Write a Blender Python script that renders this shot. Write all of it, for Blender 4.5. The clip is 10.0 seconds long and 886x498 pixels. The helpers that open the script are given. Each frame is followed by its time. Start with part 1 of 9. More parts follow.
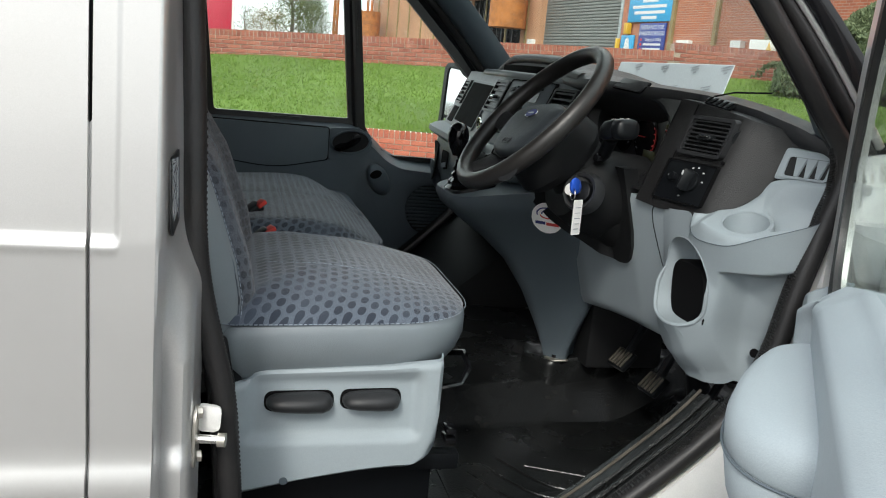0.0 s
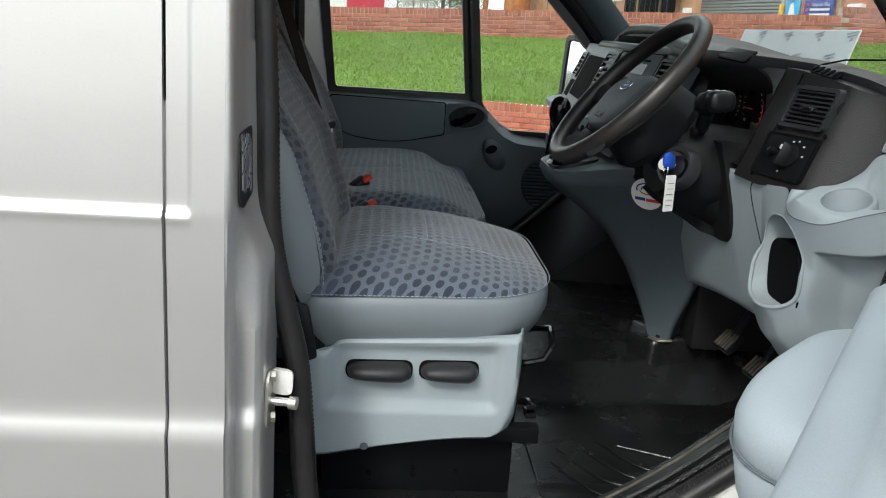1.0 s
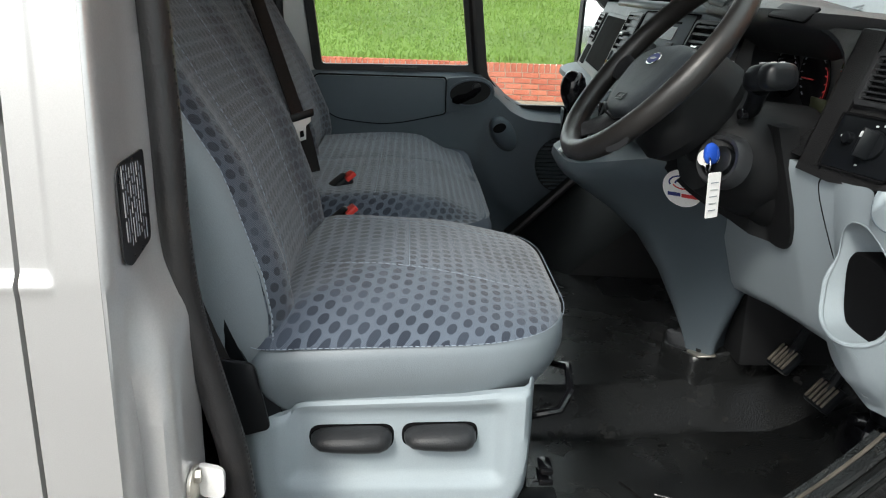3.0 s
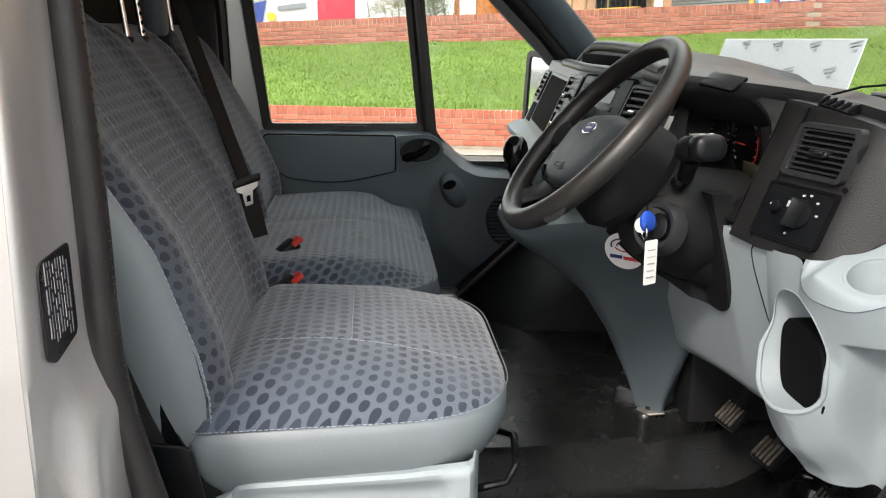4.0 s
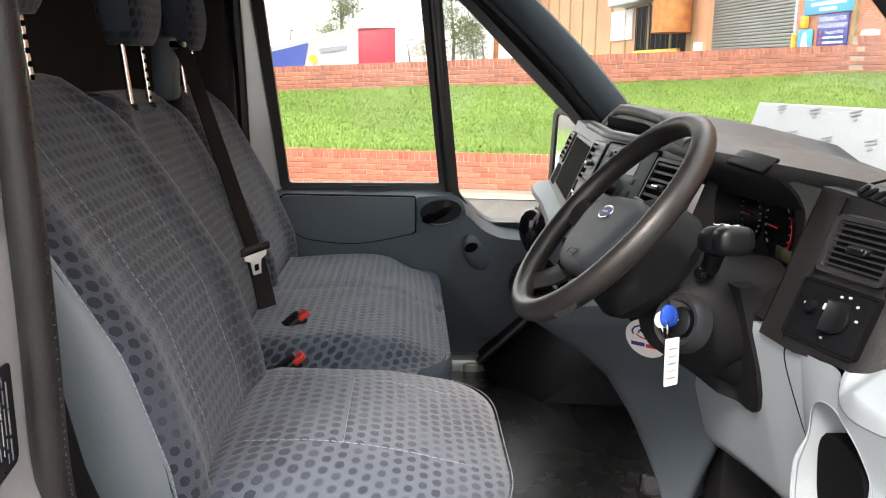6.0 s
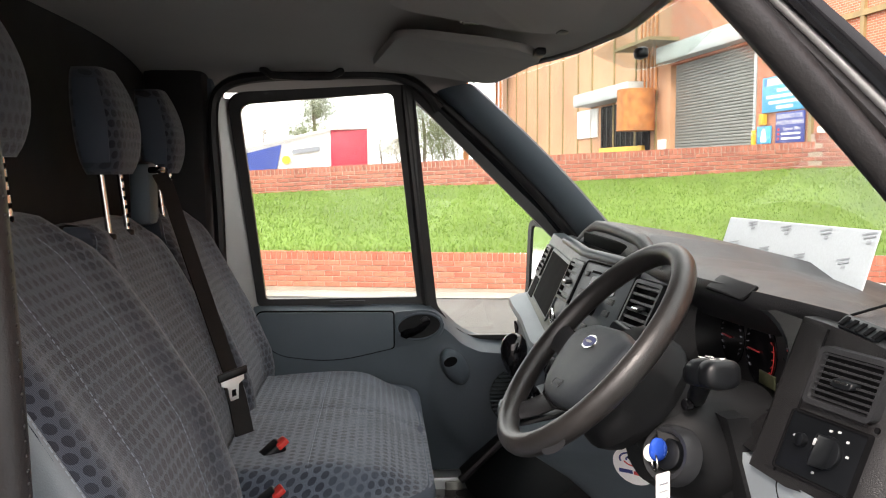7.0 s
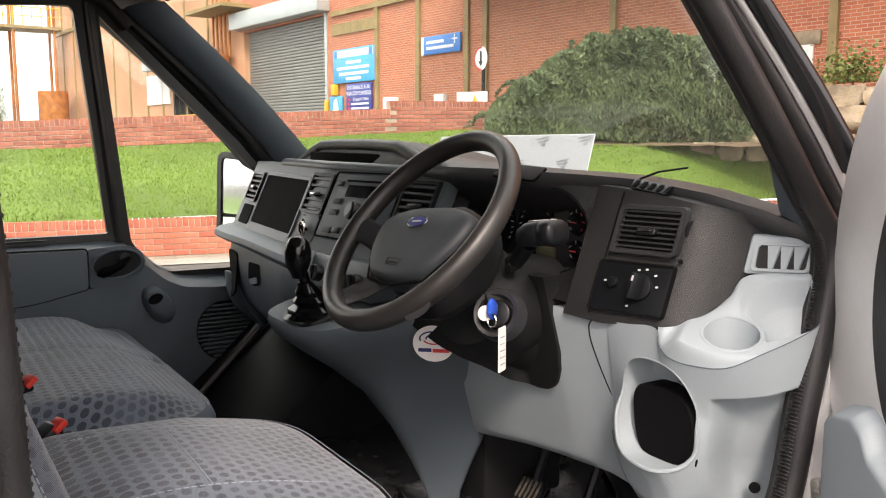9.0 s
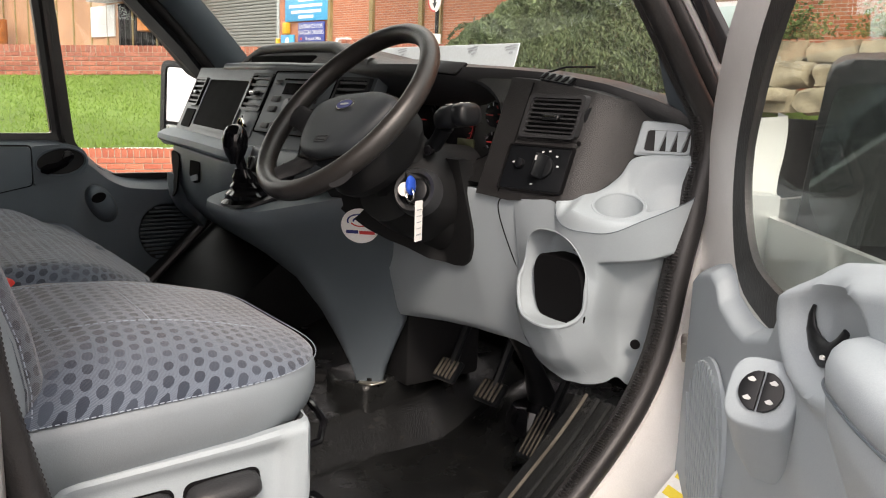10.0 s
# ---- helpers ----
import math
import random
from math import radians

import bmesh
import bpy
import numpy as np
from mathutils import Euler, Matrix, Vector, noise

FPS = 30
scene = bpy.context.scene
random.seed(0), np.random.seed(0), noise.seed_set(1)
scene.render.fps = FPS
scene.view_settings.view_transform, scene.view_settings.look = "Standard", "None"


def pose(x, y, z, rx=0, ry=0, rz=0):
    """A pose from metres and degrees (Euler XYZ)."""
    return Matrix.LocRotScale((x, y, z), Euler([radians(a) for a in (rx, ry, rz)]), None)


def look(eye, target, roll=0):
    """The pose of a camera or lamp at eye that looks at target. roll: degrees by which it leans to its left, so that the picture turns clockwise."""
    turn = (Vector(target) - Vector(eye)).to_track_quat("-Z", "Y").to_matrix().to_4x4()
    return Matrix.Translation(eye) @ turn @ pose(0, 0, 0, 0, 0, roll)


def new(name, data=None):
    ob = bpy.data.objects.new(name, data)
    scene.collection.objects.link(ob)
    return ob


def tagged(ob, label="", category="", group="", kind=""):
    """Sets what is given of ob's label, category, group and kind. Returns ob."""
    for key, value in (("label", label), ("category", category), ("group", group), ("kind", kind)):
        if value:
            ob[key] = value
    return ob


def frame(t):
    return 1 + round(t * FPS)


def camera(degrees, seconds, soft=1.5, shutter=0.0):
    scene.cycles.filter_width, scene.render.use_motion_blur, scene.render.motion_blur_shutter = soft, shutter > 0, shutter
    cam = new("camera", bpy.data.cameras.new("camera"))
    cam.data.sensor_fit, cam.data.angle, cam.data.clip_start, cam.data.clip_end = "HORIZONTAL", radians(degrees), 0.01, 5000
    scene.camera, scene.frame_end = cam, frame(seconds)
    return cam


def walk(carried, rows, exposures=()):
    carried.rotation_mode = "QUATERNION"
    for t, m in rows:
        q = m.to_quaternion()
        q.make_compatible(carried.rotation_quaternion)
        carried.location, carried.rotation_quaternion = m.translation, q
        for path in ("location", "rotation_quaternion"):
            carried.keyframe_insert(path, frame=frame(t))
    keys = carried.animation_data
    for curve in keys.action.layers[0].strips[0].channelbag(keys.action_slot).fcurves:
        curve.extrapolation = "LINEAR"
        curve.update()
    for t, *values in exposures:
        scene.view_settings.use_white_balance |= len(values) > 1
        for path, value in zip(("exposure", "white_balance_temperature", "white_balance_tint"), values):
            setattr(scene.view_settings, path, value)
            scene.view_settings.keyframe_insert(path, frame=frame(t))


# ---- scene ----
cam = camera(55.2, 10.0, 1.1)
PATH = [
    (0, (-0.058, -1.015, 1.507), (0.423, 0.879, 1.08), 5.3),
    (0.5, (0.018, -1.048, 1.517), (0.303, 0.868, 1.021), 5.2),
    (1, (0.053, -1.038, 1.516), (0.192, 0.891, 1.006), 3.8),
    (1.5, (0.072, -0.959, 1.512), (0.074, 0.964, 0.964), 2.3),
    (2, (0.109, -0.808, 1.511), (0.032, 1.099, 0.915), 1.3),
    (2.5, (0.127, -0.754, 1.505), (0.093, 1.15, 0.892), 1.7),
    (3, (0.129, -0.722, 1.529), (0.209, 1.185, 0.932), 1.1),
    (3.2, (0.134, -0.719, 1.538), (0.252, 1.191, 0.956), 0.9),
    (4.3, (0.162, -0.705, 1.578), (0.332, 1.231, 1.106), 0.5),
    (4.5, (0.162, -0.695, 1.58), (0.32, 1.244, 1.118), 0.5),
    (5, (0.184, -0.645, 1.579), (0.287, 1.294, 1.1), 0.4),
    (5.2, (0.196, -0.624, 1.581), (0.279, 1.314, 1.094), 0.4),
    (6.3, (0.215, -0.611, 1.643), (0.296, 1.358, 1.3), 0.5),
    (6.5, (0.214, -0.614, 1.658), (0.301, 1.363, 1.371), 0.3),
    (7, (0.202, -0.599, 1.671), (0.346, 1.387, 1.483), -0.3),
    (7.5, (0.116, -0.549, 1.653), (0.572, 1.39, 1.475), -1.1),
    (8, (-0.024, -0.492, 1.618), (0.835, 1.302, 1.407), -1.6),
    (8.5, (-0.109, -0.509, 1.581), (0.891, 1.206, 1.334), -0.7),
    (9, (-0.156, -0.533, 1.552), (0.91, 1.14, 1.294), 0.1),
    (9.5, (-0.178, -0.577, 1.49), (0.964, 1.037, 1.19), 0.6),
    (10, (-0.194, -0.677, 1.463), (0.96, 0.913, 1.087), 2.2),
]
walk(cam, [(t, look(eye, target, roll)) for t, eye, target, roll in PATH], [(0, 0.38, 6350, 7), (1.0, 0.34, 6300, 6), (2.5, 0.36, 6250, 5), (3.0, 0.78, 6350, 7), (3.2, 0.88, 6400, 8), (4.3, 1.06, 6850, 13), (5.0, 0.98, 6850, 13), (6.5, 1.50, 6900, 18), (7.5, 1.14, 6950, 17), (9.0, 1.08, 7200, 19), (10.0, 0.95, 7250, 18)])

# ---- world, sun ----
SUN_EL, SUN_AZ = 40.0, 205.0
world = bpy.data.worlds.new("world")
scene.world = world
world.use_nodes = True
wn = world.node_tree.nodes
wl = world.node_tree.links
sky = wn.new("ShaderNodeTexSky")
sky.sky_type = "NISHITA"
sky.sun_disc = False
sky.sun_elevation = radians(SUN_EL)
sky.sun_rotation = radians(SUN_AZ)
sky.air_density, sky.dust_density, sky.ozone_density = 1.0, 4.0, 1.0
cloud = wn.new("ShaderNodeTexNoise")
cloud.inputs["Scale"].default_value = 1.6
cloud.inputs["Detail"].default_value = 6.0
veil = wn.new("ShaderNodeMapRange")
veil.inputs["From Min"].default_value, veil.inputs["From Max"].default_value = 0.30, 0.62
veil.inputs["To Min"].default_value, veil.inputs["To Max"].default_value = 0.55, 0.95
tc = wn.new("ShaderNodeTexCoord")
wl.new(tc.outputs["Generated"], cloud.inputs["Vector"])
wl.new(cloud.outputs["Fac"], veil.inputs["Value"])
cmix = wn.new("ShaderNodeMix")
cmix.data_type = "RGBA"
cmix.inputs["B"].default_value = (15.0, 15.2, 15.6, 1)
wl.new(veil.outputs["Result"], cmix.inputs["Factor"])
wl.new(sky.outputs["Color"], cmix.inputs["A"])
wl.new(cmix.outputs["Result"], wn["Background"].inputs["Color"])
wn["Background"].inputs["Strength"].default_value = 0.13

sun_data = bpy.data.lights.new("sun", "SUN")
sun_data.energy, sun_data.angle, sun_data.color = 1.9, radians(12), (1.0, 0.95, 0.88)
sun_ob = new("sun", sun_data)
sun_ob.matrix_world = look((-30 * math.sin(radians(SUN_AZ - 180)) * 0 - 14, -26, 26), (0, 0, 0))


# ---- materials ----
def ramp(nt, fac, a, b, lo=0.3, hi=0.7):
    r = nt.nodes.new("ShaderNodeValToRGB")
    r.color_ramp.elements[0].position, r.color_ramp.elements[1].position = lo, hi
    r.color_ramp.elements[0].color, r.color_ramp.elements[1].color = (*a, 1), (*b, 1)
    nt.links.new(fac, r.inputs["Fac"])
    return r.outputs["Color"]


def noise_tex(nt, scale, detail=4.0, rough=0.55, vec=None):
    n = nt.nodes.new("ShaderNodeTexNoise")
    n.inputs["Scale"].default_value, n.inputs["Detail"].default_value, n.inputs["Roughness"].default_value = scale, detail, rough
    nt.links.new(vec if vec is not None else coords(nt), n.inputs["Vector"])
    return n.outputs["Fac"]


def coords(nt):
    c = nt.nodes.get("Texture Coordinate") or nt.nodes.new("ShaderNodeTexCoord")
    return c.outputs["Object"]


def mixc(nt, fac, a, b, mode="MIX"):
    m = nt.nodes.new("ShaderNodeMix")
    m.data_type, m.blend_type = "RGBA", mode
    for key, v in (("Factor", fac), ("A", a), ("B", b)):
        if isinstance(v, (int, float)):
            m.inputs[key].default_value = v
        elif isinstance(v, tuple):
            m.inputs[key].default_value = (*v, 1)
        else:
            nt.links.new(v, m.inputs[key])
    return m.outputs["Result"]


def calc(nt, op, a, b=0.0, c=0.0):
    m = nt.nodes.new("ShaderNodeMath")
    m.operation = op
    for n, v in enumerate((a, b, c)):
        if isinstance(v, (int, float)):
            m.inputs[n].default_value = v
        else:
            nt.links.new(v, m.inputs[n])
    return m.outputs[0]


def bumped(nt, bsdf, height, strength=0.3, dist=0.002):
    b = nt.nodes.new("ShaderNodeBump")
    b.inputs["Strength"].default_value, b.inputs["Distance"].default_value = strength, dist
    nt.links.new(height, b.inputs["Height"])
    nt.links.new(b.outputs["Normal"], bsdf.inputs["Normal"])


def material(name, color, rough=0.5, metal=0.0, vary=0.12, big=3.0, fine=220.0, bump=0.25, dist=0.0006, coat=0.0, dirt=0.0, spec=0.5):
    """A surface with broad tonal variation, fine grain and relief."""
    m = bpy.data.materials.new(name)
    m.use_nodes = True
    nt = m.node_tree
    p = nt.nodes["Principled BSDF"]
    c1 = tuple(max(0.0, v * (1 - vary)) for v in color)
    c2 = tuple(min(1.0, v * (1 + vary)) for v in color)
    col = ramp(nt, noise_tex(nt, big, 5), c1, c2)
    fin = noise_tex(nt, fine, 2)
    col = mixc(nt, 0.10, col, ramp(nt, fin, tuple(v * 0.6 for v in color), tuple(min(1, v * 1.4) for v in color)))
    if dirt:
        col = mixc(nt, calc(nt, "MULTIPLY", ramp(nt, noise_tex(nt, 9.0, 8, 0.7), (0, 0, 0), (1, 1, 1), 0.5, 0.75), dirt), col, (0.16, 0.13, 0.10))
    nt.links.new(col, p.inputs["Base Color"])
    r = nt.nodes.new("ShaderNodeMapRange")
    r.inputs["To Min"].default_value, r.inputs["To Max"].default_value = max(0.02, rough - 0.08), min(1.0, rough + 0.08)
    nt.links.new(noise_tex(nt, big * 4, 4), r.inputs["Value"])
    nt.links.new(r.outputs["Result"], p.inputs["Roughness"])
    p.inputs["Metallic"].default_value = metal
    p.inputs["Coat Weight"].default_value = coat
    p.inputs["Coat Roughness"].default_value = 0.06
    p.inputs["Specular IOR Level"].default_value = spec
    if bump:
        bumped(nt, p, fin, bump, dist)
    return m


def glass_material(name, tint=(0.93, 0.97, 0.95), haze=0.0, gloss0=0.05, gloss1=0.40):
    m = bpy.data.materials.new(name)
    m.use_nodes = True
    nt = m.node_tree
    nt.nodes.clear()
    out = nt.nodes.new("ShaderNodeOutputMaterial")
    tr = nt.nodes.new("ShaderNodeBsdfTransparent")
    tr.inputs["Color"].default_value = (*tint, 1)
    gl = nt.nodes.new("ShaderNodeBsdfGlossy")
    gl.inputs["Roughness"].default_value = 0.01
    lw = nt.nodes.new("ShaderNodeLayerWeight")
    lw.inputs["Blend"].default_value = 0.5
    gloss = calc(nt, "ADD", calc(nt, "MULTIPLY", calc(nt, "POWER", lw.outputs["Facing"], 4.0), gloss1), gloss0)
    mx = nt.nodes.new("ShaderNodeMixShader")
    nt.links.new(gloss, mx.inputs[0])
    nt.links.new(tr.outputs[0], mx.inputs[1])
    nt.links.new(gl.outputs[0], mx.inputs[2])
    last = mx.outputs[0]
    if haze:
        # pale diffuse mix: a thin dust film that also paints in glare haze
        film = nt.nodes.new("ShaderNodeBsdfDiffuse")
        film.inputs["Color"].default_value = (0.75, 0.73, 0.70, 1)
        haze_mix = nt.nodes.new("ShaderNodeMixShader")
        amount = calc(nt, "MULTIPLY", calc(nt, "ADD", noise_tex(nt, 5.0, 6, 0.65), 0.5), haze)
        nt.links.new(amount, haze_mix.inputs[0])
        nt.links.new(last, haze_mix.inputs[1])
        nt.links.new(film.outputs[0], haze_mix.inputs[2])
        last = haze_mix.outputs[0]
    nt.links.new(last, out.inputs["Surface"])
    return m


def fabric_material(name, k=1.0):
    """Woven grey-blue cloth with rows of round dots, laid out by the cloth's own UV metres."""
    m = bpy.data.materials.new(name)
    m.use_nodes = True
    nt = m.node_tree
    p = nt.nodes["Principled BSDF"]
    sep = nt.nodes.new("ShaderNodeSeparateXYZ")
    coords(nt)
    nt.links.new(nt.nodes["Texture Coordinate"].outputs["UV"], sep.inputs[0])
    u, v = sep.outputs[0], sep.outputs[1]
    pitch_u, pitch_v = 0.0212, 0.0190
    uu, vv = calc(nt, "DIVIDE", u, pitch_u), calc(nt, "DIVIDE", v, pitch_v)
    row = calc(nt, "FLOOR", vv)
    shift = calc(nt, "MULTIPLY", calc(nt, "MODULO", calc(nt, "ADD", row, 200.0), 2.0), 0.5)
    us = calc(nt, "ADD", uu, shift)
    du = calc(nt, "SUBTRACT", calc(nt, "FRACT", us), 0.5)
    dv = calc(nt, "SUBTRACT", calc(nt, "FRACT", vv), 0.5)
    wob = calc(nt, "MULTIPLY", calc(nt, "SUBTRACT", noise_tex(nt, 420.0, 1), 0.5), 0.10)
    d = calc(nt, "ADD", calc(nt, "SQRT", calc(nt, "ADD", calc(nt, "POWER", calc(nt, "ABSOLUTE", du), 2.0), calc(nt, "POWER", calc(nt, "ABSOLUTE", dv), 2.0))), wob)
    size = nt.nodes.new("ShaderNodeMapRange")
    size.inputs["From Min"].default_value, size.inputs["From Max"].default_value = 0.3, 0.7
    size.inputs["To Min"].default_value, size.inputs["To Max"].default_value = 0.29, 0.46
    nt.links.new(noise_tex(nt, 5.0, 1), size.inputs["Value"])
    dot = calc(nt, "LESS_THAN", d, size.outputs["Result"])
    cell = nt.nodes.new("ShaderNodeCombineXYZ")
    nt.links.new(calc(nt, "FLOOR", us), cell.inputs[0])
    nt.links.new(row, cell.inputs[1])
    tone = nt.nodes.new("ShaderNodeTexNoise")
    tone.inputs["Scale"].default_value = 0.22
    nt.links.new(cell.outputs[0], tone.inputs["Vector"])
    weave = nt.nodes.new("ShaderNodeTexWave")
    weave.inputs["Scale"].default_value, weave.inputs["Distortion"].default_value = 210.0, 1.5
    weave.bands_direction = "DIAGONAL"
    nt.links.new(coords(nt), weave.inputs["Vector"])
    base = ramp(nt, noise_tex(nt, 6.0, 5), (0.084, 0.107, 0.146), (0.116, 0.144, 0.190))
    base = mixc(nt, 0.34, base, ramp(nt, weave.outputs["Fac"], (0.040, 0.050, 0.070), (0.25, 0.28, 0.32), 0.2, 0.8))
    spots = ramp(nt, tone.outputs["Fac"], (0.022, 0.029, 0.046), (0.098, 0.120, 0.158), 0.45, 0.78)
    col = mixc(nt, calc(nt, "MULTIPLY", dot, 0.92), base, spots)
    # k scales the whole tone; the backrests' shade is put in here
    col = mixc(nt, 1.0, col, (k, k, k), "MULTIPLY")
    nt.links.new(col, p.inputs["Base Color"])
    p.inputs["Roughness"].default_value = 0.85
    p.inputs["Sheen Weight"].default_value = 0.25
    p.inputs["Specular IOR Level"].default_value = 0.25
    bumped(nt, p, weave.outputs["Fac"], 0.4, 0.0006)
    return m


def brick_material(name, a, b, scale=1.0):
    """Fired clay, a tone of its own for each brick."""
    m = bpy.data.materials.new(name)
    m.use_nodes = True
    nt = m.node_tree
    p = nt.nodes["Principled BSDF"]
    info = nt.nodes.new("ShaderNodeObjectInfo")
    geo = nt.nodes.new("ShaderNodeNewGeometry")
    rnd = calc(nt, "FRACT", calc(nt, "ADD", info.outputs["Random"], geo.outputs["Random Per Island"]))
    col = ramp(nt, rnd, a, b, 0.0, 1.0)
    col = mixc(nt, 0.35, col, ramp(nt, noise_tex(nt, 14.0 * scale, 6), tuple(v * 0.55 for v in a), tuple(min(1, v * 1.3) for v in b)))
    nt.links.new(col, p.inputs["Base Color"])
    p.inputs["Roughness"].default_value = 0.9
    bumped(nt, p, noise_tex(nt, 60.0 * scale, 5), 0.5, 0.003)
    return m


def facade_material(name):
    """Courses of red brick with pale joints, laid along the object's own y and z."""
    m = bpy.data.materials.new(name)
    m.use_nodes = True
    nt = m.node_tree
    p = nt.nodes["Principled BSDF"]
    sep = nt.nodes.new("ShaderNodeSeparateXYZ")
    nt.links.new(coords(nt), sep.inputs[0])
    com = nt.nodes.new("ShaderNodeCombineXYZ")
    nt.links.new(sep.outputs[1], com.inputs[0])
    nt.links.new(sep.outputs[2], com.inputs[1])
    br = nt.nodes.new("ShaderNodeTexBrick")
    br.inputs["Scale"].default_value = 1.0
    br.inputs["Brick Width"].default_value, br.inputs["Row Height"].default_value = 0.225, 0.075
    br.inputs["Mortar Size"].default_value, br.inputs["Mortar Smooth"].default_value = 0.008, 0.3
    br.inputs["Color1"].default_value = (0.52, 0.168, 0.082, 1)
    br.inputs["Color2"].default_value = (0.40, 0.118, 0.060, 1)
    br.inputs["Mortar"].default_value = (0.50, 0.37, 0.28, 1)
    nt.links.new(com.outputs[0], br.inputs["Vector"])
    col = mixc(nt, calc(nt, "MULTIPLY", ramp(nt, noise_tex(nt, 0.35, 7, 0.65), (0, 0, 0), (1, 1, 1), 0.45, 0.75), 0.35), br.outputs["Color"], (0.42, 0.22, 0.13))
    col = mixc(nt, calc(nt, "MULTIPLY", ramp(nt, noise_tex(nt, 2.3, 8, 0.7), (0, 0, 0), (1, 1, 1), 0.5, 0.8), 0.4), col, (0.20, 0.09, 0.06))
    nt.links.new(col, p.inputs["Base Color"])
    p.inputs["Roughness"].default_value = 0.92
    bumped(nt, p, calc(nt, "SUBTRACT", 1.0, br.outputs["Fac"]), 0.6, 0.01)
    return m


def rubber_mat_material(name):
    """Black moulded rubber with a pebbled skin, worn and scuffed where feet rest."""
    m = bpy.data.materials.new(name)
    m.use_nodes = True
    nt = m.node_tree
    p = nt.nodes["Principled BSDF"]
    vor = nt.nodes.new("ShaderNodeTexVoronoi")
    vor.inputs["Scale"].default_value = 260.0
    nt.links.new(coords(nt), vor.inputs["Vector"])
    scuff = ramp(nt, noise_tex(nt, 22.0, 9, 0.75), (0, 0, 0), (1, 1, 1), 0.56, 0.72)
    col = mixc(nt, calc(nt, "MULTIPLY", scuff, 0.12), ramp(nt, noise_tex(nt, 5.0, 6), (0.0065, 0.0070, 0.0072), (0.0150, 0.0160, 0.0162), 0.38, 0.66), (0.15, 0.135, 0.11))
    nt.links.new(col, p.inputs["Base Color"])
    r = nt.nodes.new("ShaderNodeMapRange")
    r.inputs["To Min"].default_value, r.inputs["To Max"].default_value = 0.17, 0.36
    nt.links.new(noise_tex(nt, 7.0, 6), r.inputs["Value"])
    nt.links.new(r.outputs["Result"], p.inputs["Roughness"])
    p.inputs["Specular IOR Level"].default_value = 0.44
    bumped(nt, p, vor.outputs["Distance"], 0.45, 0.0010)
    return m


SILVER = material("silver_paint", (0.47, 0.465, 0.455), 0.33, 0.55, 0.03, 1.5, 900, 0.04, 0.0003, coat=0.6, dirt=0.04)
SILVER_INNER = material("silver_paint_inner", (0.53, 0.53, 0.525), 0.32, 0.65, 0.06, 4.0, 500, 0.06, 0.0004, coat=0.3, dirt=0.10)
# lit copy of the silver paint: light on frame and sill raised in the colour
SILVER_FRAME = material("silver_paint_lit", (0.74, 0.73, 0.71), 0.34, 0.25, 0.06, 4.0, 500, 0.08, 0.0004, coat=0.3, dirt=0.10)
PLASTIC_LIGHT = material("pale_blue_grey_plastic", (0.282, 0.322, 0.344), 0.55, 0, 0.05, 5.0, 700, 0.35, 0.0006, dirt=0.06, spec=0.34)
PLASTIC_MID = material("slate_grey_plastic", (0.082, 0.103, 0.120), 0.50, 0, 0.08, 5.0, 600, 0.45, 0.0007, dirt=0.04, spec=0.35)
PLASTIC_FACE = material("graphite_face_plastic", (0.070, 0.082, 0.092), 0.42, 0.05, 0.06, 5.0, 700, 0.3, 0.0005, spec=0.35)
PLASTIC_DARK = material("charcoal_grained_plastic", (0.0205, 0.0212, 0.0230), 0.44, 0, 0.25, 6.0, 450, 0.7, 0.0009, dirt=0.03, spec=0.38)
PLASTIC_POD = material("dark_grained_plastic", (0.0118, 0.0116, 0.0120), 0.36, 0, 0.25, 8.0, 700, 1.0, 0.0010, spec=0.46)
PLASTIC_HUB = material("soft_black_hub_plastic", (0.027, 0.032, 0.037), 0.50, 0, 0.12, 8.0, 700, 0.5, 0.0006, spec=0.30)
PLASTIC_BLACK = material("black_plastic", (0.0050, 0.0058, 0.0070), 0.38, 0, 0.2, 6.0, 600, 0.2, 0.0004, spec=0.28)
MATT_BLACK = material("matt_black_plastic", (0.0105, 0.0108, 0.0115), 0.58, 0, 0.2, 6.0, 600, 0.4, 0.0005, spec=0.2)
PLASTIC_RING = material("charcoal_ring_plastic", (0.022, 0.023, 0.025), 0.40, 0, 0.1, 8.0, 600, 0.4, 0.0005)
BLACK_GLOSS = material("gloss_black_plastic", (0.005, 0.005, 0.006), 0.12, 0, 0.2, 6.0, 300, 0.0, spec=0.32)
# black for joints and plates, also for shade in recesses that are modelled flat
VOID = material("black_fill_and_recess_shade", (0.0055, 0.0055, 0.006), 0.85, 0, 0.2, 6.0, 300, 0.2, spec=0.05)
RUBBER = material("black_seal_rubber", (0.0155, 0.0148, 0.0152), 0.42, 0, 0.3, 12.0, 300, 0.5, 0.0010, dirt=0.06, spec=0.36)
LEATHER_WHEEL = material("worn_wheel_rubber", (0.0180, 0.0166, 0.0158), 0.36, 0, 0.35, 14.0, 500, 0.6, 0.0007, spec=0.46)
VINYL = material("grey_blue_vinyl", (0.168, 0.192, 0.210), 0.40, 0, 0.07, 6.0, 600, 0.35, 0.0007, dirt=0.03)
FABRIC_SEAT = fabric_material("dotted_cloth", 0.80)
# seat cloth with the backrests' shade in its tone, headrest cloth darker again
FABRIC_BACK = fabric_material("dotted_cloth_shaded", 0.54)
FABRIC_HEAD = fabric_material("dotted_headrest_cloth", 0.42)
FABRIC_PLAIN = material("plain_dark_cloth", (0.060, 0.075, 0.098), 0.9, 0, 0.1, 12.0, 900, 0.6, 0.0008)
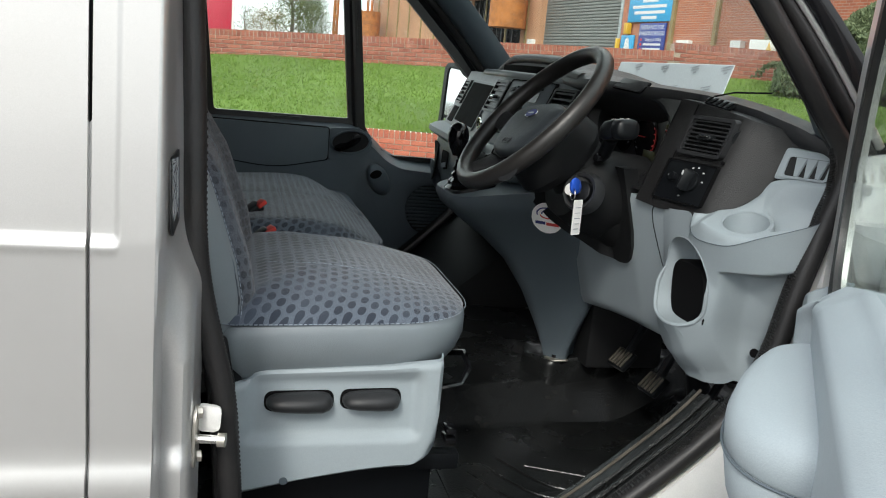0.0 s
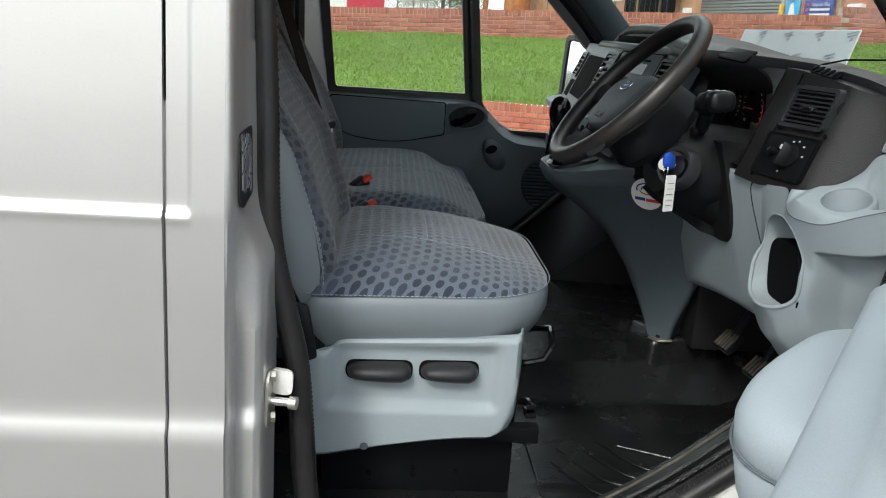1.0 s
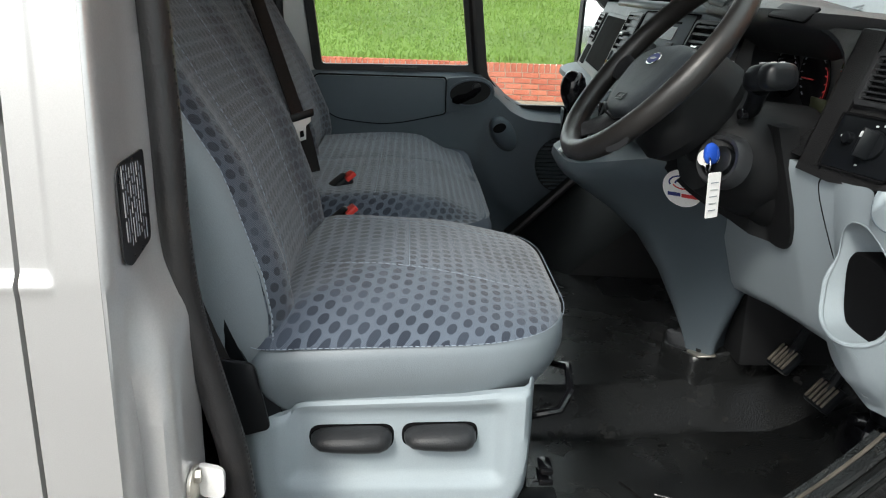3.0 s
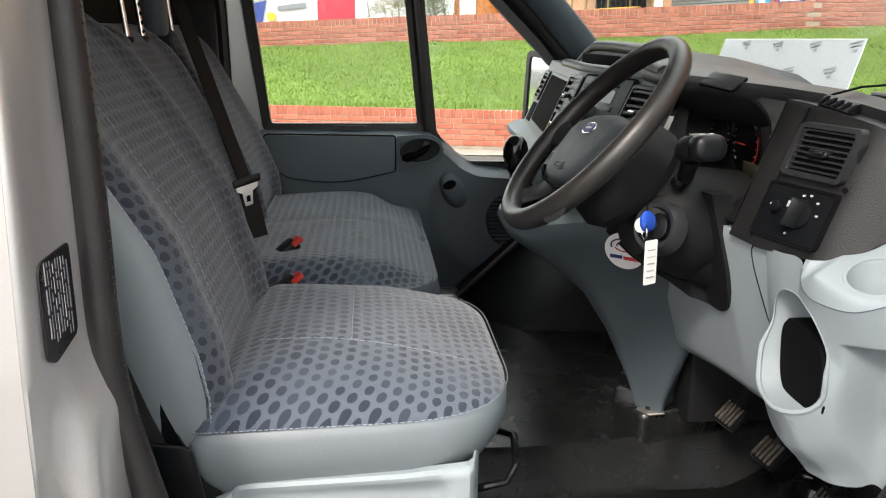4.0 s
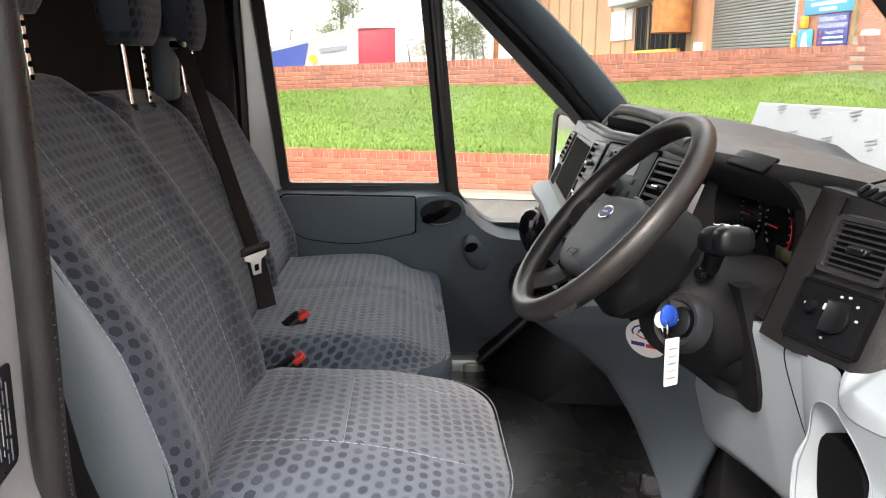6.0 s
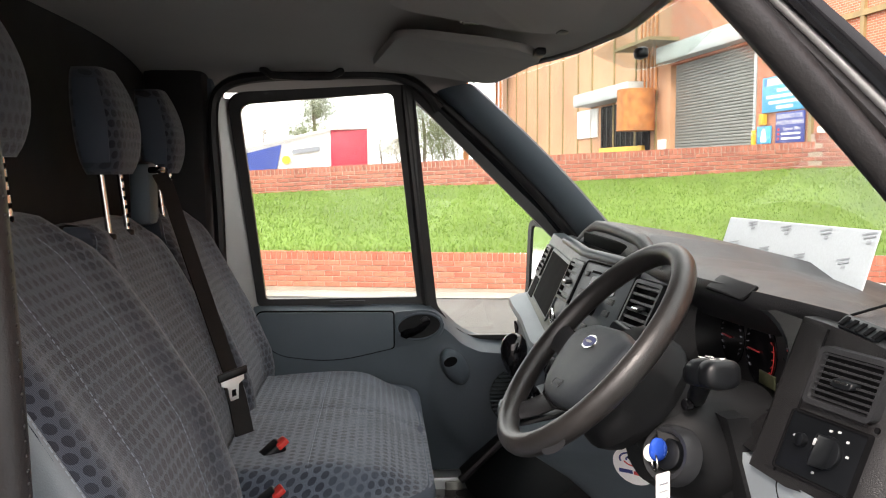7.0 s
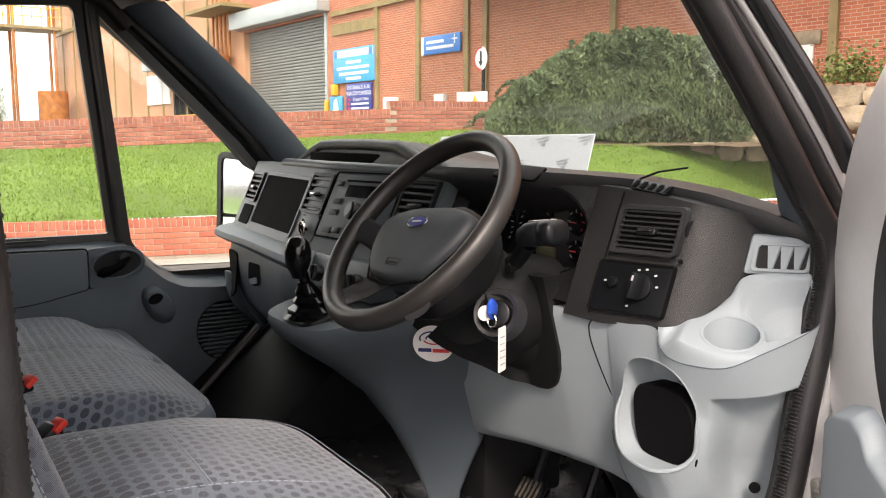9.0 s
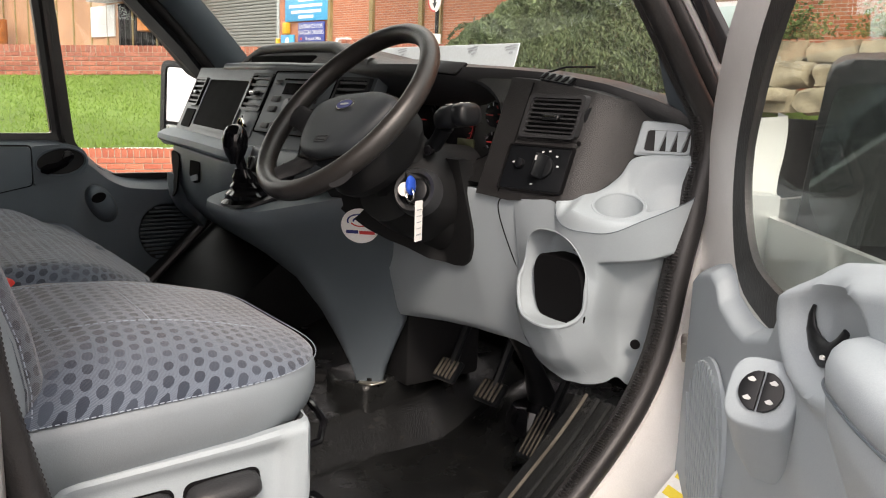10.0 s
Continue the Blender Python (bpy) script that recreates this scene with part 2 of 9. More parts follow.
DUSTY = material("dusty_worn_rubber", (0.085, 0.075, 0.062), 0.8, 0, 0.45, 40.0, 300, 0.6, 0.001, spec=0.2)
THREAD = material("pale_thread", (0.26, 0.30, 0.35), 0.8, 0, 0.1, 30.0, 900, 0.2)
MAT_RUBBER = rubber_mat_material("moulded_floor_rubber")
HEADLINER = material("grey_headlining", (0.30, 0.29, 0.275), 0.95, 0, 0.06, 3.0, 700, 0.5, 0.0009, dirt=0.05)
HARD_DARK = material("dark_bulkhead_board", (0.011, 0.011, 0.012), 0.85, 0, 0.2, 3.0, 300, 0.3)
WEBBING = material("seat_belt_webbing", (0.013, 0.012, 0.012), 0.7, 0, 0.1, 30.0, 1400, 0.6, 0.0006, spec=0.2)
CHROME = material("bright_steel", (0.72, 0.72, 0.70), 0.22, 1.0, 0.05, 20.0, 300, 0.05)
STEEL_DULL = material("worn_zinc_steel", (0.50, 0.48, 0.43), 0.42, 0.9, 0.15, 30.0, 400, 0.3, 0.0005, dirt=0.2)
RED_PLASTIC = material("red_plastic", (0.60, 0.035, 0.025), 0.35, 0, 0.05, 20.0, 300, 0.05)
BLUE_PLASTIC = material("blue_key_plastic", (0.02, 0.08, 0.46), 0.25, 0, 0.05, 20.0, 300, 0.05)
WHITE_CARD = material("white_card", (0.78, 0.76, 0.74), 0.6, 0, 0.03, 8.0, 300, 0.1)
SHEET_CARD = material("pale_protective_film", (0.47, 0.52, 0.55), 0.35, 0, 0.03, 4.0, 200, 0.2, 0.001)
PRINT_GREY = material("grey_print", (0.22, 0.24, 0.27), 0.6, 0, 0.05, 20.0, 300, 0.0)
PRINT_FAINT = material("faint_grey_print", (0.33, 0.36, 0.39), 0.6, 0, 0.05, 20.0, 300, 0.0)
PRINT_WHITE = material("white_print", (0.72, 0.72, 0.70), 0.6, 0, 0.05, 20.0, 300, 0.0)
PRINT_PALE = material("pale_symbol_print", (0.42, 0.43, 0.43), 0.6, 0, 0.05, 20.0, 300, 0.0)
PRINT_RED = material("red_print", (0.58, 0.04, 0.04), 0.5, 0, 0.05, 20.0, 300, 0.0)
PRINT_NAVY = material("navy_print", (0.02, 0.03, 0.16), 0.5, 0, 0.05, 20.0, 300, 0.0)
LABEL_BLACK = material("black_label_film", (0.012, 0.012, 0.013), 0.3, 0, 0.1, 20.0, 300, 0.05)
TAPE_YELLOW = material("yellow_tape", (0.75, 0.58, 0.05), 0.45, 0, 0.05, 20.0, 300, 0.1)
GLASS = glass_material("clear_glass", haze=0.015)
GLASS_SCREEN = glass_material("windscreen_glass", (0.93, 0.97, 0.95), 0.045, 0.02, 0.22)
GLASS_DOOR = glass_material("door_window_glass", (0.88, 0.94, 0.92), 0.01, 0.07)
MIRROR = material("mirror_glass", (0.88, 0.90, 0.90), 0.02, 1.0, 0.01, 2.0, 50, 0.0)
# mirror with its base darkened to stand for dark surroundings reflected in it
MIRROR_DIM = material("mirror_glass_dark_reflection", (0.075, 0.088, 0.088), 0.03, 1.0, 0.01, 2.0, 50, 0.0)
ASPHALT = material("worn_asphalt", (0.105, 0.100, 0.094), 0.9, 0, 0.25, 0.6, 60, 0.6, 0.006, dirt=0.35)
CONCRETE = material("pale_concrete", (0.36, 0.33, 0.29), 0.92, 0, 0.18, 1.5, 40, 0.5, 0.006, dirt=0.35)
MORTAR = material("sandy_mortar", (0.37, 0.29, 0.23), 0.95, 0, 0.2, 3.0, 90, 0.5, 0.004)
BRICK_RED = brick_material("orange_red_brick", (0.36, 0.085, 0.052), (0.52, 0.165, 0.10))
BRICK_DEEP = brick_material("weathered_red_brick", (0.24, 0.070, 0.050), (0.42, 0.150, 0.10))
FACADE = facade_material("factory_brickwork")
RUST_CLAD = material("rust_stained_cladding", (0.50, 0.27, 0.155), 0.85, 0, 0.25, 0.25, 30, 0.4, 0.01, dirt=0.3)
STEEL_OCHRE = material("ochre_painted_steel", (0.27, 0.20, 0.085), 0.7, 0, 0.2, 2.0, 60, 0.3, 0.004, dirt=0.3)
RUST = material("rusty_orange_steel", (0.42, 0.15, 0.035), 0.8, 0, 0.35, 3.0, 60, 0.4, 0.004, dirt=0.4)
SHUTTER = material("grey_shutter_steel", (0.21, 0.215, 0.20), 0.55, 0.2, 0.12, 1.0, 40, 0.2, 0.004, dirt=0.2)
GALV = material("pale_galvanised_steel", (0.46, 0.50, 0.50), 0.5, 0.4, 0.12, 2.0, 40, 0.2, 0.003, dirt=0.2)
SIGN_CYAN = material("cyan_sign_board", (0.045, 0.36, 0.66), 0.4, 0, 0.04, 3.0, 60, 0.05)
SIGN_BLUE = material("blue_sign_board", (0.035, 0.20, 0.55), 0.4, 0, 0.04, 3.0, 60, 0.05)
SIGN_NAVY = material("navy_sign_board", (0.025, 0.045, 0.26), 0.4, 0, 0.04, 3.0, 60, 0.05)
WHITE_PAINT = material("white_painted_steel", (0.74, 0.73, 0.70), 0.5, 0, 0.06, 1.5, 40, 0.1, dirt=0.15)
RED_PAINT = material("crimson_painted_steel", (0.45, 0.018, 0.045), 0.5, 0, 0.08, 1.5, 40, 0.1)
BLUE_PAINT = material("navy_painted_steel", (0.03, 0.06, 0.28), 0.5, 0, 0.08, 1.5, 40, 0.1)
YELLOW_PAINT = material("yellow_painted_steel", (0.72, 0.42, 0.03), 0.5, 0, 0.1, 2.0, 40, 0.1, dirt=0.2)
SOIL = material("dry_soil", (0.17, 0.115, 0.07), 0.95, 0, 0.3, 3.0, 60, 0.7, 0.01)
TURF = material("mown_turf", (0.112, 0.180, 0.028), 0.95, 0, 0.36, 0.55, 45, 0.6, 0.02)
STONE = material("sandstone_block", (0.30, 0.245, 0.165), 0.9, 0, 0.45, 3.0, 40, 0.9, 0.02, dirt=0.45)
BARK = material("grey_brown_bark", (0.12, 0.095, 0.07), 0.95, 0, 0.3, 6.0, 60, 0.6, 0.01)


def leaf_material(name, a, b):
    m = bpy.data.materials.new(name)
    m.use_nodes = True
    nt = m.node_tree
    p = nt.nodes["Principled BSDF"]
    geo = nt.nodes.new("ShaderNodeNewGeometry")
    col = ramp(nt, geo.outputs["Random Per Island"], a, b, 0.0, 1.0)
    col = mixc(nt, 0.5, col, ramp(nt, noise_tex(nt, 1.2, 4), a, b))
    nt.links.new(col, p.inputs["Base Color"])
    p.inputs["Roughness"].default_value = 0.7
    p.inputs["Specular IOR Level"].default_value = 0.25
    return m


GRASS_BLADE = leaf_material("grass_blade", (0.090, 0.168, 0.018), (0.155, 0.235, 0.042))
BUSH_LEAF = leaf_material("bush_leaf", (0.026, 0.048, 0.022), (0.165, 0.205, 0.100))
TREE_LEAF = leaf_material("tree_leaf", (0.05, 0.085, 0.02), (0.16, 0.19, 0.06))
AUTUMN_LEAF = leaf_material("autumn_leaf", (0.14, 0.13, 0.03), (0.36, 0.22, 0.05))


# ---- building kit ----
def part(name, bm, mat, parent=None, label="", sharp=38.0, kind="", shadow=True):
    """Links a bmesh as one mesh object, smooth with creases, under its thing or part."""
    me = bpy.data.meshes.new(name)
    bmesh.ops.recalc_face_normals(bm, faces=bm.faces)
    for f in bm.faces:
        f.smooth = True
    bm.to_mesh(me)
    bm.free()
    me.set_sharp_from_angle(angle=radians(sharp))
    me.materials.append(mat)
    ob = new(name, me)
    if parent is not None:
        under(ob, parent)
    if label:
        ob["label"] = label
    if kind:
        ob["kind"] = kind
    if not shadow:
        ob.visible_shadow = False
    return ob


BASES = {}


def under(ob, parent):
    ob.parent = parent
    ob.matrix_parent_inverse = BASES.get(parent.name, Matrix.Identity(4)).inverted()


def thing(name, base, label, category, group="", kind=""):
    """An Empty at the base of a thing; its parts are modelled in world metres."""
    ob = new(name)
    ob.empty_display_size = 0.05
    ob.matrix_basis = Matrix.Translation(base)
    BASES[ob.name] = Matrix.Translation(base)
    return tagged(ob, label, category, group, kind)


def bmn():
    return bmesh.new()


def rbox(bm, c, size, bev=0.004, m=None, seg=2):
    """A box with rounded edges round c."""
    r = bmesh.ops.create_cube(bm, size=1.0)
    vs = r["verts"]
    mat = Matrix.Translation(c) @ (m or Matrix.Identity(4)) @ Matrix.Diagonal((*size, 1))
    bmesh.ops.transform(bm, matrix=mat, verts=vs)
    if bev > 0:
        es = list({e for v in vs for e in v.link_edges})
        bmesh.ops.bevel(bm, geom=es, offset=bev, segments=seg, affect="EDGES", profile=0.5)
    return bm


def boxed(c, size, bev=0.004, m=None, seg=2):
    return rbox(bmn(), c, size, bev, m, seg)


def loft(rings, bm=None, cap=True, closed=True):
    """Skin between rings of equal count."""
    bm = bm or bmn()
    rows = [[bm.verts.new(p) for p in r] for r in rings]
    n = len(rows[0])
    for a, b in zip(rows, rows[1:]):
        for i in range(n if closed else n - 1):
            j = (i + 1) % n
            bm.faces.new((a[i], a[j], b[j], b[i]))
    if cap and closed:
        bm.faces.new(rows[0][::-1])
        bm.faces.new(rows[-1])
    return bm


def tube(path, r, n=10, bm=None, cap=True, flat=None):
    """A round or flattened bar along a path; r may be a list."""
    pts = [Vector(p) for p in path]
    rs = r if isinstance(r, (list, tuple)) else [r] * len(pts)
    rings, up = [], None
    for i, p in enumerate(pts):
        d = (pts[min(i + 1, len(pts) - 1)] - pts[max(i - 1, 0)]).normalized()
        if up is None:
            up = Vector((0, 0, 1)) if abs(d.z) < 0.9 else Vector((1, 0, 0))
            if flat is not None:
                up = Vector(flat[0])
        s = d.cross(up).normalized()
        u = s.cross(d).normalized()
        up = u
        k = flat[1] if flat is not None else 1.0
        rings.append([p + rs[i] * (math.cos(a) * s + k * math.sin(a) * u) for a in [2 * math.pi * j / n for j in range(n)]])
    return loft(rings, bm, cap)


def sheet(fn, nu, nv, bm=None, thick=None):
    """A surface fn(u, v) over the unit square; thick: a vector by which it is given depth."""
    bm = bm or bmn()
    g = [[bm.verts.new(fn(i / nu, j / nv)) for j in range(nv + 1)] for i in range(nu + 1)]
    for i in range(nu):
        for j in range(nv):
            bm.faces.new((g[i][j], g[i + 1][j], g[i + 1][j + 1], g[i][j + 1]))
    if thick is not None:
        t = Vector(thick)
        k = [[bm.verts.new(g[i][j].co + t) for j in range(nv + 1)] for i in range(nu + 1)]
        for i in range(nu):
            for j in range(nv):
                bm.faces.new((k[i][j], k[i][j + 1], k[i + 1][j + 1], k[i + 1][j]))
        for i in range(nu):
            bm.faces.new((g[i][0], k[i][0], k[i + 1][0], g[i + 1][0]))
            bm.faces.new((g[i][nv], g[i + 1][nv], k[i + 1][nv], k[i][nv]))
        for j in range(nv):
            bm.faces.new((g[0][j], g[0][j + 1], k[0][j + 1], k[0][j]))
            bm.faces.new((g[nu][j], k[nu][j], k[nu][j + 1], g[nu][j + 1]))
    return bm


def uv_by(bm, fn):
    """Lays the mesh out flat: fn gives the two cloth metres of a place."""
    lay = bm.loops.layers.uv.verify()
    for f in bm.faces:
        for l in f.loops:
            l[lay].uv = fn(l.vert.co)
    return bm


def cloth(rows):
    """A cloth surface through rows of places, laid out by the lengths along it."""
    bm = bmn()
    g = [[bm.verts.new(p) for p in r] for r in rows]
    nu, nv = len(g) - 1, len(g[0]) - 1
    flat = {}
    vv = 0.0
    for i in range(nu + 1):
        if i:
            vv += (g[i][nv // 2].co - g[i - 1][nv // 2].co).length
        acc = [0.0]
        for j in range(nv):
            acc.append(acc[-1] + (g[i][j + 1].co - g[i][j].co).length)
        for j in range(nv + 1):
            flat[g[i][j]] = (acc[j] - acc[nv // 2], vv)
    lay = bm.loops.layers.uv.verify()
    for i in range(nu):
        for j in range(nv):
            f = bm.faces.new((g[i][j], g[i + 1][j], g[i + 1][j + 1], g[i][j + 1]))
            for l in f.loops:
                l[lay].uv = flat[l.vert]
    return bm


def prism(pts, vec, bev=0.003, bm=None, seg=2):
    """A flat outline given depth along vec, its rims rounded."""
    bm = bm or bmn()
    t = Vector(vec)
    a = [bm.verts.new(p) for p in pts]
    b = [bm.verts.new(Vector(p) + t) for p in pts]
    n = len(pts)
    f1, f2 = bm.faces.new(a), bm.faces.new(b[::-1])
    for i in range(n):
        bm.faces.new((a[i], b[i], b[(i + 1) % n], a[(i + 1) % n]))
    if bev > 0:
        es = list(set(f1.edges) | set(f2.edges))
        bmesh.ops.bevel(bm, geom=es, offset=bev, segments=seg, affect="EDGES", profile=0.5)
    return bm


def frame_ring(outer, inner, vec, bm=None):
    """A flat frame between two outlines of equal count, given depth along vec."""
    bm = bm or bmn()
    t = Vector(vec)
    o = [Vector(p) for p in outer]
    i = [Vector(p) for p in inner]
    rows = [o, i, [p + t for p in i], [p + t for p in o], o]
    vs = [[bm.verts.new(p) for p in r] for r in rows[:4]]
    vs.append(vs[0])
    n = len(o)
    for a, b in zip(vs, vs[1:]):
        for k in range(n):
            j = (k + 1) % n
            bm.faces.new((a[k], a[j], b[j], b[k]))
    return bm


def rounded(pts, r=0.03, n=5):
    """Rounds the corners of a 2D or 3D outline."""
    out = []
    m = len(pts)
    rr = r if isinstance(r, (list, tuple)) else [r] * m
    for k in range(m):
        p, a, b = Vector(pts[k]), Vector(pts[k - 1]), Vector(pts[(k + 1) % m])
        d1, d2 = (a - p), (b - p)
        q = min(rr[k], d1.length * 0.48, d2.length * 0.48)
        s, e = p + d1.normalized() * q, p + d2.normalized() * q
        for i in range(n + 1):
            f = i / n
            out.append(s * (1 - f) ** 2 + p * 2 * f * (1 - f) + e * f * f)
    return out


def sm(a, b, x):
    t = min(1.0, max(0.0, (x - a) / (b - a)))
    return t * t * (3 - 2 * t)


def lerp(a, b, t):
    return a + (b - a) * t


def interp(x, xs, ys):
    return float(np.interp(x, xs, ys))


def disc(c, axis, r, depth, n=24, bm=None, bev=0.0):
    """A short round boss from c along axis."""
    ax = Vector(axis).normalized()
    s = ax.orthogonal().normalized()
    u = ax.cross(s)
    ring = [s * math.cos(2 * math.pi * i / n) + u * math.sin(2 * math.pi * i / n) for i in range(n)]
    c = Vector(c)
    rings = [[c + q * r for q in ring], [c + ax * (depth - bev) + q * r for q in ring]]
    if bev:
        rings.append([c + ax * (depth - bev * 0.3) + q * (r - bev * 0.3) for q in ring])
        rings.append([c + ax * depth + q * (r - bev) for q in ring])
    return loft(rings, bm)


def letters(body, size, place, mat, parent, name="lettering", align="CENTER"):
    """Words as thin raised print; place: a pose whose x runs along the line and z away from the board."""
    cu = bpy.data.curves.new(name, "FONT")
    cu.body, cu.size, cu.extrude, cu.align_x, cu.align_y = body, size, 0.0012, align, "CENTER"
    cu.resolution_u = 3
    ob = bpy.data.objects.new(name, cu)
    scene.collection.objects.link(ob)
    bpy.context.view_layer.update()
    me = bpy.data.meshes.new_from_object(ob)
    bpy.data.objects.remove(ob)
    me.transform(place)
    me.materials.clear()
    me.materials.append(mat)
    o = new(name, me)
    under(o, parent)
    return o


# ---- van shell ----
def strips(zs, fn, x0, x1, nx, thick):
    """A panel over x and a list of heights, its depth from fn(x, z)."""
    bm = bmn()
    xs = [lerp(x0, x1, i / nx) for i in range(nx + 1)]
    f = lambda u, v: (xs[round(u * nx)], fn(xs[round(u * nx)], zs[round(v * (len(zs) - 1))]), zs[round(v * (len(zs) - 1))])
    return sheet(f, nx, len(zs) - 1, bm, thick)


def side_y(x, z):
    y = 0.055 * max(0.0, z - 1.27) + 0.10 * max(0.0, z - 1.75)
    inside = sm(-0.184, -0.194, x) if x > -0.215 else 1.0
    corner = sm(0.0, 0.012, z - 1.266 - 0.02 * (1 - sm(-0.20, -0.18, x)) * 0)
    y += 0.006 * inside * corner
    y -= 0.0018 * math.exp(-((z - 1.263) / 0.005) ** 2) * inside
    y -= 0.010 * sm(1.0, 0.965, z)
    y += 0.03 * sm(0.62, 0.45, z)
    return y


ZS = [0.42, 0.5, 0.58, 0.66, 0.75, 0.85, 0.93, 0.955, 0.97, 0.985, 1.0, 1.02, 1.06, 1.12, 1.18, 1.23, 1.248, 1.254, 1.259, 1.263, 1.267, 1.271, 1.276, 1.281, 1.29, 1.31, 1.36, 1.45, 1.55, 1.65, 1.75, 1.85, 1.95, 2.05]
van_side = thing("van_body_side", (-1.5, 0.03, 0.0), "silver painted van body side with pressed swage lines", "van body", kind="structure")
part("rear_side_panel", strips(ZS, side_y, -3.3, -0.2224, 10, (0, 0.012, 0)), SILVER, van_side)
part("front_side_panel", strips(ZS, side_y, -0.2176, -0.146, 44, (0, 0.012, 0)), SILVER, van_side)
part("panel_gap", boxed((-0.22, 0.035, 1.2), (0.02, 0.02, 1.56), 0), VOID, van_side)


def pillar_x(z):
    return interp(z, [0.5, 0.72, 0.95, 1.06, 1.16, 1.3, 1.6, 2.0], [-0.072, -0.074, -0.082, -0.092, -0.120, -0.128, -0.136, -0.17])


PILLAR_HIGH = [(-0.1470, 0.0005), (-0.1425, 0.0010), (-0.1385, 0.0050), (-0.1360, 0.0120), (-0.1345, 0.0250), (-0.1325, 0.0420), (-0.1305, 0.0600), (-0.1280, 0.0840), (-0.1200, 0.1020)]
PILLAR_LOW = [(-0.1470, 0.0005), (-0.1445, 0.0040), (-0.1430, 0.0340), (-0.1390, 0.0450), (-0.1340, 0.0405), (-0.1130, 0.0350), (-0.1040, 0.0420), (-0.1000, 0.0600), (-0.0930, 0.1050)]


def b_pillar_ring(z):
    """From the rolled panel edge round to the seal; a channel and a plateau low down, one face higher up."""
    y0 = side_y(-0.15, z)
    dx = pillar_x(max(z, 1.3)) + 0.128
    k = sm(1.33, 1.05, z)
    front = [(lerp(a[0] + dx * i / 8, b[0], sm(0.1 * (8 - i) / 8, 0.45 + 0.55 * (8 - i) / 8, k)), y0 + lerp(a[1], b[1], k), z) for i, (a, b) in enumerate(zip(PILLAR_HIGH, PILLAR_LOW))]
    return front + [(-0.15, y0 + 0.150, z), (-0.26, y0 + 0.155, z), (-0.26, y0 + 0.02, z), (-0.15, y0 + 0.013, z)]


b_pillar = thing("door_pillar", (-0.13, 0.08, 0.45), "silver painted rear door pillar with pressed channels", "van body", kind="structure")
part("pillar", loft([b_pillar_ring(z) for z in np.linspace(0.5, 2.0, 150)]), SILVER_INNER, b_pillar, sharp=50)

SEAL = [(-0.150, 1.90), (-0.125, 1.65), (-0.112, 1.42), (-0.108, 1.28), (-0.100, 1.20), (-0.080, 1.11), (-0.062, 1.03), (-0.052, 0.92), (-0.046, 0.84), (-0.03, 0.76),
        (0.03, 0.715), (0.15, 0.70), (0.30, 0.712), (0.42, 0.757), (0.53, 0.826), (0.626, 0.902), (0.690, 0.958), (0.745, 1.02), (0.785, 1.10), (0.806, 1.20),
        (0.832, 1.30), (0.856, 1.38), (0.850, 1.43), (0.806, 1.485), (0.72, 1.59), (0.60, 1.725), (0.47, 1.86), (0.38, 1.925), (0.22, 1.945), (0.0, 1.945), (-0.10, 1.935), (-0.150, 1.90)]


def dense(pts, n=4):
    out = []
    m = len(pts)
    for i in range(m - 1):
        p0, p1, p2, p3 = (np.array(pts[max(0, min(m - 1, k))], float) for k in (i - 1, i, i + 1, i + 2))
        for j in range(n):
            t = j / n
            out.append(0.5 * ((2 * p1) + (p2 - p0) * t + (2 * p0 - 5 * p1 + 4 * p2 - p3) * t * t + (3 * p1 - p0 - 3 * p2 + p3) * t ** 3))
    out.append(np.array(pts[-1], float))
    return out


seal_pts = dense(SEAL, 4)
door_seal = thing("door_seal", (0.3, 0.12, 0.70), "black rubber weatherstrip round the open driver door aperture", "door seal", kind="structure")
seal_y = lambda z: 0.108 + 0.055 * max(0.0, z - 1.27)
part("seal_bulb", tube([(x, seal_y(z), z) for x, z in seal_pts], 0.0165, 10), RUBBER, door_seal)
part("seal_lip", tube([(x - 0.014 * sm(0.2, -0.05, x), seal_y(z) + 0.020, z) for x, z in seal_pts], 0.010, 8), RUBBER, door_seal)

bead = bmn()
for q0, q1 in zip(seal_pts[:48], seal_pts[1:48]):
    for k in range(4):
        x, z = lerp(q0[0], q1[0], k / 4), lerp(q0[1], q1[1], k / 4)
        rbox(bead, (x + 0.0155, seal_y(z) - 0.002, z), (0.003, 0.004, 0.0040), 0.001, seg=1)
part("bead_row", bead, RUBBER, door_seal, kind="stuff")
ribs = bmn()
for q0, q1 in zip(seal_pts[56:92], seal_pts[57:92]):
    for k in range(5):
        x, z = lerp(q0[0], q1[0], k / 5), lerp(q0[1], q1[1], k / 5)
        d = (Vector((0.30, 0, 1.30)) - Vector((x, 0, z))).normalized()
        along_ = Vector((q1[0] - q0[0], 0, q1[1] - q0[1]))
        rbox(ribs, Vector((x, seal_y(z) + 0.006, z)) + d * 0.0140, (0.006, 0.018, 0.0026), 0.001, Matrix.Rotation(math.atan2(along_.x, along_.z), 4, "Y"), 1)
part("rib_row", ribs, RUBBER, door_seal, kind="stuff")

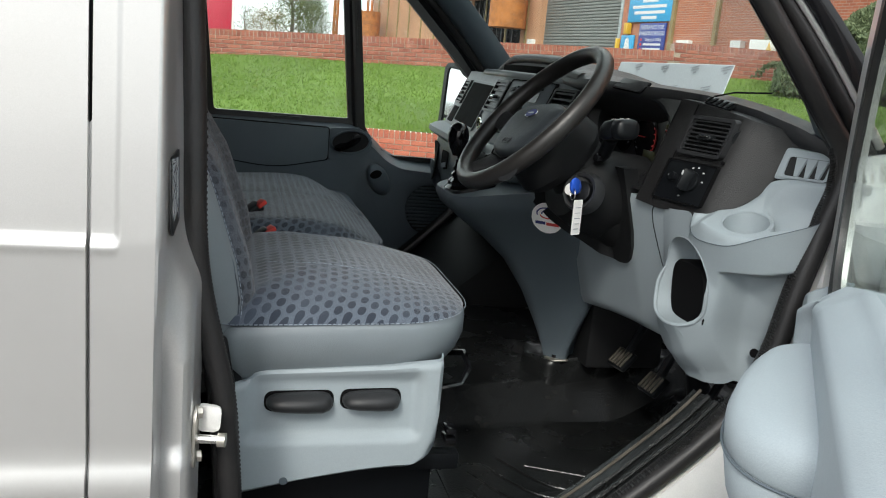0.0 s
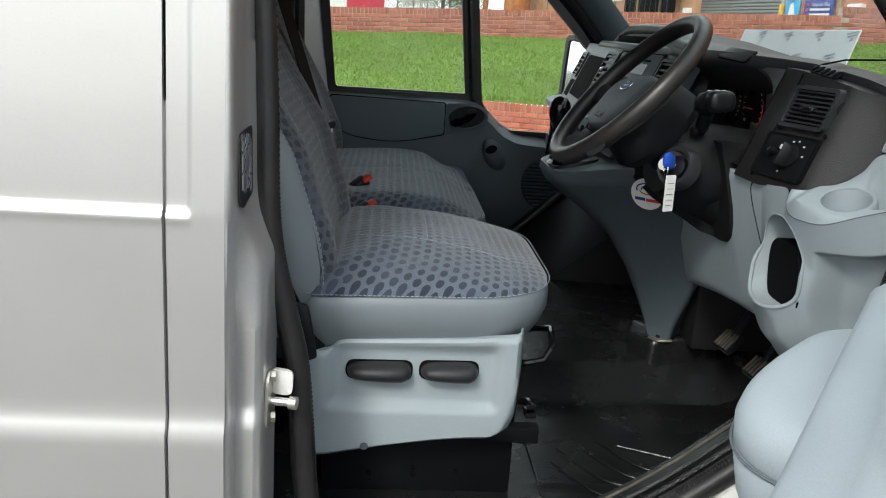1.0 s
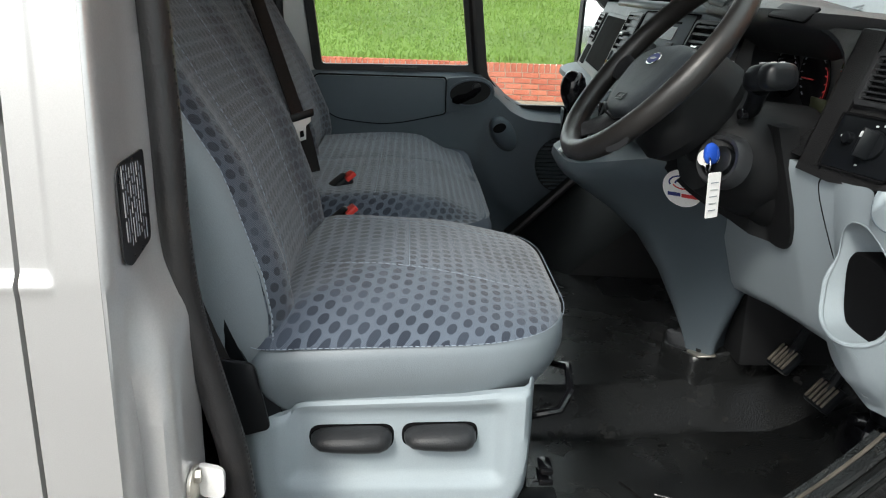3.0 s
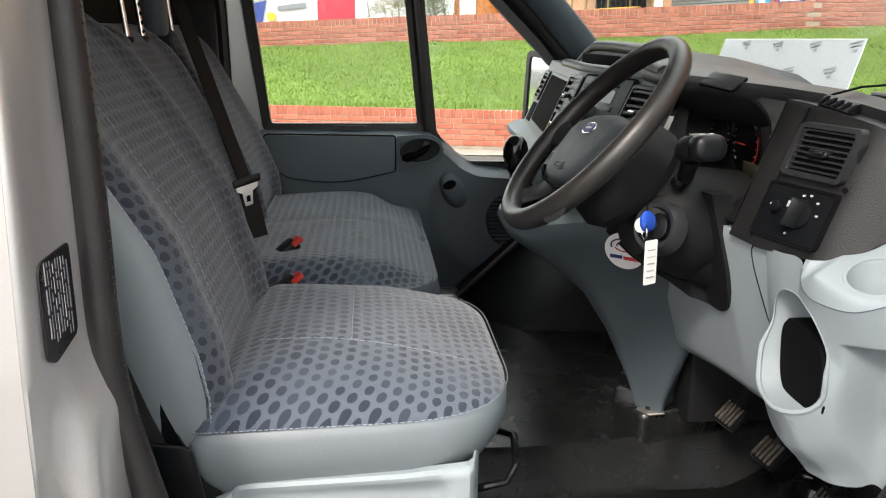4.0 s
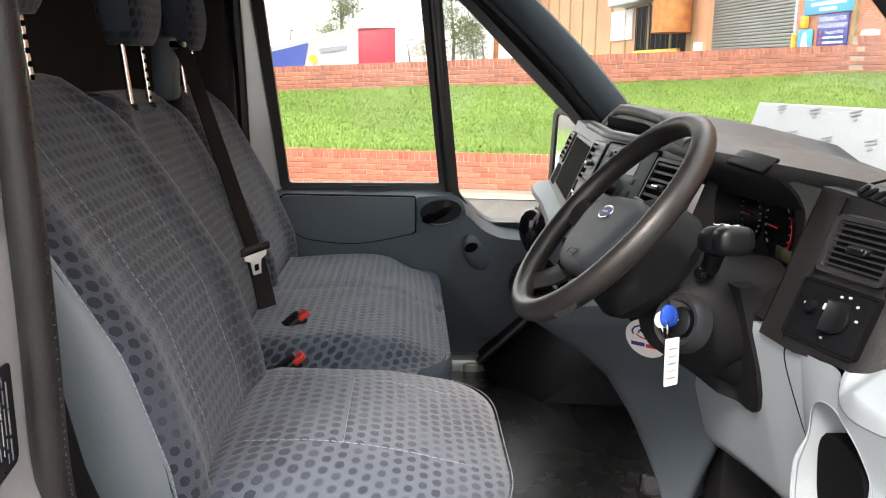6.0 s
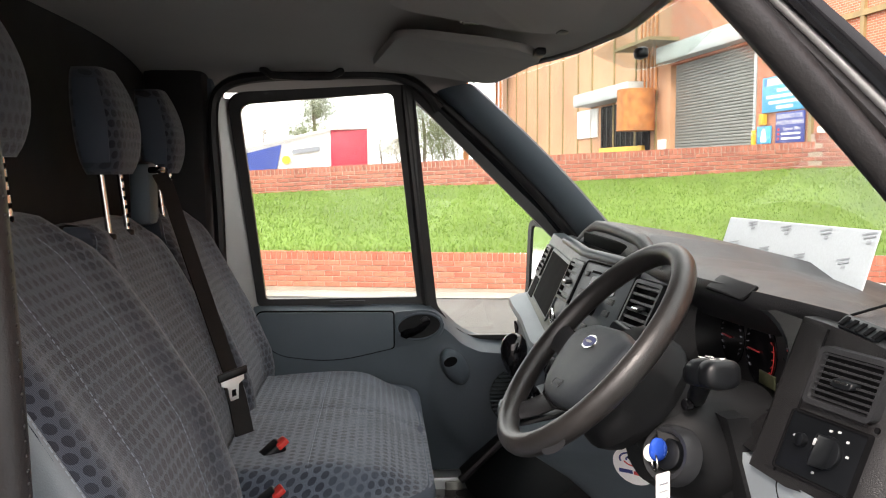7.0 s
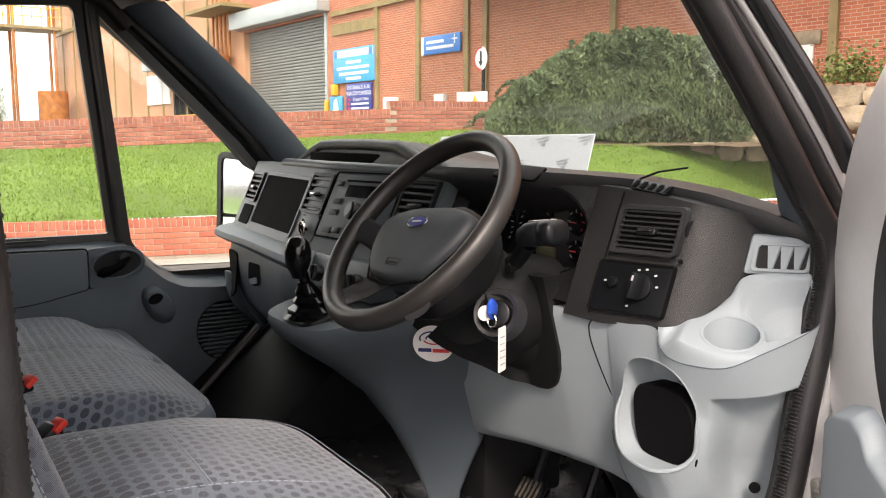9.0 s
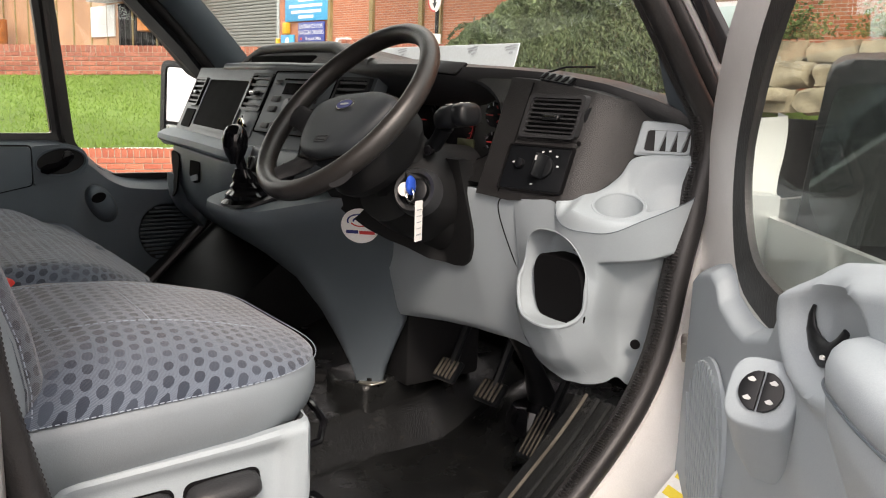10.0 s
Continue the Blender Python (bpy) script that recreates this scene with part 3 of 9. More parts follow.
# sill, wheel arch and hinge pillar: one pressing below and ahead of the aperture
i0 = min(range(len(seal_pts)), key=lambda i: abs(seal_pts[i][1] - 0.80) + (seal_pts[i][0] > 0.2))
i1 = min(range(len(seal_pts)), key=lambda i: abs(seal_pts[i][1] - 1.43) + (seal_pts[i][0] < 0.6))
edge = [(float(p[0]), float(p[1])) for p in seal_pts[i0:i1]]
front_post = thing("door_sill", (0.3, 0.07, 0.40), "silver painted door sill and front hinge pillar", "van body", kind="structure")
rows = []
for x, z in edge:
    far = Vector((x, 0, z)) - Vector((0.33, 0, 1.25))
    d = far.normalized()
    o, wide = 0.012, lerp(1.0, 0.08, sm(1.18, 1.34, z))
    rows.append([(x + d.x * o, 0.128, z + d.z * o), (x + d.x * (o + 0.012), 0.100, z + d.z * (o + 0.012)), (x + d.x * (o + 0.030), 0.092, z + d.z * (o + 0.03)),
                 (x + d.x * (o + 0.040 + 0.035 * wide), 0.080, z + d.z * (o + 0.040 + 0.035 * wide)), (x + d.x * (o + 0.046 + 0.054 * wide), 0.060, z + d.z * (o + 0.046 + 0.054 * wide)), (x + d.x * (o + 0.050 + 0.150 * wide), 0.035, z + d.z * (o + 0.050 + 0.150 * wide)), (x + d.x * (o + 0.056 + 0.244 * wide), 0.06, z + d.z * (o + 0.056 + 0.244 * wide))])
part("sill_pressing", sheet(lambda u, v: rows[round(u * (len(rows) - 1))][round(v * 6)], len(rows) - 1, 6), SILVER_FRAME, front_post, sharp=30)
part("wing_panel", sheet(lambda u, v: (lerp(0.90, 1.75, u), 0.030 + 0.12 * u * u, lerp(0.35, 1.32, v)), 8, 6, None, (0, 0.012, 0)), SILVER, front_post)
for hz, hx, hy in ((1.093, 0.822, 0.086), (1.372, 0.872, 0.098)):
    hb = boxed((hx + 0.012, hy + 0.012, hz), (0.040, 0.026, 0.044), 0.006, None)
    rbox(hb, (hx - 0.002, hy - 0.006, hz + 0.004), (0.034, 0.022, 0.016), 0.004)
    disc((hx - 0.006, hy - 0.008, hz - 0.024), (0, 0, 1), 0.0085, 0.050, 14, hb, 0.002)
    part("hinge", hb, STEEL_DULL if hz < 1.2 else SILVER_INNER, front_post, "worn steel door hinge")
TP = lambda s, w: Vector((lerp(0.62, 0.80, s), lerp(0.062, -0.004, w), lerp(0.800, 0.925, s) - 0.010 * w + 0.004))
tape = part("warning_tape", prism([TP(0, 0), TP(1, 0), TP(1, 1), TP(0, 1)], (-0.001, -0.001, 0.002), 0), PRINT_WHITE, front_post, "white warning label with yellow stripes")
for k in range(7):
    f = k / 7
    part("tape_stripe", prism([TP(f, 0.08) + Vector((0, 0, 0.0026)), TP(f + 0.07, 0.08) + Vector((0, 0, 0.0026)), TP(f + 0.07, 0.92) + Vector((0, 0, 0.0026)), TP(f, 0.92) + Vector((0, 0, 0.0026))], (0, -0.0004, 0.0008), 0), TAPE_YELLOW, tape)

# black ribbed step plate inside the seal
step_pts = [p for p in seal_pts if p[1] < 1.02 and p[0] > -0.03]
step = thing("step_plate", (0.4, 0.15, 0.72), "glossy black ribbed step plate along the sill", "step plate", kind="structure")
inward = lambda p: (Vector((0.30, 0, 1.30)) - Vector((p[0], 0, p[1]))).normalized()
part("plate", sheet(lambda u, v: Vector((step_pts[round(u * (len(step_pts) - 1))][0], 0.118, step_pts[round(u * (len(step_pts) - 1))][1])) + inward(step_pts[round(u * (len(step_pts) - 1))]) * lerp(0.004, 0.012, v) + Vector((0, lerp(0.0, 0.10, v), lerp(0.0, -0.012, v))), len(step_pts) - 1, 4, None, (0, 0, -0.01)), MAT_RUBBER, step)
for k, (dy, dn) in enumerate(((0.030, 0.010), (0.052, 0.012), (0.074, 0.014))):
    # third rib is worn; its pale colour also stands for a glint along it
    part("rib", tube([Vector((p[0], 0.118 + dy, p[1] - 0.004)) + inward(p) * dn for p in step_pts], 0.0028 if k == 2 else 0.0045, 6), DUSTY if k == 2 else MAT_RUBBER, step)
# door striker on the pillar
striker = thing("door_striker", (-0.085, 0.06, 0.97), "worn zinc door striker bolted to the silver pillar", "door striker")
sb = prism(rounded([(-0.1015, 0.050, 0.958), (-0.1005, 0.052, 1.028), (-0.0985, 0.066, 1.042), (-0.0960, 0.092, 1.030), (-0.0965, 0.092, 0.975), (-0.0995, 0.070, 0.950)], 0.010), (0.004, -0.001, 0), 0.001)
part("plate", sb, STEEL_DULL, striker)
part("catch", prism(rounded([(-0.096, 0.078, 0.998), (-0.066, 0.068, 1.000), (-0.064, 0.066, 1.036), (-0.096, 0.078, 1.036)], 0.008), (0, 0.008, 0), 0.0015), SILVER_FRAME, striker, "pale coated catch")
part("pin", tube([(-0.098, 0.066, 0.993), (-0.064, 0.060, 0.993)], 0.0062, 12), CHROME, striker)
part("pin_head", tube([(-0.068, 0.061, 0.993), (-0.058, 0.059, 0.993)], 0.0095, 14), STEEL_DULL, striker)
for bz in (0.966, 1.028):
    part("bolt", disc((-0.095, 0.070, bz), (1, 0.1, 0), 0.008, 0.006, 6), STEEL_DULL, striker)

# information label on the pillar
lab = thing("pillar_label", (-0.127, 0.05, 1.28), "black printed information label on the door pillar", "label")


def lab_p(u, w, off=0.0):
    """u across from the outside in, w up."""
    z = lerp(1.290, 1.376, w) - 0.004 * u
    return (lerp(-0.1335, -0.1275, u) + 0.0008 + off - 0.030 * (z - 1.30), lerp(0.024, 0.088, u) - off * 0.1 + 0.055 * max(0, z - 1.27), z)


part("film", prism(rounded([lab_p(0.0, -0.12), lab_p(0.22, -0.20), lab_p(0.95, -0.02), lab_p(1.0, 0.06), lab_p(1.0, 1.02), lab_p(0.12, 0.92), lab_p(0, 0.82)], 0.006, 3), (0.0016, 0, 0), 0), LABEL_BLACK, lab)
rnd = random.Random(5)
for k in range(9):
    u = 0.14 + k * 0.085
    w = 0.02 + rnd.random() * 0.10
    while w < 0.86:
        ln = rnd.uniform(0.06, 0.28)
        hi = min(0.9, w + ln)
        wd = 0.016 if k % 4 else 0.030
        part("print_bar", prism([lab_p(u, w, 0.0022), lab_p(u + wd, w, 0.0022), lab_p(u + wd, hi, 0.0022), lab_p(u, hi, 0.0022)], (0.0004, 0, 0), 0), PRINT_GREY if k % 3 else PRINT_PALE, lab)
        w = hi + rnd.uniform(0.02, 0.05)

# driver A pillar
pil = thing("front_pillar_near", (0.82, 0.12, 1.42), "black and silver windscreen pillar beside the driver", "van body", kind="structure")
P_DIR, P_OUT = Vector((-0.66, 0.04, 0.75)).normalized(), Vector((0.755, -0.25, 0.63)).normalized()
P_L = Vector((0.842, 0.150, 1.415))
P_IN = Vector((0.1, 0.97, 0.2)).normalized()


def pillar_bar(w0, w1, y0, y1, s0=-0.02, s1=0.74, bulge=0.0):
    rings = []
    for k in range(17):
        s = lerp(s0, s1, k / 16)
        c = P_L + P_DIR * s + P_OUT * (0.012 * math.sin(math.pi * k / 16) - 0.035 * max(0.0, s - 0.2))
        ye = lerp(y1, 0.006, sm(0.0, 0.16, s))
        f = 1.0 - 1.0 * max(0.0, s - 0.1)
        o0, o1 = 0.017 + (w0 - 0.017) * f, 0.017 + (w1 - 0.017) * f
        rings.append([c + P_OUT * o0 + P_IN * y0, c + P_OUT * lerp(o0, o1, 0.25) + P_IN * (y0 - bulge * 0.8), c + P_OUT * lerp(o0, o1, 0.5) + P_IN * (y0 - bulge), c + P_OUT * lerp(o0, o1, 0.75) + P_IN * (y0 - bulge * 0.8), c + P_OUT * o1 + P_IN * y0, c + P_OUT * o1 + P_IN * ye, c + P_OUT * o0 + P_IN * ye])
    return loft(rings)


part("inner_trim", pillar_bar(0.017, 0.024, -0.004, 0.045, bulge=0.004), PLASTIC_MID, pil)
part("pillar_seal", pillar_bar(0.023, 0.044, -0.018, 0.03, bulge=0.008), RUBBER, pil)
part("outer_seal", pillar_bar(0.042, 0.067, -0.022, 0.03, bulge=0.009), RUBBER, pil)
part("silver_flange", pillar_bar(0.066, 0.079, -0.026, 0.02, bulge=0.004), SILVER_INNER, pil)
part("gloss_strip", pillar_bar(0.078, 0.110, -0.034, 0.02, 0.07, bulge=0.003), BLACK_GLOSS, pil)

# far A pillar
pf = thing("front_pillar_far", (0.85, 1.80, 1.45), "slate grey moulded windscreen pillar trim on the passenger side", "van body", kind="structure")
A0, A1 = Vector((0.905, 1.745, 1.435)), Vector((0.455, 1.785, 1.908))
B0, B1 = Vector((0.742, 1.872, 1.435)), Vector((0.301, 1.868, 1.872))


def far_pillar(f0, f1, lift, back):
    rings = []
    for k in range(11):
        s = k / 10
        a, b = A0.lerp(A1, s), B0.lerp(B1, s)
        bow = Vector((0.010, 0, 0.012)) * math.sin(math.pi * s)
        p, q = a.lerp(b, f0) + bow, a.lerp(b, f1) + bow
        rings.append([p, p.lerp(q, 0.2) + Vector((-0.6, -0.75, 0.1)) * lift * 0.7, p.lerp(q, 0.5) + Vector((-0.6, -0.75, 0.1)) * lift, p.lerp(q, 0.8) + Vector((-0.6, -0.75, 0.1)) * lift * 0.8, q, q + Vector((0, back, 0)), p + Vector((0.02, back, 0))])
    return loft(rings)


part("pillar_trim", far_pillar(0.0, 0.62, 0.022, 0.06), PLASTIC_MID, pf)
part("pillar_seal", far_pillar(0.60, 0.80, 0.016, 0.05), RUBBER, pf)
part("pillar_channel", far_pillar(0.78, 1.04, 0.006, 0.05), PLASTIC_BLACK, pf)

# roof lining
HEAD_Y = [-0.05, 0.10, 0.19, 0.40, 0.70, 0.99, 1.28, 1.40, 1.58, 1.785, 1.90, 2.02]
HEAD_X = [0.30, 0.42, 0.47, 0.56, 0.64, 0.665, 0.64, 0.615, 0.56, 0.466, 0.42, 0.30]


def roof_z(x, y):
    c = (y - 0.985) / 0.98
    z = 1.985 - 0.10 * abs(c) ** 4 - 0.055 * sm(0.3, 0.70, x)
    return z


roof = thing("roof_lining", (0.1, 1.0, 1.9), "grey felt headlining over the cab", "headlining", kind="structure")
part("lining", sheet(lambda u, v: (lerp(-0.45, interp(lerp(0.03, 1.94, v), HEAD_Y, HEAD_X), u), lerp(0.03, 1.94, v), roof_z(lerp(-0.45, interp(lerp(0.03, 1.94, v), HEAD_Y, HEAD_X), u), lerp(0.03, 1.94, v))), 22, 34, None, (0, 0, 0.03)), HEADLINER, roof)
part("header_edge", tube([(interp(y, HEAD_Y, HEAD_X) + 0.004, y, roof_z(interp(y, HEAD_Y, HEAD_X), y) + 0.004) for y in np.linspace(0.16, 1.80, 30)], 0.012, 8), PLASTIC_BLACK, roof)
part("roof_skin", sheet(lambda u, v: (lerp(-3.3, interp(lerp(0.07, 1.90, v), HEAD_Y, HEAD_X) + 0.03, u), lerp(0.07, 1.90, v), 2.055 - 0.07 * abs((lerp(0.07, 1.90, v) - 0.985) / 0.95) ** 4 - 0.05 * sm(-0.1, 0.7, lerp(-3.3, 0.66, u))), 16, 16, None, (0, 0, 0.012)), SILVER, roof)

# bulkhead and rear shell
shell = thing("rear_bulkhead", (-0.43, 1.0, 0.6), "dark bulkhead board behind the seats", "bulkhead", kind="structure")
part("board", boxed((-0.46, 0.985, 1.32), (0.03, 1.80, 1.34), 0.004), HARD_DARK, shell)
part("corner_trim", boxed((-0.36, 1.83, 1.40), (0.17, 0.10, 1.14), 0.03), HARD_DARK, shell)
part("corner_trim", boxed((-0.33, 0.20, 1.40), (0.15, 0.06, 1.14), 0.02), HARD_DARK, shell)
part("upper_trim", boxed((-0.33, 1.845, 1.78), (0.14, 0.05, 0.30), 0.02), PLASTIC_MID, shell)
part("far_side_panel", sheet(lambda u, v: (lerp(-3.3, -0.25, u), 1.972 - 0.06 * max(0, lerp(0.42, 2.0, v) - 1.27), lerp(0.42, 2.0, v)), 6, 10, None, (0, -0.012, 0)), SILVER, shell)
part("rear_panel", boxed((-3.3, 0.985, 1.22), (0.03, 1.9, 1.6), 0.01), SILVER, shell)
part("far_sill", boxed((0.35, 1.86, 0.60), (1.2, 0.16, 0.30), 0.02), SILVER_INNER, shell)
part("far_wing", sheet(lambda u, v: (lerp(0.80, 1.75, u), 1.95 - 0.12 * u * u, lerp(0.35, 1.32, v)), 6, 6, None, (0, -0.012, 0)), SILVER, shell)
part("firewall", boxed((1.22, 0.985, 1.00), (0.02, 1.78, 0.86), 0.004), VOID, shell)
part("bonnet", sheet(lambda u, v: (lerp(1.25, 1.80, u), lerp(0.10, 1.87, v), 1.40 - 0.22 * u * u - 0.05 * abs(2 * v - 1) ** 3), 8, 8, None, (0, 0, -0.012)), SILVER, shell)
part("underbody", boxed((-0.8, 0.985, 0.50), (4.8, 1.76, 0.05), 0.004), VOID, shell)

# windscreen
WS = lambda u, v: (lerp(lerp(0.862, 0.474, v), lerp(1.20, 0.672, v), math.sin(math.pi * u) ** 0.75), lerp(0.150, 1.80, u), lerp(1.435, 1.905, v) + 0.022 * math.sin(math.pi * u) * v)
screen = tagged(part("windscreen", sheet(WS, 24, 8, None, (0.004, 0, 0.003)), GLASS_SCREEN, None, shadow=False), "clear laminated windscreen with faint reflections", "windscreen", kind="structure")

# ---- cab floor ----


def floor_z(x, y):
    """Flat footwell, a slope at its far side and the higher tunnel beyond, all turning up at the front."""
    fold = 0.705 + 0.03 * sm(0.45, 0.75, x)
    z = 0.702 + 0.073 * min(1.0, max(0.0, (y - fold) / 0.085))
    z += 0.16 * sm(0.82, 1.04, x) * (1 - 0.6 * sm(0.6, 0.8, y))
    z += 0.05 * sm(0.22, 0.12, y)
    z -= 0.02 * sm(1.55, 1.70, y)
    rib = 0.0
    if 0.20 < y < 0.40 and 0.36 < x < 0.90:
        rib = 0.0035 * max(0.0, math.sin((y - 0.2) * 2 * math.pi / 0.05)) ** 2
    return z + rib


cab_floor = thing("floor", (0.4, 1.0, 0.68), "black moulded rubber cab floor mat, scuffed and dusty", "floor mat", kind="structure")
part("rubber_mat", sheet(lambda u, v: (lerp(-0.42, 1.10, u), lerp(0.135, 1.80, v), floor_z(lerp(-0.42, 1.10, u), lerp(0.135, 1.80, v))), 60, 200, None, (0, 0, -0.02)), MAT_RUBBER, cab_floor, sharp=30)
part("mat_edge_strip", tube([(x, 0.175 - 0.0 * x, floor_z(x, 0.175) + 0.004) for x in np.linspace(0.0, 0.82, 24)], 0.008, 8), DUSTY, cab_floor, "worn dusty edge of the mat")
for yy in (0.235, 0.262, 0.289):
    part("mat_rib", tube([(x, yy, floor_z(x, yy) + 0.002) for x in np.linspace(0.10, 0.86, 20)], 0.004, 6), MAT_RUBBER, cab_floor)
# moulded lines in the mat where the heels rest
for k, pts in enumerate(([(0.42, 0.50), (0.50, 0.37), (0.62, 0.34)], [(0.46, 0.53), (0.54, 0.40), (0.66, 0.37)], [(0.50, 0.56), (0.58, 0.43), (0.70, 0.40)], [(0.40, 0.44), (0.47, 0.33), (0.58, 0.30)], [(0.55, 0.52), (0.68, 0.46)], [(0.36, 0.30), (0.36, 0.56)])):
    part("mat_line", tube([(x, y, floor_z(x, y) + 0.0015) for x, y in dense(pts, 6)], 0.0022, 6), MAT_RUBBER, cab_floor)
# raised plinth at the foot of the console
PL = rounded([(0.655, 0.885, 0.768), (0.694, 0.806, 0.768), (0.870, 0.832, 0.768), (0.99, 0.96, 0.768), (0.68, 0.965, 0.768)], [0.02, 0.02, 0.02, 0.02, 0.02], 5)
PC_ = sum((Vector(p) for p in PL), Vector()) / len(PL)
part("plinth", loft([[Vector((lerp(p[0], PC_.x, e), lerp(p[1], PC_.y, e), z + 0.10 * max(0.0, p[0] - 0.70) * min(1.0, k))) for p in PL] for z, e, k in ((0.765, -0.03, 0), (0.780, 0.0, 0.3), (0.812, 0.01, 1), (0.822, 0.03, 1), (0.826, 0.07, 1), (0.822, 0.16, 1), (0.821, 0.5, 1))]), MAT_RUBBER, cab_floor, sharp=60)
part("tunnel_bracket", prism(rounded([(0.668, 1.03, 0.772), (0.695, 1.00, 0.772), (0.715, 1.04, 0.772), (0.69, 1.06, 0.772)], 0.008, 3), (0.01, 0, 0.022), 0.004), MATT_BLACK, cab_floor)
part("far_arch", loft([[(x, y0, z0) for x, y0, z0 in ((0.42 + 0.5 * s, 1.80, 0.80 + 0.48 * s), (0.43 + 0.5 * s, 1.66, 0.79 + 0.46 * s), (0.52 + 0.5 * s, 1.46, 0.74 + 0.40 * s), (0.75 + 0.4 * s, 1.42, 0.66 + 0.3 * s), (0.80 + 0.4 * s, 1.80, 0.66 + 0.3 * s))] for s in np.linspace(0, 1, 8)]), PLASTIC_BLACK, cab_floor, "glossy black wheel arch cover")
part("arch_rim", tube([(0.415 + 0.5 * s, 1.70, 0.80 + 0.475 * s) for s in np.linspace(0, 0.9, 8)], 0.012, 8), RUBBER, cab_floor)
part("far_step", boxed((0.36, 1.79, 0.755), (0.34, 0.07, 0.07), 0.012), SILVER_INNER, cab_floor, "grey painted step")
part("step_recess", boxed((0.40, 1.752, 0.755), (0.05, 0.012, 0.05), 0.006), STEEL_DULL, cab_floor)


# ---- passenger door, closed ----
WIN_A = [(-0.138, 1.897, 1.287), (0.333, 1.897, 1.287), (0.246, 1.862, 1.892), (-0.190, 1.826, 1.858)]


def sill_top(x):
    return interp(x, [-0.3, 0.30, 0.345, 0.385, 0.43, 0.48, 0.56, 0.80], [1.284, 1.284, 1.275, 1.245, 1.20, 1.176, 1.168, 1.165])


def door_face(x, z):
    top = sill_top(x)
    y = 1.792 + 0.10 * sm(top - 0.03, top, z) + 0.014 * sm(0.97, 0.80, z)
    y -= 0.010 * sm(0.215, 0.185, math.hypot(x - 0.545, (z - 1.03)))
    return y


pdoor = thing("passenger_door", (0.3, 1.9, 0.75), "closed passenger door with slate grey moulded trim and window", "van door")
part("trim_panel", sheet(lambda u, v: (lerp(-0.17, 0.95, u), door_face(lerp(-0.17, 0.95, u), lerp(0.795, sill_top(lerp(-0.17, 0.95, u)), v)), lerp(0.795, sill_top(lerp(-0.17, 0.95, u)), v)), 68, 40, None, (0, 0.03, 0)), PLASTIC_MID, pdoor)
part("window_ledge", tube([(x, 1.893, sill_top(x) + 0.002) for x in np.linspace(-0.165, 0.36, 16)], 0.010, 8), PLASTIC_BLACK, pdoor)
part("ledge_vent", boxed((0.10, 1.868, 1.2875), (0.10, 0.014, 0.004), 0.002), PLASTIC_BLACK, pdoor)
pad_o = rounded([(-0.150, 1.792, 1.272), (0.232, 1.792, 1.266), (0.232, 1.792, 1.165), (0.06, 1.792, 1.128), (-0.10, 1.792, 1.150), (-0.155, 1.792, 1.215)], [0.02, 0.008, 0.008, 0.12, 0.06, 0.05], 6)
part("armrest_pad", prism(pad_o, (0, -0.014, 0), 0.006), PLASTIC_MID, pdoor)
part("pad_groove", tube([Vector(p) + Vector((0, -0.001, 0)) for p in pad_o + pad_o[:1]], 0.005, 6), VOID, pdoor)
oval = lambda cx, cz, a, b, y, n=28, tilt=0.0: [(cx + a * math.cos(t) * math.cos(tilt) - b * math.sin(t) * math.sin(tilt), y, cz + a * math.cos(t) * math.sin(tilt) + b * math.sin(t) * math.cos(tilt)) for t in [2 * math.pi * i / n for i in range(n)]]
hp = part("handle_surround", prism(rounded([(0.236, 1.792, 1.268), (0.33, 1.792, 1.274), (0.375, 1.792, 1.255), (0.378, 1.792, 1.205), (0.33, 1.792, 1.175), (0.236, 1.792, 1.163)], [0.006, 0.03, 0.03, 0.03, 0.03, 0.006], 5), (0, -0.012, 0), 0.005), PLASTIC_MID, pdoor)
part("handle_cup", prism(oval(0.305, 1.226, 0.060, 0.034, 1.7785, tilt=0.12), (0, -0.002, 0), 0), MATT_BLACK, hp, "dark recessed cup")
part("release_lever", loft([[(x, 1.776 - d, z - w), (x, 1.768 - d, z), (x, 1.776 - d, z + w), (x, 1.780, z)] for x, z, w, d in ((0.252, 1.205, 0.006, 0.010), (0.268, 1.208, 0.014, 0.016), (0.29, 1.214, 0.011, 0.018), (0.315, 1.228, 0.012, 0.018), (0.335, 1.240, 0.006, 0.010))]), BLACK_GLOSS, hp, "glossy black release lever")
part("cup_rim", tube([Vector(p) + Vector((0, -0.003, 0)) for p in oval(0.305, 1.226, 0.064, 0.037, 1.7785, tilt=0.12) + oval(0.305, 1.226, 0.064, 0.037, 1.7785, tilt=0.12)[:1]], 0.0035, 6), PLASTIC_MID, hp)
part("lock_knob", disc((0.322, 1.772, 1.243), (0, -1, 0), 0.013, 0.008, 16, None, 0.003), PLASTIC_BLACK, hp)
gp = part("grab_pull", loft([[(cx + a * math.cos(t), y, cz + b * math.sin(t) - 0.5 * a * math.cos(t)) for t in [2 * math.pi * i / 20 for i in range(20)]] for cx, cz, a, b, y in ((0.408, 1.105, 0.044, 0.050, 1.796), (0.406, 1.107, 0.042, 0.048, 1.775), (0.400, 1.112, 0.034, 0.036, 1.758), (0.392, 1.118, 0.020, 0.022, 1.752))]), PLASTIC_MID, pdoor)
part("pull_slot", prism(oval(0.392, 1.128, 0.020, 0.013, 1.7508, tilt=0.4), (0, -0.004, 0), 0), VOID, gp)
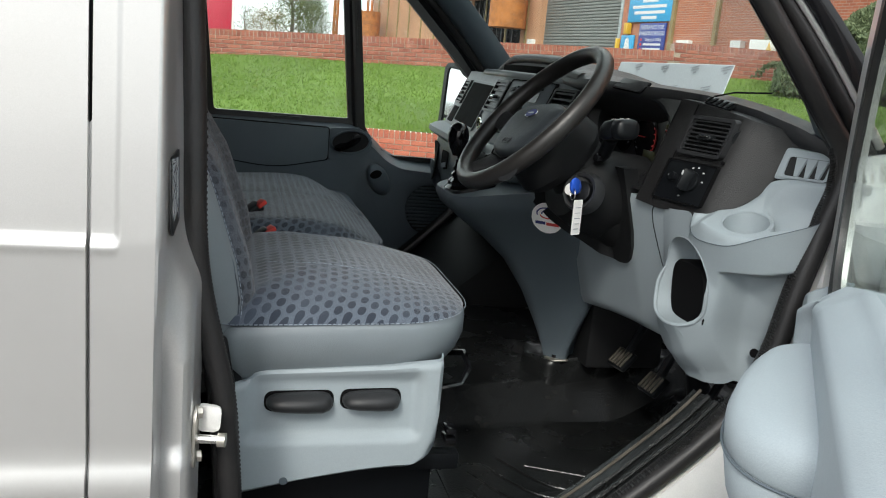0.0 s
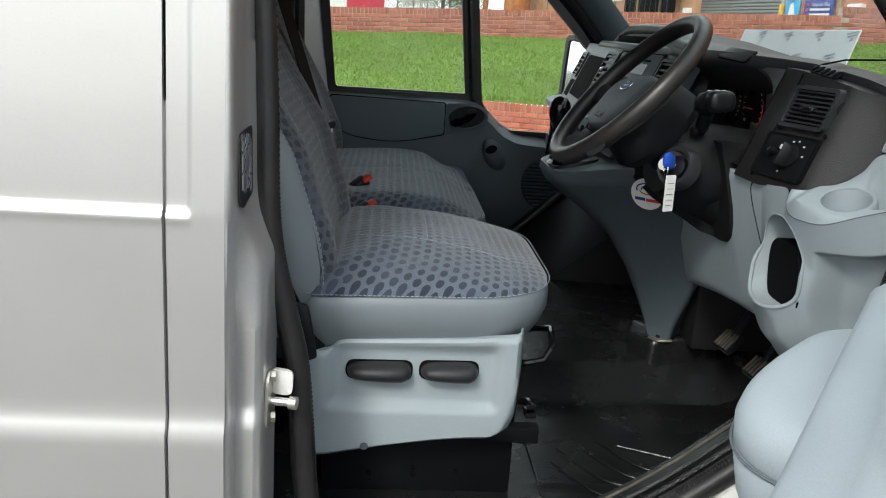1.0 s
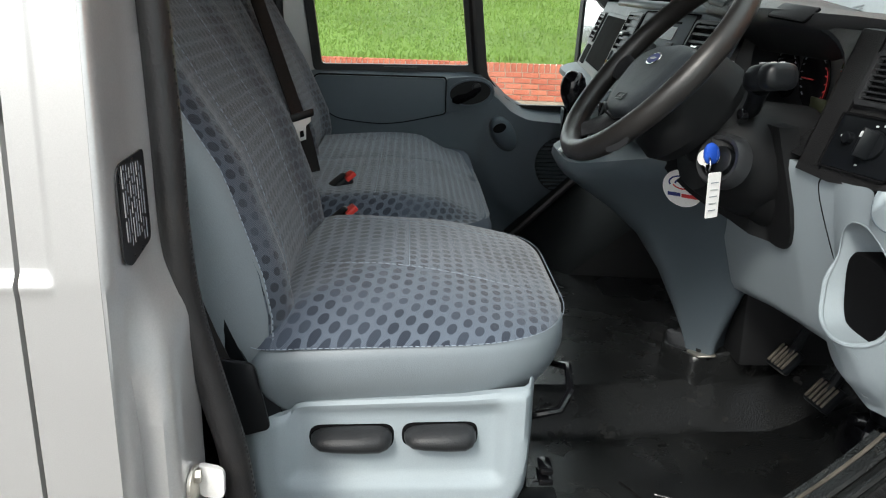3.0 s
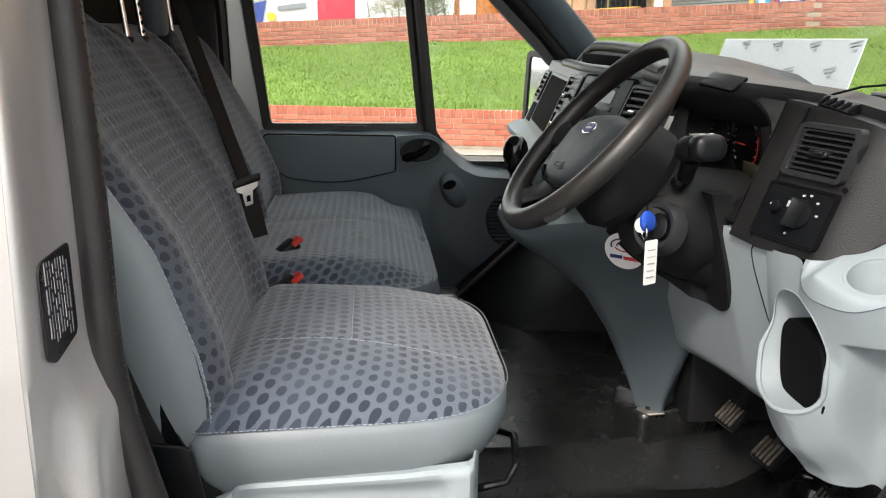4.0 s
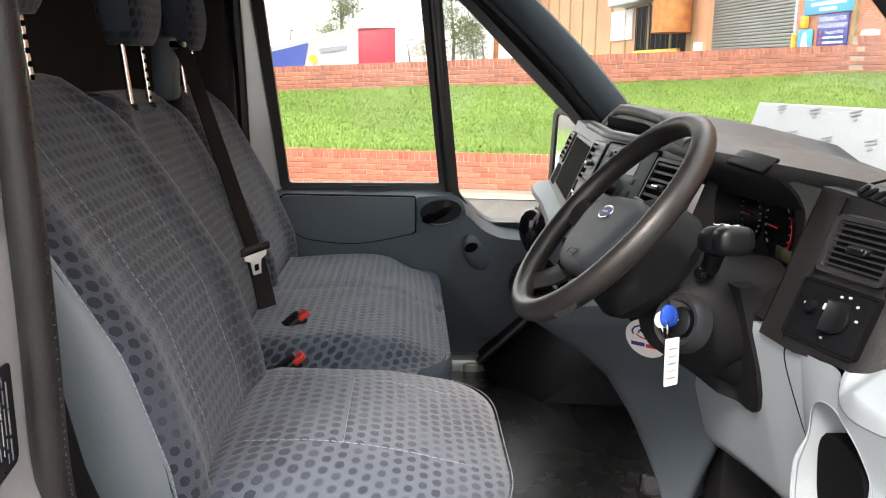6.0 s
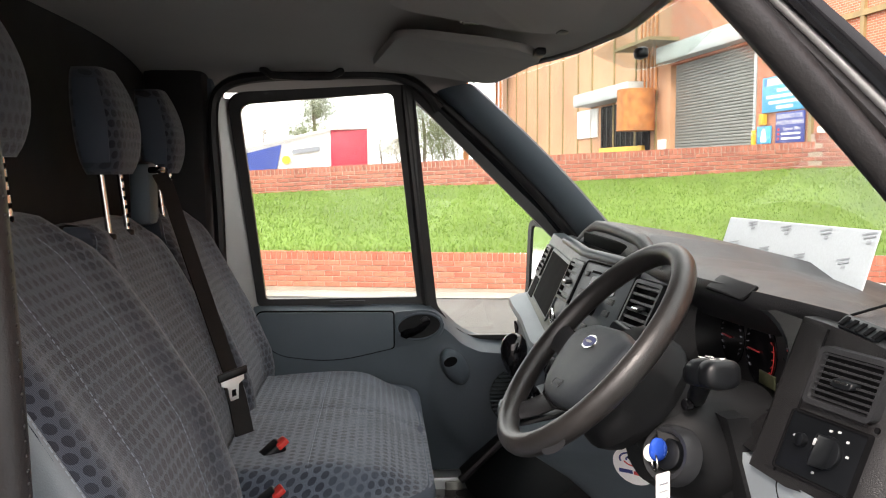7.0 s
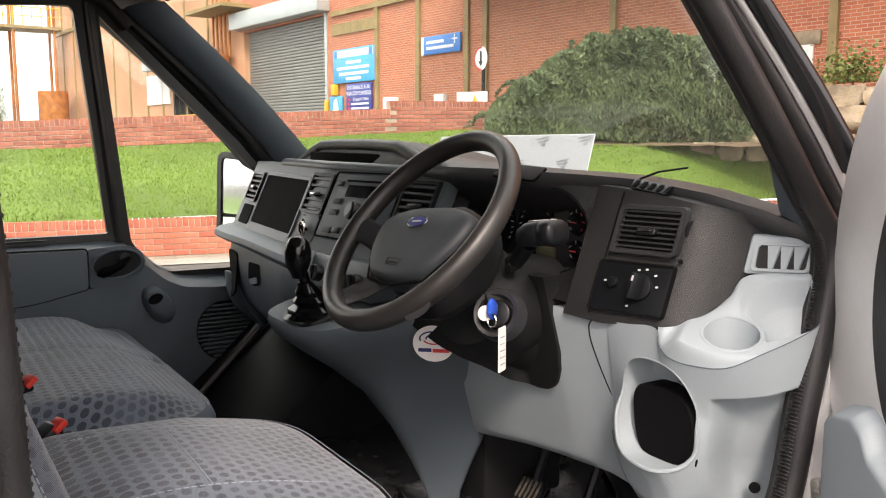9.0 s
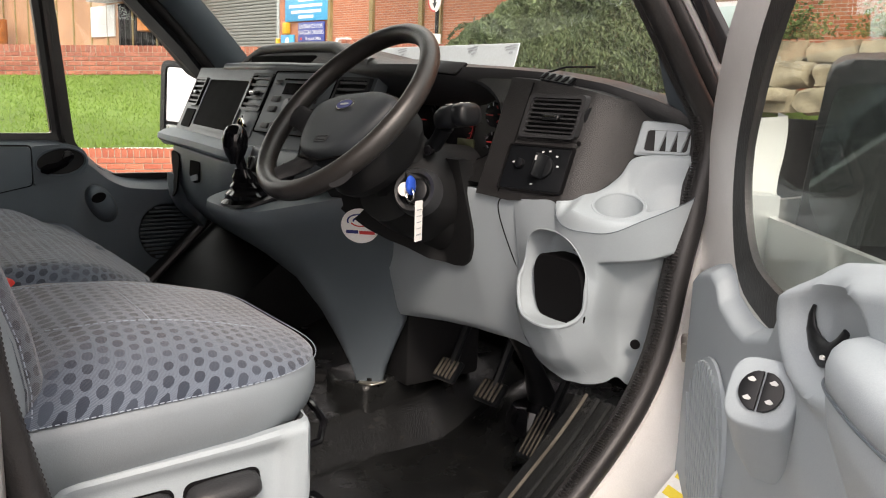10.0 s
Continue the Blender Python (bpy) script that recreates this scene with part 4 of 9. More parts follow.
sp = part("speaker_grille", disc((0.590, 1.790, 1.015), (0, -1, 0), 0.088, 0.008, 40, None, 0.003), PLASTIC_DARK, pdoor)
for k in range(13):
    z = -0.072 + 0.012 * k
    w = math.sqrt(max(0.0, 0.082 ** 2 - z * z))
    part("grille_slat", boxed((0.590, 1.780, 1.015 + z), (2 * w, 0.005, 0.006), 0.001, seg=1), PLASTIC_MID, sp)


def far_frame(outer, inner, y0, dy, name, mat):
    part(name, frame_ring(outer, inner, (0, dy, 0)), mat, pdoor)


win_in = rounded([(-0.136, 1.895, 1.296), (0.306, 1.895, 1.296), (0.238, 1.864, 1.888), (-0.188, 1.830, 1.852)], [0.012, 0.012, 0.02, 0.035], 6)
win_out = rounded([(-0.160, 1.893, 1.276), (0.345, 1.893, 1.276), (0.275, 1.862, 1.912), (-0.222, 1.826, 1.884)], [0.015, 0.012, 0.03, 0.05], 6)
far_frame(win_out, win_in, 0, -0.022, "window_frame", RUBBER)
qw_in = rounded([(0.362, 1.890, 1.272), (0.402, 1.888, 1.215), (0.452, 1.886, 1.181), (0.91, 1.880, 1.176), (0.91, 1.876, 1.262), (0.300, 1.866, 1.868)], [0.012, 0.02, 0.02, 0.02, 0.02, 0.004], 5)
qw_out = rounded([(0.334, 1.890, 1.282), (0.388, 1.888, 1.205), (0.446, 1.886, 1.167), (0.94, 1.880, 1.160), (0.94, 1.876, 1.275), (0.292, 1.866, 1.912)], [0.015, 0.02, 0.02, 0.02, 0.02, 0.004], 5)
far_frame(qw_out, qw_in, 0, -0.020, "quarter_frame", RUBBER)
part("window_divider", loft([[(0.306 - 0.068 * s, 1.880 - 0.030 * s, 1.27 + 0.64 * s), (0.330 - 0.066 * s, 1.868 - 0.030 * s, 1.27 + 0.64 * s), (0.357 - 0.058 * s, 1.880 - 0.030 * s, 1.27 + 0.64 * s), (0.357 - 0.058 * s, 1.90 - 0.030 * s, 1.27 + 0.64 * s), (0.306 - 0.068 * s, 1.90 - 0.030 * s, 1.27 + 0.64 * s)] for s in np.linspace(0, 1, 6)]), RUBBER, pdoor, "black window divider")
part("window_pane", prism([(-0.150, 1.905, 1.285), (0.342, 1.905, 1.285), (0.256, 1.874, 1.90), (-0.205, 1.842, 1.866)], (0, 0.004, 0), 0), GLASS, pdoor, "clear side glass with faint smears", shadow=False)
part("quarter_pane", prism([(0.345, 1.902, 1.29), (0.44, 1.900, 1.17), (0.92, 1.893, 1.168), (0.92, 1.890, 1.27), (0.296, 1.880, 1.89)], (0, 0.004, 0), 0), GLASS, pdoor, shadow=False)
part("outer_skin", sheet(lambda u, v: (lerp(-0.20, 0.85, u), 1.965, lerp(0.50, sill_top(lerp(-0.20, 0.85, u)) - 0.012, v)), 24, 6, None, (0, 0.01, 0)), SILVER, pdoor)
# silver pillar behind the window and its black seal
part("rear_frame", loft([[(x0, y0 - 0.01, z), (x1, y1, z), (x1 + 0.01, y1 + 0.03, z), (x0, y0 + 0.05, z)] for z, x0, y0, x1, y1 in ((1.20, -0.235, 1.85, -0.158, 1.872), (1.28, -0.236, 1.85, -0.158, 1.872), (1.5, -0.238, 1.845, -0.178, 1.858), (1.72, -0.242, 1.835, -0.200, 1.842), (1.87, -0.25, 1.82, -0.215, 1.828))]), SILVER, pdoor, "silver painted frame")
fs = dense([(-0.252, 0.95), (-0.252, 1.3), (-0.256, 1.6), (-0.262, 1.80), (-0.24, 1.89), (-0.15, 1.925), (0.05, 1.935), (0.22, 1.935), (0.31, 1.905), (0.37, 1.84)], 4)
part("aperture_seal", tube([(x, 1.835 - 0.05 * max(0, z - 1.3) + 0.02 * sm(0.15, 0.35, x), z) for x, z in fs], 0.016, 8), RUBBER, pdoor)

# passenger mirror
mir = thing("wing_mirror", (0.72, 2.05, 1.30), "black cased door mirror on the passenger side", "wing mirror", "wing mirrors")
mgl = lambda y, z: 0.690 + 0.045 * (z - 1.40) - 0.30 * (y - 1.97)
YO = 2.038
MC = lambda pts, out, r: rounded([(mgl(y, z) - out, y, z) for y, z in pts], r, 5)
part("casing", prism(MC([(1.848, 1.258), (1.836, 1.498), (YO, 1.508), (YO, 1.256)], 0.0, 0.035), (0.10, 0.02, 0), 0.008, seg=2), PLASTIC_BLACK, mir)
part("mirror_glass", prism(MC([(1.862, 1.325), (1.850, 1.482), (YO - 0.016, 1.492), (YO - 0.014, 1.325)], 0.003, 0.018), (0.002, 0, 0), 0), MIRROR, mir)
part("casing_rim", frame_ring(MC([(1.843, 1.254), (1.830, 1.503), (YO + 0.006, 1.513), (YO + 0.006, 1.252)], 0.008, 0.036), MC([(1.860, 1.268), (1.846, 1.486), (YO - 0.014, 1.496), (YO - 0.014, 1.268)], 0.008, 0.024), (0.02, 0, 0)), PLASTIC_BLACK, mir)
part("lower_glass", prism(MC([(1.864, 1.274), (1.864, 1.314), (YO - 0.014, 1.314), (YO - 0.014, 1.274)], 0.003, 0.012), (0.002, 0, 0), 0), MIRROR, mir)
part("arm", boxed((0.73, 1.93, 1.33), (0.06, 0.10, 0.07), 0.02), PLASTIC_BLACK, mir)


# ---- seats ----
def outline(x0, x1, y0, y1, rf, rb, n=8, bow=0.0):
    """A plan outline with rounded front corners rf and rear corners rb."""
    pts = rounded([(x0, y0, 0), (x1, y0 + bow, 0), (x1, y1 - bow, 0), (x0, y1, 0)], [rb, rf, rf, rb], n)
    return [(p.x, p.y) for p in pts]


def scaled(o, s, dx=0.0, dy=0.0):
    cx, cy = (min(p[0] for p in o) + max(p[0] for p in o)) / 2, (min(p[1] for p in o) + max(p[1] for p in o)) / 2
    w, h = max(p[0] for p in o) - cx, max(p[1] for p in o) - cy
    sx, sy = max(0.0, (w - s) / w), max(0.0, (h - s) / h)
    return [(cx + (p[0] - cx) * sx + dx, cy + (p[1] - cy) * sy + dy) for p in o]


def cushion_top(o, z, rise, tilt=0.0, side=0.0, fall=0.0):
    cx = (min(p[0] for p in o) + max(p[0] for p in o)) / 2
    h = (max(p[1] for p in o) - min(p[1] for p in o)) / 2
    cy = (max(p[1] for p in o) + min(p[1] for p in o)) / 2
    rings = []
    w = min((max(p[0] for p in o) - min(p[0] for p in o)) / 2, h)
    for k, (s, r) in enumerate(((0.0, 0.0), (0.006, 0.010), (0.018, 0.018), (0.035, 0.025), (0.055, 0.031), (0.08, 0.036), (0.11, 0.040), (0.15, 0.042), (0.17, 0.0425), (0.19, 0.043))):
        ring = scaled(o, min(s, w * 0.97))
        rings.append([(x, y, z + r * rise / 0.042 * (1 - fall * sm(0.06, 0.36, x)) * (1 - 0.22 * ((y - cy) / h) ** 2) + tilt * (x - cx) + side * (abs(y - cy) / h) ** 3 * sm(0.02, 0.06, s)) for x, y in ring])
    return loft(rings)


def stitch(pts, parent, name="stitching", step=0.0075):
    """A broken row of stitches along a path."""
    bm = bmn()
    p = [Vector(q) for q in pts]
    for a, b in zip(p, p[1:]):
        n = max(1, int((b - a).length / step))
        for i in range(n):
            s, e = a.lerp(b, (i + 0.15) / n), a.lerp(b, (i + 0.8) / n)
            tube([s, e], 0.0007, 4, bm)
    return part(name, bm, THREAD, parent, kind="stuff")


def back_ring(s, spec, side):
    """One level of a backrest; s runs from the bottom to the top."""
    y0, y1, pts, depth = spec
    x = interp(s, [q[0] for q in pts], [q[1] for q in pts])
    z = interp(s, [q[0] for q in pts], [q[2] for q in pts])
    yn = sm(0.74, 1.0, s)
    a, b = y0 + 0.085 * yn ** 1.5, y1 - 0.085 * yn ** 1.5
    d = depth * (1 - 0.45 * s)
    return x, z, a, b, d


def backrest(spec, parent, vinyl_sides=True):
    """Cloth front with side bolsters, vinyl flanks and a rounded shoulder."""
    N = 22
    front, flank = [], []
    cols = 22
    for k in range(N + 1):
        s = k / N
        x, z, a, b, d = back_ring(s, spec, 0)
        row = []
        for j in range(cols + 1):
            f = j / cols
            y = lerp(a, b, f)
            e = abs(2 * f - 1)
            bol = 0.020 * math.exp(-((e - 0.80) / 0.16) ** 2) * (1 - 0.6 * s)
            fall = 0.014 * max(0.0, (e - 0.88) / 0.12) ** 2
            row.append((x + bol - fall - 0.012 * (1 - e * e) * 0.5, y, z))
        front.append(row)
    top = front[-1]
    for lift, push in ((0.016, -0.022), (0.022, -0.05), (0.014, -0.085)):
        front.append([(p[0] + push, lerp(p[1], (spec[0] + spec[1]) / 2, 0.04), p[2] + lift) for p in top])
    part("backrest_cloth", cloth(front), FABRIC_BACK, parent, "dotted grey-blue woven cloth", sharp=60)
    # flanks and back shell
    for side, nm in ((0, "side_bolster"), (1, "side_bolster")):
        rings = []
        for k in range(N + 1):
            s = k / N
            x, z, a, b, d = back_ring(s, spec, 0)
            y = a if side == 0 else b
            sg = -1 if side == 0 else 1
            xe = x - 0.012
            bulge = 0.012 * math.sin(math.pi * min(1, s * 1.2 + 0.1))
            rings.append([(xe + 0.006, y - sg * 0.004, z), (xe - 0.008, y + sg * (bulge * 0.8), z), (xe - d * 0.5, y + sg * bulge, z), (xe - d * 0.9, y + sg * bulge * 0.3, z), (xe - d, y - sg * 0.02, z), (xe - d * 0.5, y - sg * 0.04, z)])
        r0 = rings[0]
        c = Vector((sum(p[0] for p in r0) / 6, r0[0][1], r0[0][2]))
        rings.insert(0, [tuple(Vector(p).lerp(c, 0.35) + Vector((0, 0, -0.016))) for p in r0])
        r1 = rings[-1]
        c = Vector((sum(p[0] for p in r1) / 6, r1[0][1], r1[0][2]))
        rings.append([tuple(Vector(p).lerp(c, 0.4) + Vector((0, 0, 0.014))) for p in r1])
        part(nm, loft(rings), VINYL if vinyl_sides else FABRIC_PLAIN, parent, "smooth grey-blue vinyl" if vinyl_sides else "plain dark cloth", sharp=50)
        s_pts = []
        for k in range(N + 1):
            x, z, a, b, d = back_ring(k / N, spec, 0)
            s_pts.append((x - 0.004, (a if side == 0 else b) + (0.0065 if side else -0.0065) * 0.5, z))
        if side == 0:
            stitch(s_pts, parent)
    for f in (0.30, 0.70):
        stitch([(lerp(*(back_ring(k / N, spec, 0)[0],) * 2, 0) - 0.004, lerp(back_ring(k / N, spec, 0)[2], back_ring(k / N, spec, 0)[3], f), back_ring(k / N, spec, 0)[1]) for k in range(1, N)], parent)
    bk = []
    for k in range(N + 1):
        x, z, a, b, d = back_ring(k / N, spec, 0)
        bk.append(((x - 0.012 - d, a + 0.02, z), (x - 0.022 - d, (a + b) / 2, z), (x - 0.012 - d, b - 0.02, z)))
    part("back_shell", sheet(lambda u, v: bk[round(u * N)][round(v * 2)], N, 2, None, (-0.006, 0, 0)), PLASTIC_DARK, parent)


def head_restraint(cx, cy, z0, parent, w=0.092, h=0.20, lean=-0.12):
    """A boxy padded restraint, cloth in front and plain at its sides, on two notched posts."""
    rings = []
    for k in range(19):
        s = k / 18
        z = z0 + h * s
        e = math.sin(math.pi * lerp(0.07, 0.90, s)) ** 0.30
        ww, dd = w * e * (1 - 0.16 * s * s), 0.050 * e * (1 - 0.15 * s)
        ox = cx + lean * h * s + 0.010 * math.sin(math.pi * s)
        rings.append([(ox + dd * math.copysign(abs(math.cos(t)) ** 0.55, math.cos(t)), cy + ww * math.copysign(abs(math.sin(t)) ** 0.5, math.sin(t)), z) for t in [2 * math.pi * i / 32 for i in range(32)]])
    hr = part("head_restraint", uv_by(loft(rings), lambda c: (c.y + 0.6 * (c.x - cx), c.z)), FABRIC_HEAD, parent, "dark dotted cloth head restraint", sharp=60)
    for sg_ in (-1, 1):
        side = [[(p[0], p[1] + sg_ * 0.0022, p[2]) for p in (r_[i] for i in (range(22, 27) if sg_ < 0 else range(6, 11)))] for r_ in rings[2:-2]]
        part("side_panel", sheet(lambda u, v, side=side: side[round(u * (len(side) - 1))][round(v * 4)], len(side) - 1, 4, None, (0, -sg_ * 0.004, 0)), FABRIC_PLAIN, hr, "plain dark cloth side", sharp=60)
    for sy in (-0.058, 0.058):
        top_, bot_ = Vector((cx - 0.002, cy + sy, z0 + 0.02)), Vector((cx + 0.012, cy + sy, z0 - 0.118))
        post = part("restraint_post", tube([bot_, top_], 0.0058, 10), CHROME, parent, "chromed notched post")
        if sy > 0:
            nb = bmn()
            for q in range(6):
                c = bot_.lerp(top_, 0.12 + q * 0.13)
                rbox(nb, c + Vector((0.0048, -0.003, 0)), (0.0045, 0.006, 0.0075), 0.001, seg=1)
            part("notch", nb, VOID, post)
        part("post_guide", disc(bot_ - Vector((0, 0, 0.004)), (0.0, 0, 1), 0.013, 0.012, 16, None, 0.004), PLASTIC_BLACK, parent)


D_BACK = (0.275, 0.780, [(0.0, -0.040, 1.075), (0.08, -0.036, 1.118), (0.18, -0.046, 1.18), (0.40, -0.088, 1.31), (0.65, -0.172, 1.45), (0.88, -0.250, 1.562), (1.0, -0.276, 1.590)], 0.140)
dseat = thing("single_seat", (0.15, 0.54, 0.70), "driver seat in dotted grey-blue cloth with pale vinyl flanks", "van seat", "cab seats")
o1 = outline(-0.075, 0.352, 0.262, 0.812, 0.17, 0.03, 12, 0.006)
rings = []
for z, s in ((0.985, 0.030), (1.000, 0.020), (1.02, 0.008), (1.045, 0.0), (1.070, 0.0), (1.084, 0.004), (1.090, 0.012)):
    rings.append([(x, y, z + 0.004 * math.sin(9 * x) + 0.020 * (x - 0.1)) for x, y in scaled(o1, s)])
part("cushion_side", loft(rings), VINYL, dseat, "smooth pale grey-blue vinyl side", sharp=60)
part("cushion_cloth", uv_by(cushion_top([(x, y) for x, y in scaled(o1, 0.003)], 1.088, 0.066, 0.020, 0.004, 0.62), lambda c: (c.y, c.x - 0.6 * (c.z - 1.13))), FABRIC_SEAT, dseat, "dotted grey-blue woven cloth", sharp=60)
stitch([(x, y, 1.0905 + 0.02 * (x - 0.136)) for x, y in scaled(o1, -0.0006)], dseat)

def seat_z(x, y):
    """Height of the driver cushion's cloth."""
    e = max(0.0, min(min(y - 0.268, 0.806 - y), 0.342 - x, 0.19))
    r = interp(e, [0.0, 0.006, 0.018, 0.035, 0.055, 0.08, 0.11, 0.15, 0.19], [0.0, 0.010, 0.018, 0.025, 0.031, 0.036, 0.040, 0.042, 0.043])
    return 1.0888 + r * 0.066 / 0.042 * (1 - 0.62 * sm(0.06, 0.36, x)) * (1 - 0.22 * ((y - 0.537) / 0.27) ** 2) + 0.020 * (x - 0.1365)


for yy in (0.42, 0.66):
    stitch([(x, yy, seat_z(x, yy)) for x in np.linspace(0.0, 0.31, 12)], dseat)
stitch([(0.13, y, seat_z(0.13, y)) for y in np.linspace(0.42, 0.66, 8)], dseat)
backrest(D_BACK, dseat)
head_restraint(-0.312, 0.535, 1.690, dseat)

# side valance with its recessed panel and two levers


def val_edge(z):
    l = interp(z, [0.79, 0.82, 0.90, 0.98, 1.02], [-0.050, -0.066, -0.082, -0.088, -0.088])
    r = interp(z, [0.79, 0.83, 0.853, 0.88, 0.92, 1.02], [0.10, 0.235, 0.278, 0.292, 0.300, 0.302])
    return l, r


def val_top(x):
    return interp(x, [-0.10, -0.026, -0.016, 0.0, 0.20, 0.32], [0.984, 0.990, 1.004, 1.008, 1.018, 1.030])


def valance(u, v):
    z0 = 0.797 + 0.040 * sm(-0.05, 0.27, lerp(-0.06, 0.29, u))
    z = lerp(z0, 1.0, v)
    l, r = val_edge(z)
    x = lerp(l, r, u)
    z = lerp(z0, val_top(x), v)
    y = 0.262
    m = sm(-0.040, -0.015, x) * sm(0.262, 0.240, x) * sm(0.885, 0.905, z - 0.02 * sm(0.1, -0.02, x) * 0) * sm(1.02, 0.985, z)
    y += 0.016 * m
    ed = min(u, 1 - u) * 0.37
    y += 0.018 * (1 - sm(0.0, 0.022, ed)) ** 2 + 0.012 * (1 - sm(0.0, 0.06, v)) ** 2 + 0.008 * (1 - sm(0, 0.05, 1 - v)) ** 2
    y += 0.05 * sm(0.285, 0.305, x)
    return (x, y, z)


part("side_valance", sheet(valance, 60, 40, None, (0, 0.012, 0)), PLASTIC_LIGHT, dseat, "pale blue-grey moulded side cover")
part("front_valance", boxed((0.282, 0.545, 0.935), (0.012, 0.46, 0.13), 0.005), PLASTIC_LIGHT, dseat)
part("scuff_mark", disc((0.035, 0.2605, 0.823), (0, -1, 0), 0.007, 0.0006, 14), PLASTIC_MID, dseat, "small dark scuff")
for x0, x1, lift in ((0.002, 0.108, 0.0), (0.124, 0.219, 0.003)):
    # flat black plate gives the dark of a recess round the lever
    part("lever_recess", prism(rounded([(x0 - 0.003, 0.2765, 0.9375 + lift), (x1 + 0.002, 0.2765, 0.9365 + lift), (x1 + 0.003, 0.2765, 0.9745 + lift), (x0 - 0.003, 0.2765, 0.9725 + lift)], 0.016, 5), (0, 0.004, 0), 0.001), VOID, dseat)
    lever = part("seat_lever", loft([[(lerp(x0, x1, s), 0.278 - 0.030 * e * max(0.0, math.cos(t)) - 0.002, 0.955 + lift + (0.0165 + 0.004 * (s - 0.4)) * e * math.sin(t)) for t in [2 * math.pi * i / 18 for i in range(18)]]
                                     for s, e in ((0.0, 0.25), (0.04, 0.62), (0.12, 0.90), (0.3, 1.0), (0.6, 1.02), (0.85, 0.96), (0.95, 0.72), (1.0, 0.3))]), PLASTIC_DARK, dseat, "dark grey adjustment lever")
part("pedestal", boxed((0.13, 0.54, 0.80), (0.34, 0.42, 0.22), 0.006), PLASTIC_BLACK, dseat, "black painted steel seat box")
for x, z in ((0.045, 0.735), (0.123, 0.748), (0.123, 0.735), (0.20, 0.742)):
    part("slot", disc((x, 0.329, z), (0, -1, 0), 0.005, 0.003, 10), VOID, dseat)
part("seat_rail", boxed((0.16, 0.315, 0.830), (0.36, 0.030, 0.030), 0.004), PLASTIC_BLACK, dseat)
part("rail_end", boxed((0.322, 0.318, 0.885), (0.018, 0.035, 0.010), 0.002), BLACK_GLOSS, dseat)
part("rail_end", boxed((0.322, 0.318, 0.868), (0.020, 0.035, 0.010), 0.002), BLACK_GLOSS, dseat)
part("height_bar", tube([(0.30, 0.36, 0.94), (0.345, 0.35, 0.955), (0.362, 0.37, 0.975), (0.368, 0.43, 0.985), (0.35, 0.50, 0.96), (0.31, 0.52, 0.94)], 0.006, 8), BLACK_GLOSS, dseat)
part("hinge_cover", loft([[(-0.085 + dx, 0.275 + 0.0 * k, z), (-0.055 + dx * 0.6, 0.268, z), (-0.035 + dx, 0.285, z), (-0.06 + dx, 0.30, z)] for k, (z, dx) in enumerate(((0.985, 0.0), (1.02, -0.010), (1.05, -0.024), (1.08, -0.045), (1.11, -0.066), (1.14, -0.085)))]), PLASTIC_BLACK, dseat, "black recliner cover")

# double passenger seat
P_BACK_A = (0.872, 1.325, [(0.0, -0.122, 1.075), (0.08, -0.112, 1.118), (0.18, -0.120, 1.18), (0.40, -0.173, 1.31), (0.65, -0.238, 1.435), (0.88, -0.288, 1.532), (1.0, -0.306, 1.556)], 0.115)
P_BACK_B = (1.330, 1.770, P_BACK_A[2], 0.115)
bench = thing("double_passenger_seat", (0.10, 1.31, 0.80), "double passenger seat in dotted grey-blue cloth", "van seat", "cab seats")
o2 = outline(-0.11, 0.300, 0.858, 1.770, 0.09, 0.03, 9, 0.03)
rings = []
for z, s in ((0.97, 0.03), (0.99, 0.012), (1.02, 0.0), (1.055, 0.0), (1.066, 0.004), (1.072, 0.012)):
    rings.append([(x, y, z) for x, y in scaled(o2, s)])
part("cushion_side", loft(rings), FABRIC_PLAIN, bench, "plain grey-blue cloth side", sharp=60)


def bench_top(u, v):
    """Two sitting places with a shallow valley between them."""
    o = 0.0
    y = lerp(0.862, 1.766, v)
    e = min(v, 1 - v) * 0.904
    xf = 0.298 - 0.07 * (1 - sm(0.0, 0.16, e)) ** 2 - 0.03 * sm(1.3, 1.77, y)
    x = lerp(-0.11, xf, u)
    ef = (1 - u) * (xf + 0.11)
    z = 1.070 + 0.046 * sm(0.0, 0.11, ef) * sm(0.0, 0.09, e) * (1 - 0.45 * sm(0.08, 0.30, x))
    z -= 0.0025 * math.exp(-((y - 1.315) / 0.02) ** 2)
    z += 0.010 * math.sin(math.pi * min(1, max(0, (x + 0.1) / 0.4)))
    return (x, y, z)


part("cushion_cloth", uv_by(sheet(bench_top, 26, 48), lambda c: (c.y, c.x - 0.6 * (c.z - 1.1))), FABRIC_SEAT, bench, "dotted grey-blue woven cloth", sharp=60)
stitch([(0.06, y, bench_top(0.44, (y - 0.862) / 0.904)[2] + 0.001) for y in np.linspace(0.93, 1.70, 26)], bench)
for yy in (1.315,):
    stitch([bench_top(u, (yy - 0.862) / 0.904) for u in np.linspace(0.05, 0.9, 14)], bench)
backrest(P_BACK_A, bench, False)
backrest(P_BACK_B, bench, False)
head_restraint(-0.322, 1.095, 1.664, bench, 0.100, 0.20)
head_restraint(-0.330, 1.53, 1.664, bench, 0.078, 0.20)
part("seat_box", boxed((0.06, 1.31, 0.88), (0.30, 0.80, 0.20), 0.01), PLASTIC_BLACK, bench)
part("belt_tower", boxed((-0.325, 1.335, 1.62), (0.05, 0.07, 0.14), 0.015), PLASTIC_MID, bench, "grey belt outlet tower")


